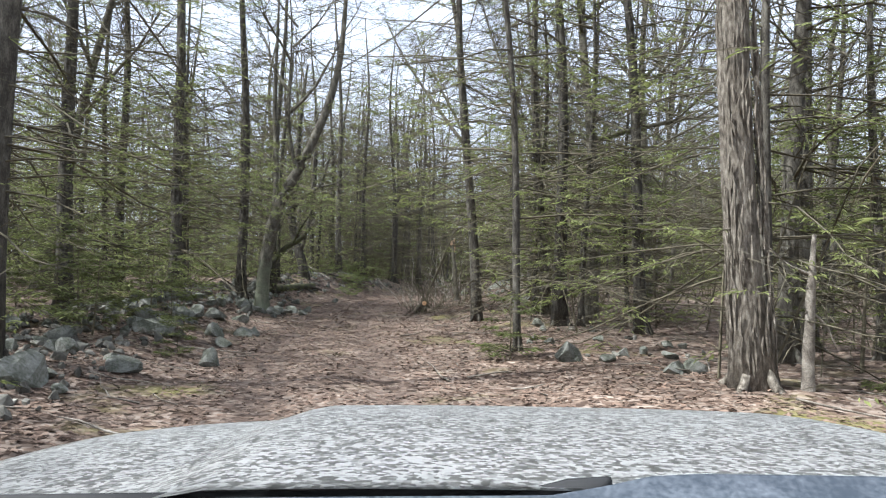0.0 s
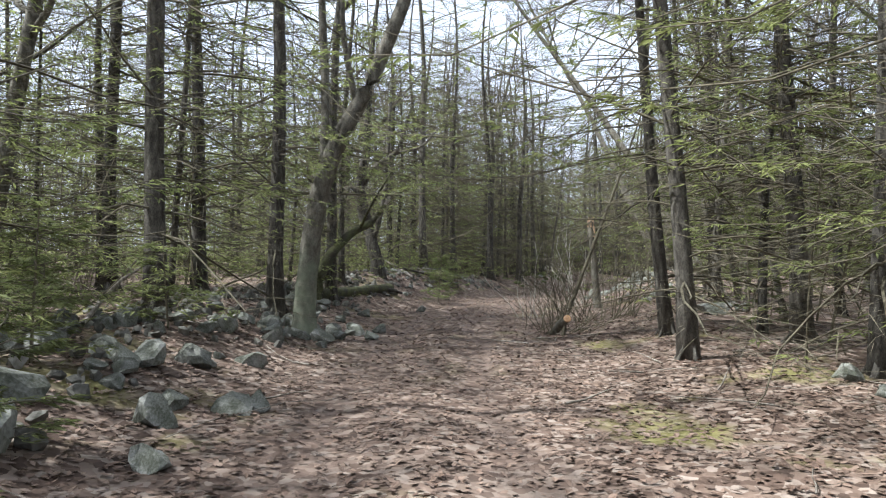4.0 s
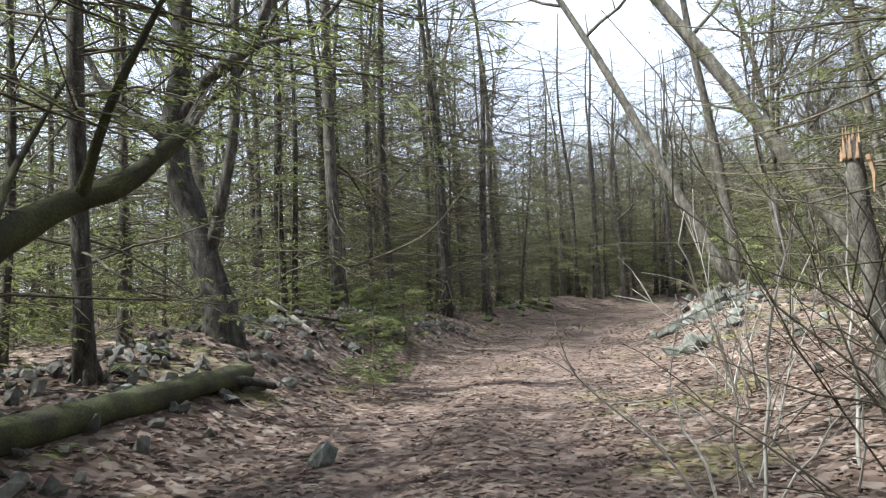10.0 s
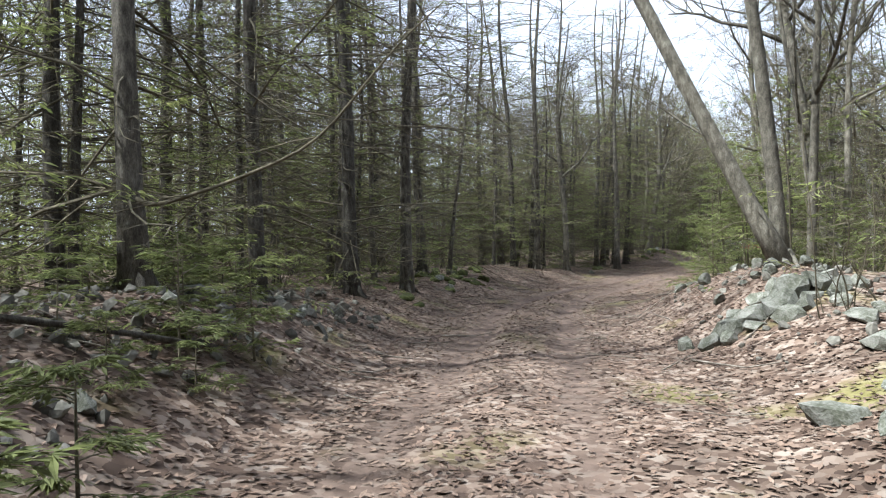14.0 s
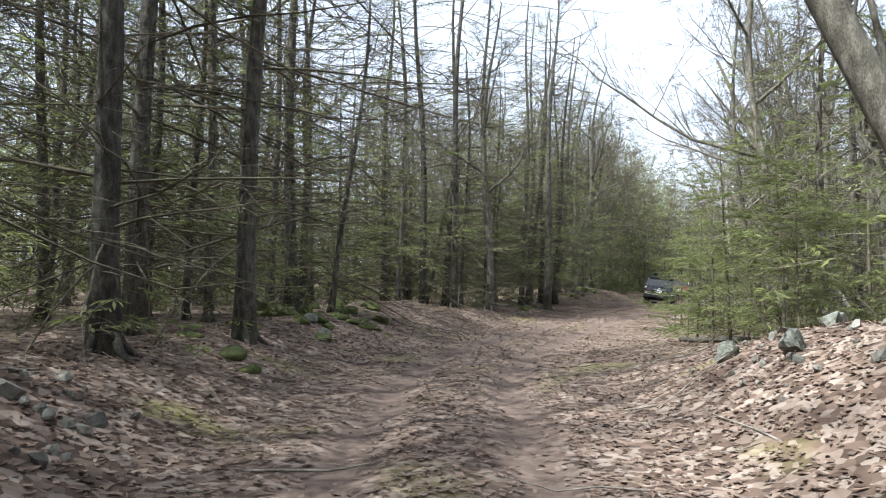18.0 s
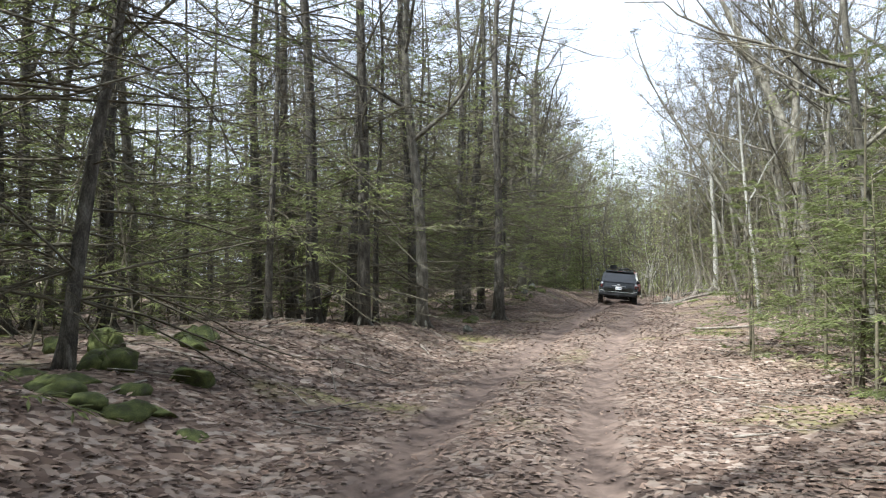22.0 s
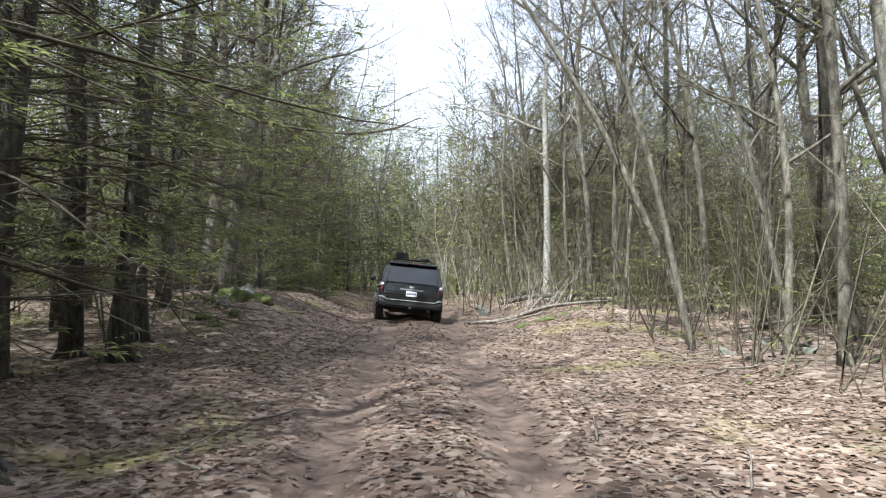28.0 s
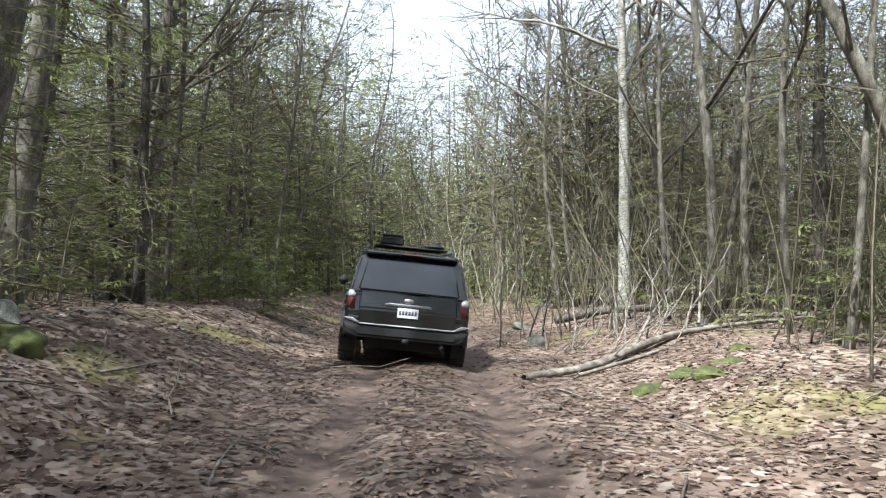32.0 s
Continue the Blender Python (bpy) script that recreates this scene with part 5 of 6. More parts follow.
log("charred_log", [rise(23.2, 83.0, 0.18), rise(24.2, 82.2, 0.24), rise(26.0, 81.0, 0.3)], [0.09, 0.09, 0.07], BARK_DARK, "blackened log with a torn end among brush", 23)
log("fallen_log", [rise(24.5, 80.2, 0.2), rise(26.5, 78.6, 0.3), rise(29.5, 77.0, 0.35)], [0.05, 0.05, 0.03], DEAD_WOOD, "pale fallen log in the brush", 24)
log("fallen_branch", [rise(20.5, 71.6, 0.08), rise(22.6, 70.9, 0.25), rise(24.5, 70.4, 0.5)], [0.04, 0.035, 0.015], DEAD_WOOD, "grey fallen branch on leaves", 25)
log("fallen_branch", [rise(-7.6, 16.0, 0.1), rise(-8.6, 18.0, 0.45), rise(-9.4, 20.2, 0.75)], [0.03, 0.03, 0.012], DEAD_WOOD, "long grey branch leaning over stones", 26)
log("fallen_branch", [rise(-7.3, 32.5, 0.15), rise(-8.4, 34.6, 0.2), rise(-9.3, 36.4, 0.5)], [0.045, 0.04, 0.02], DEAD_WOOD, "pale branch lying over a stone heap", 27)
log("fallen_branch", [rise(-8.2, 33.8, 0.2), rise(-7.3, 34.6, 0.25), rise(-6.6, 36.2, 0.12)], [0.03, 0.03, 0.015], BARK_DARK, "dark branch lying on stones", 28)
log("fallen_log", [rise(7.4, 50.4, 0.1), rise(5.6, 51.6, 0.12), rise(4.6, 52.4, 0.08)], [0.09, 0.08, 0.05], BARK_DARK, "dark fallen log at the track's edge", 29)
log("fallen_log", [rise(9.4, 62.3, 0.05), rise(10.7, 62.1, 0.07), rise(12.0, 62.1, 0.14)], [0.035, 0.03, 0.018], DEAD_WOOD, "pale fallen pole on leaves", 30)


# ---- stones ----
def stone_mesh(seed, fine=2, cuts=12):
    rng = random.Random(seed)
    bm = bmesh.new()
    bmesh.ops.create_icosphere(bm, subdivisions=fine, radius=0.5)
    for k in range(cuts):
        n = Vector((rng.gauss(0, 1), rng.gauss(0, 1), rng.gauss(0, 1))).normalized()
        d = rng.uniform(0.20, 0.36)
        for v in bm.verts:
            e = v.co.dot(n) - d
            if e > 0:
                v.co -= n * e
    for v in bm.verts:
        v.co += v.co.normalized() * (noise.noise(v.co * 5 + Vector((seed, 0, 0))) * 0.035)
        v.co.z *= 0.72
    me = bpy.data.meshes.new("stone")
    bm.to_mesh(me)
    bm.free()
    return me


STONES = [stone_mesh(k) for k in range(10)]
CHIPS = [stone_mesh(40 + k, 1) for k in range(10)]
for me in STONES:
    me.materials.append(ROCK)
STONES_MOSSY = [stone_mesh(70 + k, 3, 7) for k in range(4)]
for me in STONES_MOSSY:
    for v in me.vertices:
        v.co += v.co.normalized() * (0.05 * noise.noise(v.co * 9) + 0.03 * noise.noise(v.co * 23))
for me in STONES_MOSSY:
    me.polygons.foreach_set("use_smooth", [True] * len(me.polygons))
    me.materials.append(MOSS)


def stone(x, y, size, rng, label="grey angular fieldstone half sunk in leaves", mossy=False, sink=0.18, group="stones beside the track"):
    me = rng.choice(STONES_MOSSY if mossy else STONES)
    ob = tagged(new("stone", me), label, "stone", group)
    a, b, c = (size * rng.uniform(0.75, 1.25) for _ in range(3))
    ob.matrix_world = pose(x, y, z_at(x, y) + (0.30 - sink) * c, rng.uniform(-25, 25), rng.uniform(-25, 25), rng.uniform(0, 360)) @ Matrix.Diagonal((a, b, c, 1))
    return ob


_r = random.Random(8)
RUBBLE = []
for _x, _y, _size in ((1.2, 11.5, 0.75), (1.75, 11.3, 0.35), (2.1, 11.9, 0.45), (2.4, 9.9, 0.5), (2.75, 10.0, 0.4), (-4.9, 7.3, 0.85), (-4.5, 8.7, 0.55), (-4.0, 10.3, 0.5), (-7.11, 14.79, 0.6), (-5.79, 12.27, 0.9), (-5.38, 13.91, 0.5), (-5.12, 14.85, 0.5), (-8.73, 16.05, 0.55), (-7.05, 13.17, 0.6), (-6.49, 15.13, 0.5), (-4.85, 13.0, 0.4), (-6.92, 20.58, 0.62), (-6.95, 21.5, 0.5), (-7.31, 23.39, 0.5), (-6.75, 20.83, 0.35), (-6.83, 20.15, 0.4), (-6.7, 24.67, 0.4), (-6.45, 18.9, 0.62), (-5.5, 20.9, 0.3), (-6.75, 19.3, 0.5), (-6.3, 19.75, 0.35), (-5.95, 20.6, 0.4), (-6.0, 21.3, 0.35), (-7.95, 34.16, 0.35), (-8.24, 33.42, 0.4), (-8.3, 32.41, 0.35), (0.75, 39.66, 0.5), (3.43, 45.82, 0.45), (-0.9, 34.3, 0.5), (0.56, 37.07, 0.5), (1.14, 43.2, 0.4), (0.45, 40.89, 0.35), (-3.66, 50.57, 0.5), (20.9, 81.0, 0.45), (12.13, 78.85, 0.45), (3.88, 63.83, 0.35), (18.2, 68.7, 0.45), (18.6, 68.3, 0.35), (23.2, 84.2, 0.55), (0.07, 38.9, 0.7), (0.34, 38.6, 0.8), (-0.32, 38.9, 0.6), (-0.64, 38.7, 0.5), (0.6, 38.9, 0.75), (1.0, 38.9, 0.65), (0.2, 38.2, 0.55), (1.4, 39.3, 0.6), (-1.38, 34.5, 0.55), (-1.3, 33.6, 0.6), (0.1, 36.1, 0.55),
                      (-6.47, 13.3, 0.85), (-8.2, 16.4, 0.6), (-6.2, 16.1, 0.6), (-5.9, 17.0, 0.5), (-6.4, 15.4, 0.55), (-7.7, 17.1, 0.5), (-4.93, 15.0, 0.4), (-8.9, 25.1, 0.75), (-7.5, 23.3, 0.7), (-7.3, 22.3, 0.6), (-7.6, 24.4, 0.55), (-8.3, 24.95, 0.6), (-7.95, 23.3, 0.5), (-5.9, 27.2, 0.45), (-3.89, 51.7, 0.5), (11.0, 77.1, 0.55), (0.9, 23.9, 0.8), (1.6, 24.6, 0.5), (-6.1, 20.0, 0.5), (-6.5, 19.5, 0.45), (-6.2, 20.9, 0.5), (-5.9, 21.4, 0.45), (-5.6, 22.0, 0.4), (-5.5, 21.0, 0.38), (-6.7, 20.9, 0.55), (-5.9, 19.5, 0.36), (-6.4, 21.6, 0.45), (-6.3, 22.4, 0.4), (-0.1, 38.5, 0.4), (0.5, 38.3, 0.38), (0.75, 38.6, 0.42), (-0.45, 38.5, 0.36), (0.95, 38.4, 0.34), (1.25, 38.7, 0.45), (1.6, 38.9, 0.4), (0.0, 39.3, 0.45), (0.4, 39.3, 0.5), (-0.8, 39.2, 0.4)):
    stone(_x, _y, _size, _r, "large grey angular stone sitting in fallen leaves", group="")
for _s0, _s1, _l0, _l1, _n, _lo, _hi in ((7, 16, -2.6, -5.5, 70, 0.18, 0.6), (15, 23.5, -2.2, -4.8, 80, 0.18, 0.55), (24, 34, -2.3, -4.4, 95, 0.14, 0.42), (33.5, 42, -2.9, -4.6, 70, 0.14, 0.42), (38.5, 47, 3.2, 5.6, 46, 0.16, 0.5), (8, 17, 3.6, 6.5, 26, 0.15, 0.45), (24, 38, 3.6, 7.0, 60, 0.14, 0.45), (74, 82, 5.0, 8.0, 14, 0.15, 0.4)):
    for _k in range(_n):
        _x, _y = spot(_r.uniform(_s0, _s1), _r.uniform(_l0, _l1))
        _size = _r.uniform(_lo, _hi) * _r.uniform(0.6, 1)
        if _size > 0.27:
            stone(_x, _y, _size, _r)
        else:
            RUBBLE.append((_x, _y, _size))
for _s0, _s1, _l0, _l1, _n in ((50.5, 57, -3.2, -6.2, 24), (78, 82, -3.6, -4.6, 7), (66, 68.5, -3.2, -3.8, 2), (50, 53, -2.9, -3.4, 3)):
    for _k in range(_n):
        _x, _y = spot(_r.uniform(_s0, _s1), _r.uniform(_l0, _l1))
        stone(_x, _y, _r.uniform(0.25, 0.6), _r, "rounded stone thickly covered in green moss", True, 0.27, "mossy stones")


def moss_pad(x, y, size, rng):
    """A low cushion of moss over a sunken stone."""
    ob = tagged(new("moss_cushion", rng.choice(STONES_MOSSY)), "low cushion of bright green moss among leaves", "moss", "moss cushions")
    ob.matrix_world = pose(x, y, z_at(x, y) - 0.07 * size, rng.uniform(-8, 8), rng.uniform(-8, 8), rng.uniform(0, 360)) @ Matrix.Diagonal((size * rng.uniform(0.7, 1.1), size * 0.85, size * rng.uniform(0.55, 0.75), 1))


for _x, _y, _size in ((19.28, 75.98, 0.7), (19.23, 76.51, 0.6), (18.59, 76.41, 0.55), (19.8, 76.2, 0.5), (20.6, 76.5, 0.6), (11.62, 79.5, 0.7), (11.0, 81.1, 0.6), (10.54, 79.05, 0.8), (10.9, 78.4, 0.6), (11.5, 78.5, 0.5), (10.2, 77.9, 0.7), (12.3, 80.2, 0.5), (-2.55, 53.4, 0.55), (-2.77, 53.9, 0.5), (-3.64, 54.1, 0.6), (-4.2, 53.1, 0.6), (-5.2, 52.5, 0.7), (-2.15, 52.9, 0.45), (-3.2, 53.8, 0.55), (-3.8, 53.7, 0.5), (-4.7, 53.6, 0.6), (-3.0, 53.2, 0.5), (-5.0, 47.0, 0.7), (-5.6, 47.6, 0.6), (-4.7, 46.4, 0.6), (-5.9, 49.6, 0.6), (-5.3, 50.6, 0.6)):
    moss_pad(_x, _y, _size, _r)


def rubble():
    """The small stones between the larger ones, joined."""
    rng = np.random.default_rng(15)
    extra = [(*spot(s, l), z) for s, l, z in zip(rng.uniform(5, 43, 1500), -2.5 - 2.9 * rng.random(1500) ** 0.8, rng.uniform(0.08, 0.34, 1500) * rng.uniform(0.6, 1, 1500))]
    extra += [(*spot(s, l), z) for s, l, z in zip(rng.uniform(37, 47, 90), rng.uniform(2.9, 5.8, 90), rng.uniform(0.05, 0.18, 90))]
    vs, fs, n = [], [], 0
    for x, y, size in RUBBLE + extra:
        me = CHIPS[int(rng.integers(len(CHIPS)))]
        co = np.empty(len(me.vertices) * 3, np.float32)
        me.vertices.foreach_get("co", co)
        co = co.reshape(-1, 3) * size * rng.uniform(0.7, 1.3, 3)
        turn = np.array(Euler(rng.uniform(-3, 3, 3)).to_matrix())
        vs.append(co @ turn.T + np.array([x, y, z_at(x, y) + 0.14 * size]))
        fs.append(np.array([p.vertices[:] for p in me.polygons]) + n)
        n += len(co)
    tagged(skin(new("small_stones", mesh_from("small_stones", np.concatenate(vs), np.concatenate(fs), False)), island(mat("rubble_stone", [(0.28, (0.042, 0.040, 0.032)), (0.5, (0.115, 0.108, 0.090)), (0.72, (0.235, 0.222, 0.192))], 2.2, 0.9, 0.5, fine=22), 0.55, 1.35)), "small broken grey stones heaped among leaves", "stones", kind="stuff")


rubble()


# Low-branched hemlocks whose bare boughs reach to the track's edge.
hem(-3.45, 54.62, 0.075, 0.10, 0.08, 10, live_from=3.6, dead=64, spread=3.0, low=0.5)
for _s, _l in ((47.5, -5.4), (51, -6.4), (60.5, -6.0), (64.5, -5.2), (69.5, -5.6), (73.5, -5.2), (38.5, -6.2), (33.0, -6.6), (12.5, -6.0), (8.0, 5.4), (16.0, 5.8), (21.0, 5.6), (28.5, 6.4)):
    hem(*spot(_s, _l), 0.075, 0.02, 0.02, 10, live_from=1.6, dead=50, spread=2.8, low=0.5)

def fallen_sticks():
    """Broken twigs and small branches strewn over the leaves."""
    rng = np.random.default_rng(44)
    g = Geo()
    for k in range(750):
        lat = rng.choice([-1, 1]) * (1.4 + 6.5 * rng.random())
        x, y = spot(rng.uniform(1, 100), lat)
        a, ln = rng.uniform(0, 6.283), rng.uniform(0.25, 1.5) ** 1.2
        xs, ys = x + ln * math.cos(a) * np.linspace(0, 1, 4), y + ln * math.sin(a) * np.linspace(0, 1, 4)
        zs = height(xs, ys) + rng.uniform(0.005, 0.03) + np.linspace(0, 1, 4) * rng.uniform(0, 0.10)
        pts = np.stack([xs, ys, zs], 1) + rng.normal(0, 0.012, (4, 3)) * ln
        g.tube(pts, np.linspace(1, 0.4, 4) * rng.uniform(0.004, 0.016), 4)
    tagged(skin(new("fallen_sticks", g.mesh("fallen_sticks")), DEAD_WOOD), "broken grey twigs strewn over fallen leaves", "sticks", kind="stuff")


fallen_sticks()

# ---- young hemlocks ----
def young_kind(seed, tall):
    rng = np.random.default_rng(seed)
    stem, green = Geo(), Geo()
    line = trunk_line(tall, (rng.normal(0, 0.03), rng.normal(0, 0.03)), 0.05, rng, 8)
    stem.tube(line, np.linspace(0.012 + tall * 0.006, 0.004, 8), 5)
    for k in range(int(14 + tall * 8)):
        z = tall * rng.uniform(0.08, 0.98)
        a = rng.uniform(0, 6.283)
        ln = (0.34 + 0.27 * tall) * (1.08 - 0.8 * (z / tall) ** 1.5) * rng.uniform(0.35, 1.15) + 0.1
        pts = sweep(rng, at_height(line, z), (math.cos(a), math.sin(a), rng.uniform(-0.05, 0.55)), ln, rng.uniform(0.1, 0.6), 5)
        stem.tube(pts, np.linspace(0.007, 0.002, 5), 3)
        m = int(14 + 24 * ln)
        us = rng.uniform(0.25, 1, m)
        base = np.stack([np.interp(us, np.linspace(0, 1, 5), pts[:, c]) for c in range(3)], 1)
        base += heading(rng, a + rng.choice([-1, 1], m) * rng.uniform(0.5, 1.3, m), -0.3, 0.2) * (rng.uniform(0, 0.30, m) * (0.3 + ln) * (1.15 - us))[:, None]
        for c in range(2):
            aa = a + rng.choice([-1, 1], m) * rng.uniform(0.3, 1.2, m)
            way = np.stack([np.cos(aa), np.sin(aa), rng.uniform(-0.35, 0.12, m)], 1)
            up = np.stack([rng.normal(0, 0.2, m), rng.normal(0, 0.2, m), np.ones(m)], 1)
            green.blades(base, way, rng.uniform(0.06, 0.16, m), rng.uniform(0.007, 0.015, m), up / np.linalg.norm(up, axis=1)[:, None])
    return stem.mesh("stem"), green.mesh("sprays", False)


YOUNG = [(t_, young_kind(300 + k, t_)) for k, t_ in enumerate((0.9, 1.3, 1.8, 2.6, 3.6, 4.6, 6.0))]


def young(x, y, tall, rng, label="young hemlock shrub with soft green sprays"):
    t_, (a, b) = min(YOUNG, key=lambda k: abs(k[0] - tall))
    ob = tagged(new("young_hemlock"), label, "shrub", "young hemlocks")
    ob.matrix_world = pose(x, y, z_at(x, y) - 0.03, 0, 0, rng.uniform(0, 360)) @ Matrix.Diagonal((tall / t_,) * 3 + (1,))
    tagged(part("stem", a, TWIG, ob), kind="stuff")
    tagged(part("sprays", b, SHRUB_NEEDLES, ob), kind="stuff")
    return ob


for _x, _y, _t in ((-6.1, 30.7, 1.15), (-6.9, 35.7, 1.2), (-6.4, 36.6, 1.3), (-6.35, 32.4, 0.9), (-8.55, 37.45, 0.9), (-8.4, 38.82, 1.3), (-7.57, 34.72, 0.7), (-7.0, 34.3, 0.6), (-6.98, 36.2, 0.9), (-7.07, 38.61, 0.9), (-6.6, 35.1, 0.6), (-9.0, 41.78, 1.3), (-7.7, 38.0, 0.7), (-7.68, 40.2, 0.9), (-9.3, 39.8, 0.9), (-6.83, 11.74, 1.3), (-5.54, 12.4, 0.9), (-4.9, 11.2, 0.6), (-10.09, 16.81, 1.8), (-9.44, 17.25, 1.3), (-6.2, 11.0, 1.3), (-7.6, 15.4, 0.9), (17.0, 84.9, 0.9), (16.4, 85.2, 1.3), (18.08, 89.2, 1.8), (17.3, 87.6, 1.3), (21.2, 97.2, 2.6), (19.42, 98.08, 2.6), (19.2, 92.4, 1.8), (31.0, 77.5, 2.6), (29.0, 76.0, 1.8), (28.4, 80.6, 2.6), (30.6, 83.4, 2.6), (32.6, 86.2, 3.6), (26.8, 74.2, 2.6), (29.6, 73.4, 3.6), (24.6, 71.2, 1.8), (33.5, 80.5, 3.6), (-6.8, 14.2, 1.6), (-7.4, 12.0, 1.8), (-7.2, 17.2, 1.3), (-8.6, 16.0, 1.8),
                   (0.3, 11.4, 1.0), (5.1, 53.0, 2.6), (6.0, 54.2, 1.8), (7.1, 55.8, 3.6), (6.9, 57.2, 2.2), (8.6, 57.6, 2.6), (9.4, 56.1, 4.6), (10.5, 58.3, 3.6), (4.2, 50.2, 3.6), (5.4, 49.0, 4.6), (3.6, 46.6, 2.6), (5.0, 46.0, 3.6), (12.4, 61.4, 3.6), 
                   (5.88, 53.95, 4.6), (7.56, 58.04, 3.6), (4.6, 50.2, 4.6), (3.9, 47.4, 3.6), (6.9, 52.6, 6.0), (10.2, 57.0, 6.0), (5.9, 47.9, 6.0), (16.8, 64.2, 4.6), (22.9, 76.3, 1.3), (24.0, 75.0, 2.6), (18.0, 87.3, 1.8), (17.0, 88.5, 2.6), (19.5, 90.5, 2.6), (16.0, 85.8, 1.0), (30.0, 91.0, 3.6), (32.0, 95.0, 4.6), (21.5, 94.0, 3.6), (24.5, 98.5, 4.6), (34.0, 99.0, 4.6), (2.4, 63.9, 1.0), (4.24, 67.1, 0.7), (4.5, 67.4, 0.6)):
    young(_x, _y, _t, _r)
for _k in range(70):
    _s, _l = _r.uniform(2, 120), _r.choice([-1, 1]) * _r.uniform(5.5, 14)
    _x, _y = spot(_s, _l)
    young(_x, _y, _r.choice([0.9, 1.3, 1.8, 2.6, 3.6, 4.6]), _r, "young hemlock with green sprays standing in the woods")


# ---- vehicles ----
def paint(name, colour, rough=0.3, dust=(0.30, 0.25, 0.20), dusty=0.35, metal=0.0, scale=3.0, coat=0.0):
    """Car paint under a film of uneven dust."""
    m = bpy.data.materials.new(name)
    m.use_nodes = True
    t, n = m.node_tree, m.node_tree.nodes
    b = n["Principled BSDF"]
    co, a, c = n.new("ShaderNodeTexCoord"), n.new("ShaderNodeTexNoise"), n.new("ShaderNodeTexNoise")
    a.inputs["Scale"].default_value, a.inputs["Detail"].default_value = scale, 8
    c.inputs["Scale"].default_value, c.inputs["Detail"].default_value = scale * 18, 5
    for nd in (a, c):
        t.links.new(co.outputs["Object"], nd.inputs["Vector"])
    mul, rng = n.new("ShaderNodeMath"), n.new("ShaderNodeMapRange")
    mul.operation = "MULTIPLY"
    t.links.new(a.outputs[0], mul.inputs[0])
    t.links.new(c.outputs[0], mul.inputs[1])
    rng.inputs[1].default_value, rng.inputs[2].default_value, rng.inputs[3].default_value, rng.inputs[4].default_value = 0.15, 0.40, 0.0, dusty * 1.6
    t.links.new(mul.outputs[0], rng.inputs[0])
    mix, rm = n.new("ShaderNodeMixRGB"), n.new("ShaderNodeMapRange")
    mix.inputs[1].default_value, mix.inputs[2].default_value = (*colour, 1), (*dust, 1)
    t.links.new(rng.outputs[0], mix.inputs[0])
    t.links.new(mix.outputs[0], b.inputs["Base Color"])
    rm.inputs[3].default_value, rm.inputs[4].default_value = rough, 0.75
    t.links.new(rng.outputs[0], rm.inputs[0])
    t.links.new(rm.outputs[0], b.inputs["Roughness"])
    b.inputs["Metallic"].default_value, b.inputs["Coat Weight"].default_value = metal, coat
    return m


DARK_PAINT = paint("dark_green_grey_paint", (0.010, 0.012, 0.011), 0.16, (0.09, 0.085, 0.075), 0.05, coat=0.3)
RED_PAINT = paint("red_paint", (0.30, 0.03, 0.03), 0.25)
WHITE_PAINT = paint("white_paint", (0.70, 0.70, 0.68), 0.3)
BLACK_TRIM = paint("black_plastic", (0.007, 0.007, 0.007), 0.8, (0.06, 0.055, 0.05), 0.08)
GLASS = paint("tinted_glass", (0.008, 0.010, 0.012), 0.04, (0.09, 0.09, 0.09), 0.02, coat=0.2)
CHROME = paint("satin_metal", (0.36, 0.36, 0.37), 0.3, dusty=0.3, metal=0.8)
SILVER = paint("silver_strip", (0.42, 0.42, 0.42), 0.4, dusty=0.2)
RED_LENS = paint("red_lens", (0.09, 0.008, 0.010), 0.12, dusty=0.1)
CLEAR_LENS = paint("clear_lens", (0.42, 0.43, 0.46), 0.12, dusty=0.1)
TYRE = paint("tyre_rubber", (0.020, 0.019, 0.018), 0.85, (0.16, 0.12, 0.09), 0.5)
RIM = paint("dark_rim", (0.07, 0.07, 0.07), 0.4, dusty=0.4, metal=0.6)
PLATE = paint("plate_white", (0.72, 0.73, 0.74), 0.4, dusty=0.15)
PLATE_INK = paint("plate_ink", (0.05, 0.06, 0.10), 0.5, dusty=0.05)


def hull(pts, bevel=0.0, segments=2):
    """A closed convex body round the given corners, with rounded edges."""
    bm = bmesh.new()
    for p in pts:
        bm.verts.new(p)
    res = bmesh.ops.convex_hull(bm, input=bm.verts)
    bmesh.ops.delete(bm, geom=[v for v in bm.verts if not v.link_faces], context="VERTS")
    bmesh.ops.dissolve_limit(bm, angle_limit=0.05, verts=bm.verts, edges=bm.edges)
    if bevel:
        bmesh.ops.bevel(bm, geom=bm.edges[:], offset=bevel, segments=segments, affect="EDGES", clamp_overlap=True)
    bmesh.ops.recalc_face_normals(bm, faces=bm.faces)
    for f in bm.faces:
        f.smooth = f.calc_area() < 0.012
    return bm


def box(x0, x1, y0, y1, z0, z1, bevel=0.01):
    return hull([(x, y, z) for x in (x0, x1) for y in (y0, y1) for z in (z0, z1)], bevel)


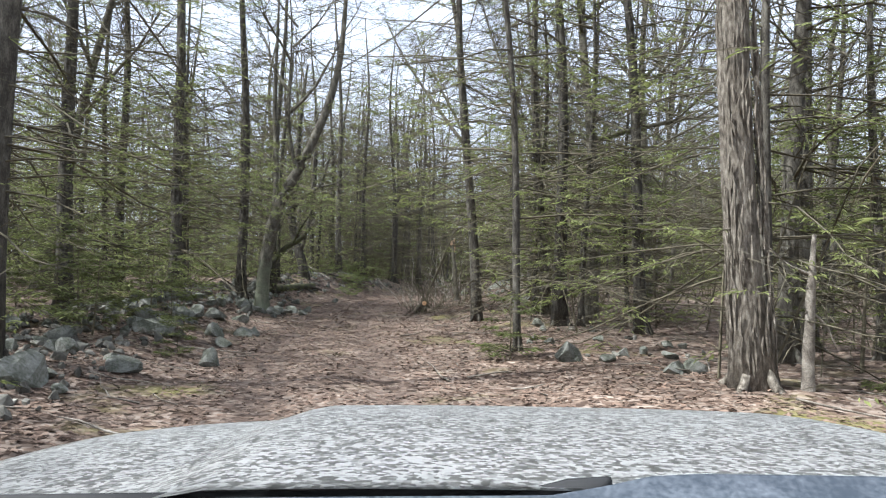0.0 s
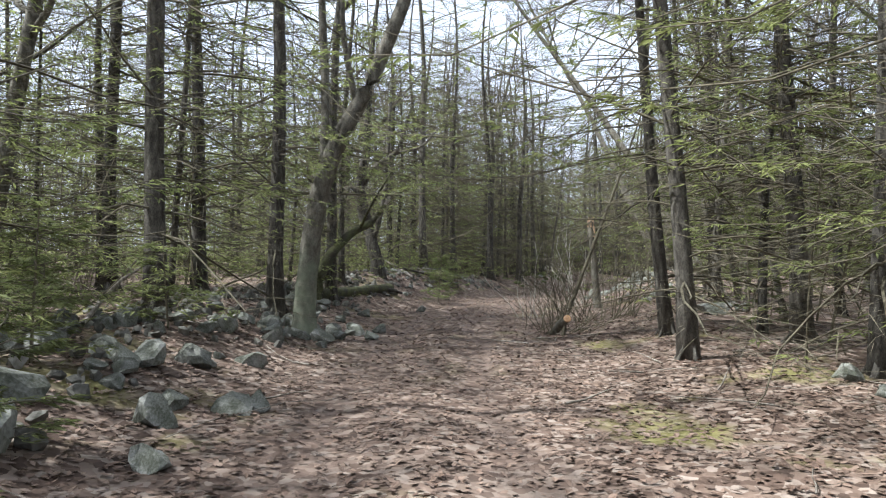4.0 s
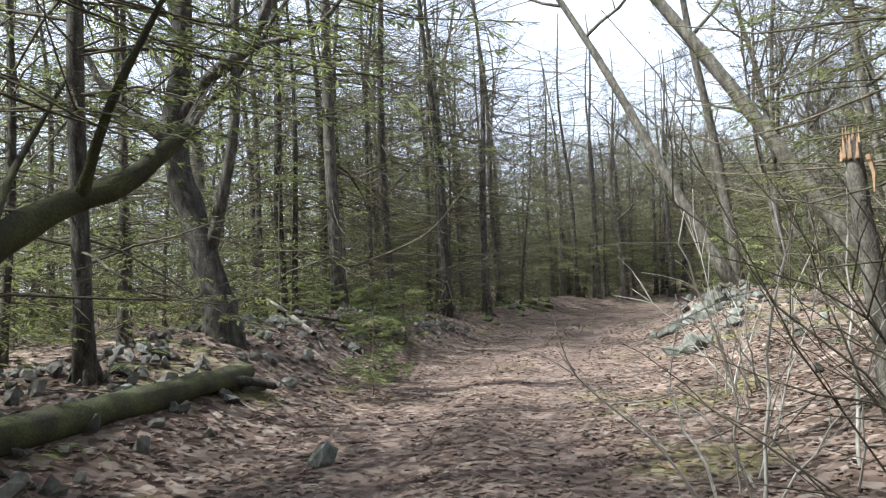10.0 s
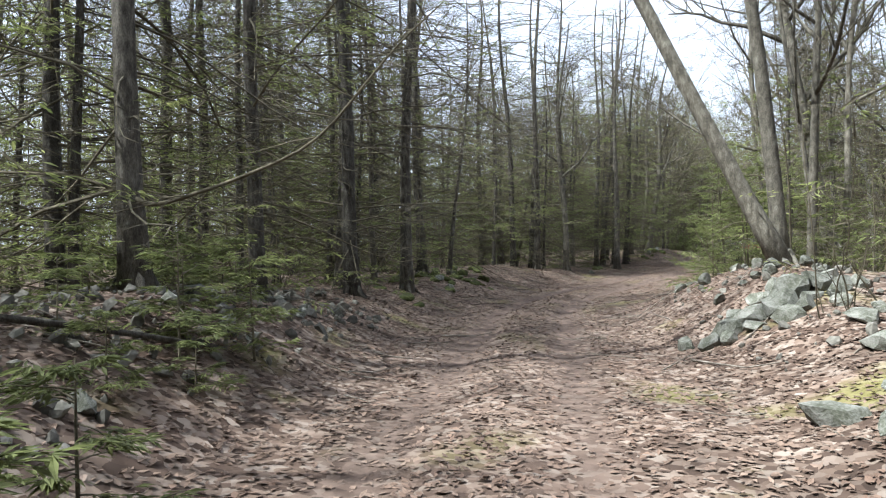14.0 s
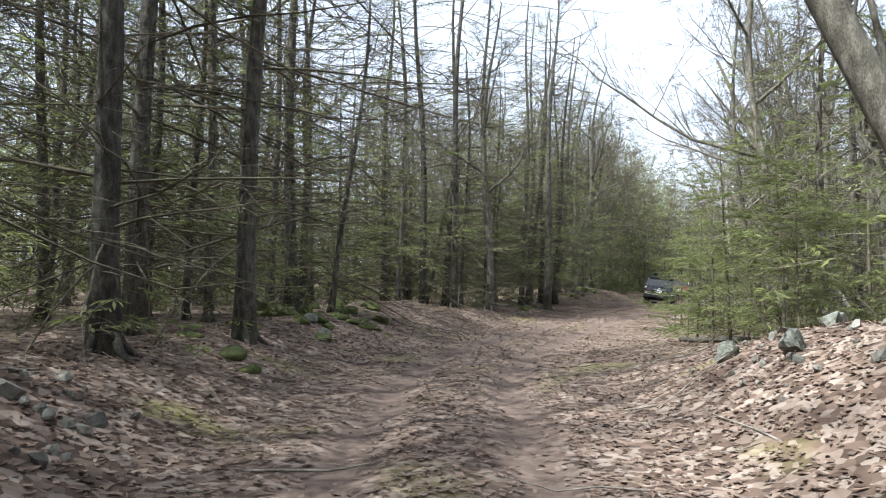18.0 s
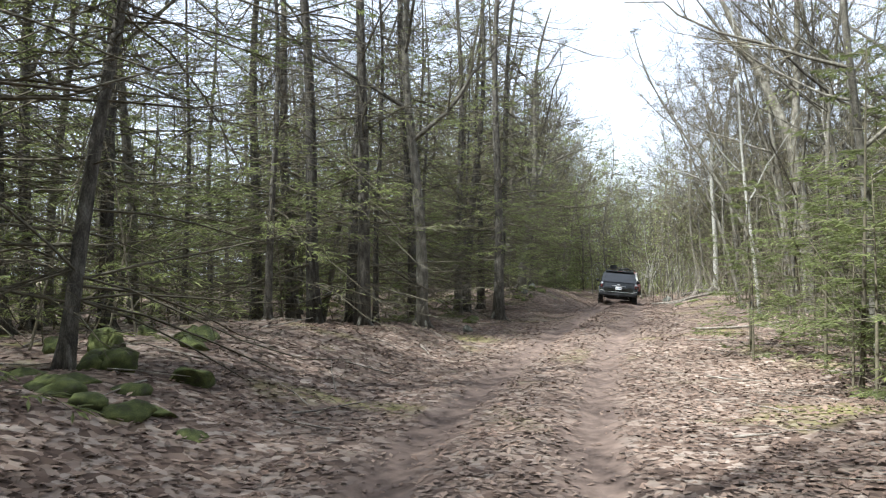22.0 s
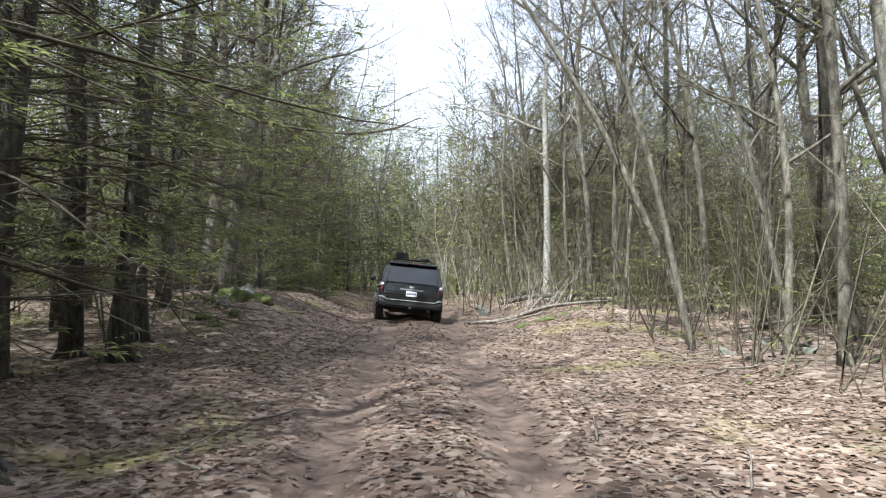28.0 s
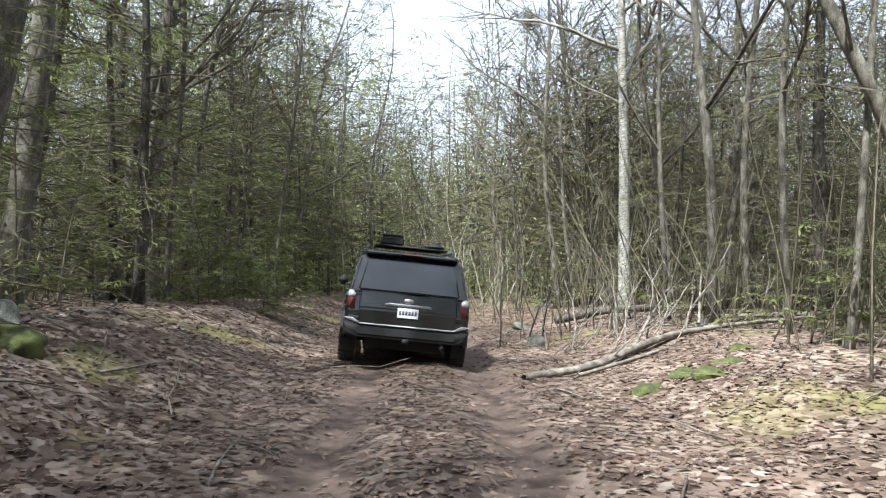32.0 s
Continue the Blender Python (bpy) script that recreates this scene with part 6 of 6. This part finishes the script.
def lathe(profile, segments=28):
    """A body turned round the x axis: profile of (x, radius)."""
    bm = bmesh.new()
    rings = []
    for x, r in profile:
        rings.append([bm.verts.new((x, r * math.cos(k * 2 * math.pi / segments), r * math.sin(k * 2 * math.pi / segments))) for k in range(segments)])
    for a, b in zip(rings[:-1], rings[1:]):
        for k in range(segments):
            bm.faces.new((a[k], a[(k + 1) % segments], b[(k + 1) % segments], b[k]))
    for ring in (rings[0], rings[-1]):
        bm.faces.new(ring)
    bmesh.ops.recalc_face_normals(bm, faces=bm.faces)
    for f in bm.faces:
        f.smooth = True
    return bm


def wheel(parent, x, y, out, r=0.40):
    """Tyre with tread blocks, rim and hub."""
    w = lathe([(-0.12, r * 0.62), (-0.13, r * 0.85), (-0.115, r * 0.96), (-0.07, r), (0.07, r), (0.115, r * 0.96), (0.13, r * 0.85), (0.12, r * 0.62)])
    for k in range(36):
        a = k * math.tau / 36
        for sx in (-0.065, 0.065):
            m = Matrix.Rotation(a, 4, "X") @ Matrix.Translation((sx, 0, r + 0.004))
            bmesh.ops.create_cube(w, size=1, matrix=m @ Matrix.Diagonal((0.10, 0.045, 0.022, 1)))
    tyre = part("wheel", w, TYRE, parent, "muddy black tyre")
    tyre.location = (x, y, r)
    part("rim", lathe([(0.02 * out, r * 0.05), (0.10 * out, r * 0.10), (0.105 * out, r * 0.30), (0.06 * out, r * 0.42), (0.115 * out, r * 0.58), (0.122 * out, r * 0.62), (0.0, r * 0.63)], 20), RIM, tyre)
    return tyre


def suv(name, body_mat, label, roof_mat=None, gear=True):
    """A boxy off-road wagon; the origin lies on the ground under its rear bumper, y forward."""
    car = tagged(new(name), label, "car")
    rm = roof_mat or body_mat
    part("lower_body", hull([(s * w, y, z) for s in (-1, 1) for w, y, z in ((0.88, 0.10, 0.52), (0.93, 0.08, 0.80), (0.91, 0.14, 1.12), (0.88, 4.55, 0.55), (0.93, 4.5, 0.85), (0.90, 4.35, 1.08), (0.92, 3.2, 1.16), (0.94, 2.3, 0.8))], 0.05, 3), body_mat, car)
    part("cabin", hull([(s * w, y, z) for s in (-1, 1) for w, y, z in ((0.90, 0.15, 1.10), (0.78, 0.40, 1.70), (0.70, 0.48, 1.77), (0.73, 2.55, 1.78), (0.78, 2.50, 1.70), (0.89, 3.35, 1.12))], 0.05, 3), rm, car)
    part("tailgate", hull([(s * w, y, z) for s in (-1, 1) for w, y, z in ((0.70, 0.045, 0.62), (0.74, 0.045, 0.90), (0.72, 0.085, 1.14), (0.66, 0.20, 0.6), (0.70, 0.24, 1.14))], 0.025, 2), body_mat, car)
    part("rear_window", hull([(s * w, y, z) for s in (-1, 1) for w, y, z in ((0.76, 0.135, 1.165), (0.66, 0.355, 1.64), (0.76, 0.19, 1.165), (0.66, 0.44, 1.64))], 0.02, 2), GLASS, car, "dark tinted rear window")
    part("spoiler", hull([(s * w, y, z) for s in (-1, 1) for w, y, z in ((0.70, 0.27, 1.725), (0.68, 0.29, 1.76), (0.73, 0.62, 1.79), (0.73, 0.60, 1.71), (0.70, 0.40, 1.69))], 0.02, 2), body_mat, car)
    part("brake_light", box(-0.16, 0.16, 0.272, 0.30, 1.73, 1.75, 0.006), RED_LENS, car)
    for s in (-1, 1):
        lamp = part("tail_lamp", hull([(s * x, y, z) for x, y, z in ((0.79, 0.05, 0.86), (0.90, 0.10, 0.86), (0.945, 0.32, 0.90), (0.94, 0.34, 1.10), (0.78, 0.06, 1.13), (0.88, 0.12, 1.15), (0.79, 0.3, 0.9), (0.79, 0.3, 1.1))], 0.02, 2), RED_LENS, car, "dark red tail lamp")
        part("clear_lens", hull([(s * x, y, z) for x, y, z in ((0.795, 0.042, 1.04), (0.90, 0.092, 1.04), (0.95, 0.31, 1.04), (0.945, 0.33, 1.11), (0.79, 0.05, 1.135), (0.885, 0.11, 1.155), (0.80, 0.2, 1.05), (0.80, 0.2, 1.12))], 0.015, 2), CLEAR_LENS, lamp, "clear upper lens")
        part("side_window", hull([(s * x, y, z) for x, y, z in ((0.895, 0.55, 1.18), (0.805, 0.66, 1.62), (0.81, 2.40, 1.64), (0.895, 3.10, 1.18), (0.81, 0.6, 1.18), (0.72, 0.7, 1.62), (0.72, 2.4, 1.64), (0.81, 3.1, 1.18))], 0.015, 2), GLASS, car)
        for y in (1.42, 2.36):
            part("window_pillar", hull([(s * x, y + dy, z) for x, z in ((0.90, 1.17), (0.81, 1.65), (0.81, 1.17), (0.74, 1.65)) for dy in (-0.035, 0.035)], 0.008, 1), BLACK_TRIM, car)
        mirror = part("mirror", hull([(s * x, y, z) for x in (1.00, 1.18) for y in (2.95, 3.10) for z in (1.14, 1.32)], 0.045, 3), BLACK_TRIM, car)
        part("mirror_arm", hull([(s * x, y, z) for x in (0.86, 1.02) for y in (2.98, 3.06) for z in (1.13, 1.19)], 0.01, 1), BLACK_TRIM, mirror)
        for y in (0.92, 3.70):
            arch = bmesh.new()
            prev = None
            for k in range(13):
                a = math.pi * k / 12
                ring = [arch.verts.new((s * x, y + rr * math.cos(a), 0.42 + rr * math.sin(a) * 0.98)) for x, rr in ((0.84, 0.47), (0.975, 0.46), (0.975, 0.53), (0.90, 0.56))]
                if prev:
                    for j in range(4):
                        arch.faces.new((prev[j], prev[(j + 1) % 4], ring[(j + 1) % 4], ring[j]))
                prev = ring
            bmesh.ops.recalc_face_normals(arch, faces=arch.faces)
            part("wheel_arch", arch, body_mat, car)
            part("wheel_well", box(min(s * 0.62, s * 0.955), max(s * 0.62, s * 0.955), y - 0.44, y + 0.44, 0.34, 0.86, 0.12), BLACK_TRIM, car)
            wheel(car, s * 0.86, y, s)
        part("mud_flap", box(min(s * 0.74, s * 0.95), max(s * 0.74, s * 0.95), 0.42, 0.435, 0.22, 0.50, 0.004), BLACK_TRIM, car)
        part("rock_slider", box(min(s * 0.86, s * 0.95), max(s * 0.86, s * 0.95), 1.45, 3.15, 0.40, 0.50, 0.03), BLACK_TRIM, car)
        for y in (1.55, 2.55):
            part("door_handle", box(min(s * 0.93, s * 0.965), max(s * 0.93, s * 0.965), y, y + 0.2, 1.0, 1.04, 0.012), CHROME, car)
        part("reflector", box(min(s * 0.66, s * 0.84), max(s * 0.66, s * 0.84), 0.005, 0.03, 0.60, 0.645, 0.006), RED_LENS, car)
        part("roof_rail", hull([(s * x, y, z) for x in (0.63, 0.68) for y, z in ((0.62, 1.80), (0.75, 1.86), (2.4, 1.86), (2.55, 1.80), (0.62, 1.77), (2.55, 1.77))], 0.012, 2), BLACK_TRIM, car)
    part("bumper", hull([(s * w, y, z) for s in (-1, 1) for w, y, z in ((0.86, 0.02, 0.47), (0.93, 0.03, 0.60), (0.93, 0.03, 0.70), (0.90, 0.30, 0.45), (0.95, 0.42, 0.72), (0.74, -0.02, 0.50), (0.74, -0.01, 0.66))], 0.03, 3), BLACK_TRIM, car, "black plastic rear bumper")
    part("bumper_strip", hull([(s * w, y, z) for s in (-1, 1) for w, y, z in ((0.70, -0.032, 0.665), (0.70, -0.03, 0.685), (0.70, 0.02, 0.665), (0.70, 0.02, 0.685))], 0.008, 2), SILVER, car, "silver strip along the bumper")
    for s in (-1, 1):
        part("bumper_strip", hull([(s * x, y, z) for x, y, z in ((0.69, -0.032, 0.665), (0.69, -0.03, 0.685), (0.80, -0.01, 0.732), (0.80, -0.01, 0.752), (0.93, 0.04, 0.732), (0.93, 0.04, 0.75), (0.8, 0.06, 0.742), (0.7, 0.03, 0.672))], 0.006, 1), SILVER, car)
    part("underbody", box(-0.62, 0.62, 0.25, 4.3, 0.30, 0.55, 0.05), BLACK_TRIM, car)
    part("rear_axle", box(-0.75, 0.75, 0.84, 1.0, 0.34, 0.46, 0.04), BLACK_TRIM, car)
    part("spare_tyre", box(-0.36, 0.36, 0.30, 0.62, 0.36, 0.52, 0.07), TYRE, car)
    part("tow_hitch", box(-0.05, 0.05, -0.05, 0.2, 0.42, 0.50, 0.01), BLACK_TRIM, car)
    part("exhaust_pipe", box(0.50, 0.58, 0.03, 0.4, 0.38, 0.45, 0.03), CHROME, car)
    part("trim_bar", hull([(s * x, y, z) for s in (-1, 1) for x, y, z in ((0.36, 0.03, 0.965), (0.33, 0.03, 1.005), (0.36, 0.07, 0.965), (0.33, 0.07, 1.005))], 0.01, 2), CHROME, car, "satin bar above the plate")
    part("badge", hull([(0.075 * math.cos(k), 0.052, 1.05 + 0.04 * math.sin(k)) for k in np.linspace(0, 6.283, 14)] + [(0.08 * math.cos(k), 0.08, 1.05 + 0.04 * math.sin(k)) for k in np.linspace(0, 6.283, 14)], 0.004, 1), CHROME, car)
    plate = part("number_plate", box(-0.155, 0.155, 0.028, 0.042, 0.80, 0.945, 0.004), PLATE, car, "white number plate")
    for k in range(6):
        x = -0.115 + k * 0.046
        part("plate_mark", box(x - 0.016, x + 0.016, 0.0245, 0.0285, 0.845, 0.905, 0.001), PLATE_INK, plate)
    part("rear_wiper", box(-0.05, 0.30, 0.115, 0.14, 1.175, 1.19, 0.005), BLACK_TRIM, car)
    if gear:
        part("rack_basket", box(-0.58, 0.58, 0.85, 2.3, 1.86, 1.89, 0.01), BLACK_TRIM, car)
        part("roof_box", hull([(x, y, z) for x in (-0.50, -0.12) for y in (0.95, 1.7) for z in (1.89, 2.03)], 0.03, 2), BLACK_TRIM, car, "black case strapped on the roof")
        part("case_lid", hull([(x, y, z) for x in (-0.48, -0.14) for y in (0.97, 1.68) for z in (2.03, 2.065)], 0.015, 2), BLACK_TRIM, car)
        part("roof_bundle", hull([(x, y, z) for x, z in ((0.22, 1.89), (0.55, 1.89), (0.26, 1.97), (0.50, 1.96)) for y in (0.9, 1.9)], 0.03, 2), BLACK_TRIM, car)
    return car


lead = suv("offroad_wagon", DARK_PAINT, "dark muddy off-road wagon with roof rack standing tilted on the track")
lead.matrix_world = pose(17.26, 79.87, z_at(17.6, 80.6) - 0.07, 0, 5.5, -28.5)
second = suv("offroad_wagon", RED_PAINT, "red off-road wagon with a white roof ahead on the track", WHITE_PAINT)
second.matrix_world = pose(25.2, 92.6, z_at(25.2, 92.6), 0, 0, -33)


# The bonnet over which the view begins: pale, reflected sky and dust painted as speckle.
def bonnet_material():
    m = bpy.data.materials.new("dust_and_sky_speckle_paint")
    m.use_nodes = True
    t, n = m.node_tree, m.node_tree.nodes
    b = n["Principled BSDF"]
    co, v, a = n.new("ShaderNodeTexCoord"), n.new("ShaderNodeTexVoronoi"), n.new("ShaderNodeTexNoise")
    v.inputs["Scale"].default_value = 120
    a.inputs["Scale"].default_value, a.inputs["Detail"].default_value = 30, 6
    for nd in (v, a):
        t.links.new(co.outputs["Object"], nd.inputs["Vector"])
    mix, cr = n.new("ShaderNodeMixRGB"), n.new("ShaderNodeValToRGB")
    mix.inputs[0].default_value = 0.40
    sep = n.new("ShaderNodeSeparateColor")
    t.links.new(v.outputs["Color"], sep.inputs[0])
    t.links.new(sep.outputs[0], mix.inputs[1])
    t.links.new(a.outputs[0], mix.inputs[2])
    # base colour carries both the dust and the glints of sky
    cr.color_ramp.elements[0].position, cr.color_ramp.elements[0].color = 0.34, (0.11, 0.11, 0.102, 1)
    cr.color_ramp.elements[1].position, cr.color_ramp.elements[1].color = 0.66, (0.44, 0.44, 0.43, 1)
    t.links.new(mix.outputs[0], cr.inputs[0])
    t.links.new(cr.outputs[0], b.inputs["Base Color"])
    b.inputs["Roughness"].default_value = 0.35
    return m


def own_front():
    """Front of the vehicle that carries the view, as it stands at the start: x right, y ahead."""
    ob = tagged(new("parked_truck_front"), "pale truck bonnet speckled with dust and painted sky reflections, black wiper cowl", "truck")
    ob.matrix_world = pose(0.27, 0.0, 0, 0, 0, 4.4)
    nx, ny = 49, 27
    xs, ys = np.linspace(-1.0, 1.0, nx), np.linspace(0.76, 1.86, ny)
    bm = bmesh.new()
    rows = []
    for y in ys:
        u = (y - 0.76) / 1.10
        row = []
        for x in xs:
            z = 1.226 - 0.080 * u - 0.045 * u ** 3 - 0.05 * max(0, u - 0.92) * 8
            z -= 0.030 * float(_step(0.50, 0.64, np.array(abs(x)))) + 0.050 * abs(x) ** 3
            row.append(bm.verts.new((x, y, z)))
        rows.append(row)
    for a, b in zip(rows[:-1], rows[1:]):
        for k in range(nx - 1):
            bm.faces.new((a[k], a[k + 1], b[k + 1], b[k]))
    bmesh.ops.solidify(bm, geom=bm.faces[:], thickness=0.02)
    for f in bm.faces:
        f.smooth = True
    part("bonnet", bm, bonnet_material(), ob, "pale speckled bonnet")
    COWL = paint("cowl_plastic", (0.020, 0.027, 0.036), 0.5, (0.26, 0.28, 0.31), 0.18, scale=9.0)
    cowl = bmesh.new()
    prev = None
    for k in range(41):
        x = -1.0 + k * 0.05
        hump = 0.022 * float(_step(-0.16, -0.02, np.array(x)) * _step(0.62, 0.22, np.array(x)))
        rise_x = 0.020 * float(_step(-1.0, 0.1, np.array(x)))
        ring = [cowl.verts.new((x, y, z + rise_x + hump * w)) for y, z, w in ((0.56, 1.165, 0.3), (0.70, 1.185, 0.7), (0.755, 1.205, 1.0), (0.775, 1.195, 1.0), (0.775, 1.12, 0), (0.56, 1.10, 0))]
        if prev:
            for j in range(6):
                cowl.faces.new((prev[j], prev[(j + 1) % 6], ring[(j + 1) % 6], ring[j]))
        prev = ring
    bmesh.ops.recalc_face_normals(cowl, faces=cowl.faces)
    for f in cowl.faces:
        f.smooth = True
    part("cowl", cowl, COWL, ob, "dark blue-grey plastic cowl flecked with dust")
    part("cowl_gap", hull([(x, y, z) for x, y, z in ((-1.0, 0.775, 1.18), (-1.0, 0.785, 1.196), (-0.12, 0.775, 1.212), (-0.12, 0.785, 1.224), (-1.0, 0.785, 1.18), (-0.12, 0.785, 1.205))], 0.002, 1), BLACK_TRIM, ob, "black seam behind the bonnet")
    part("washer_cover", hull([(x, y, z) for x, y, z in ((-0.20, 0.765, 1.215), (-0.13, 0.785, 1.234), (-0.08, 0.785, 1.238), (-0.10, 0.765, 1.222), (-0.2, 0.78, 1.21), (-0.08, 0.78, 1.215))], 0.004, 1), BLACK_TRIM, ob)
    part("wiper", hull([(-0.85, 0.60, 1.160), (-0.85, 0.615, 1.172), (0.05, 0.64, 1.200), (0.05, 0.655, 1.212), (0.85, 0.62, 1.190), (0.85, 0.635, 1.200), (0.0, 0.64, 1.19)], 0.003, 1), BLACK_TRIM, ob, "black wiper arm")
    part("grille", hull([(s * 0.86, y, z) for s in (-1, 1) for y, z in ((1.70, 1.04), (1.84, 1.02), (1.86, 0.70), (1.70, 0.70))], 0.03, 2), BLACK_TRIM, ob)
    part("front_bumper", hull([(s * w, y, z) for s in (-1, 1) for w, y, z in ((0.95, 1.60, 0.50), (0.95, 1.75, 0.70), (0.85, 1.98, 0.50), (0.85, 1.98, 0.70))], 0.04, 3), BLACK_TRIM, ob)
    for s in (-1, 1):
        part("headlamp", hull([(s * x, y, z) for x in (0.62, 0.93) for y, z in ((1.70, 1.03), (1.83, 1.0), (1.85, 0.84), (1.70, 0.84))], 0.02, 2), CLEAR_LENS, ob)
        part("fender", hull([(s * x, y, z) for x in (0.82, 0.985) for y, z in ((0.60, 1.10), (1.80, 1.03), (1.80, 0.82), (0.60, 0.82))], 0.02, 2), WHITE_PAINT, ob)
        wheel(ob, s * 0.84, 1.15, s)
    ant = Geo()
    ant.tube([[0.95, 1.25, 1.10], [0.93, 1.25, 1.5], [0.90, 1.26, 2.1]], [0.009, 0.008, 0.004], 6)
    part("antenna", ant.mesh("antenna"), BLACK_TRIM, ob, "thin black whip antenna")
    return ob


own_front()
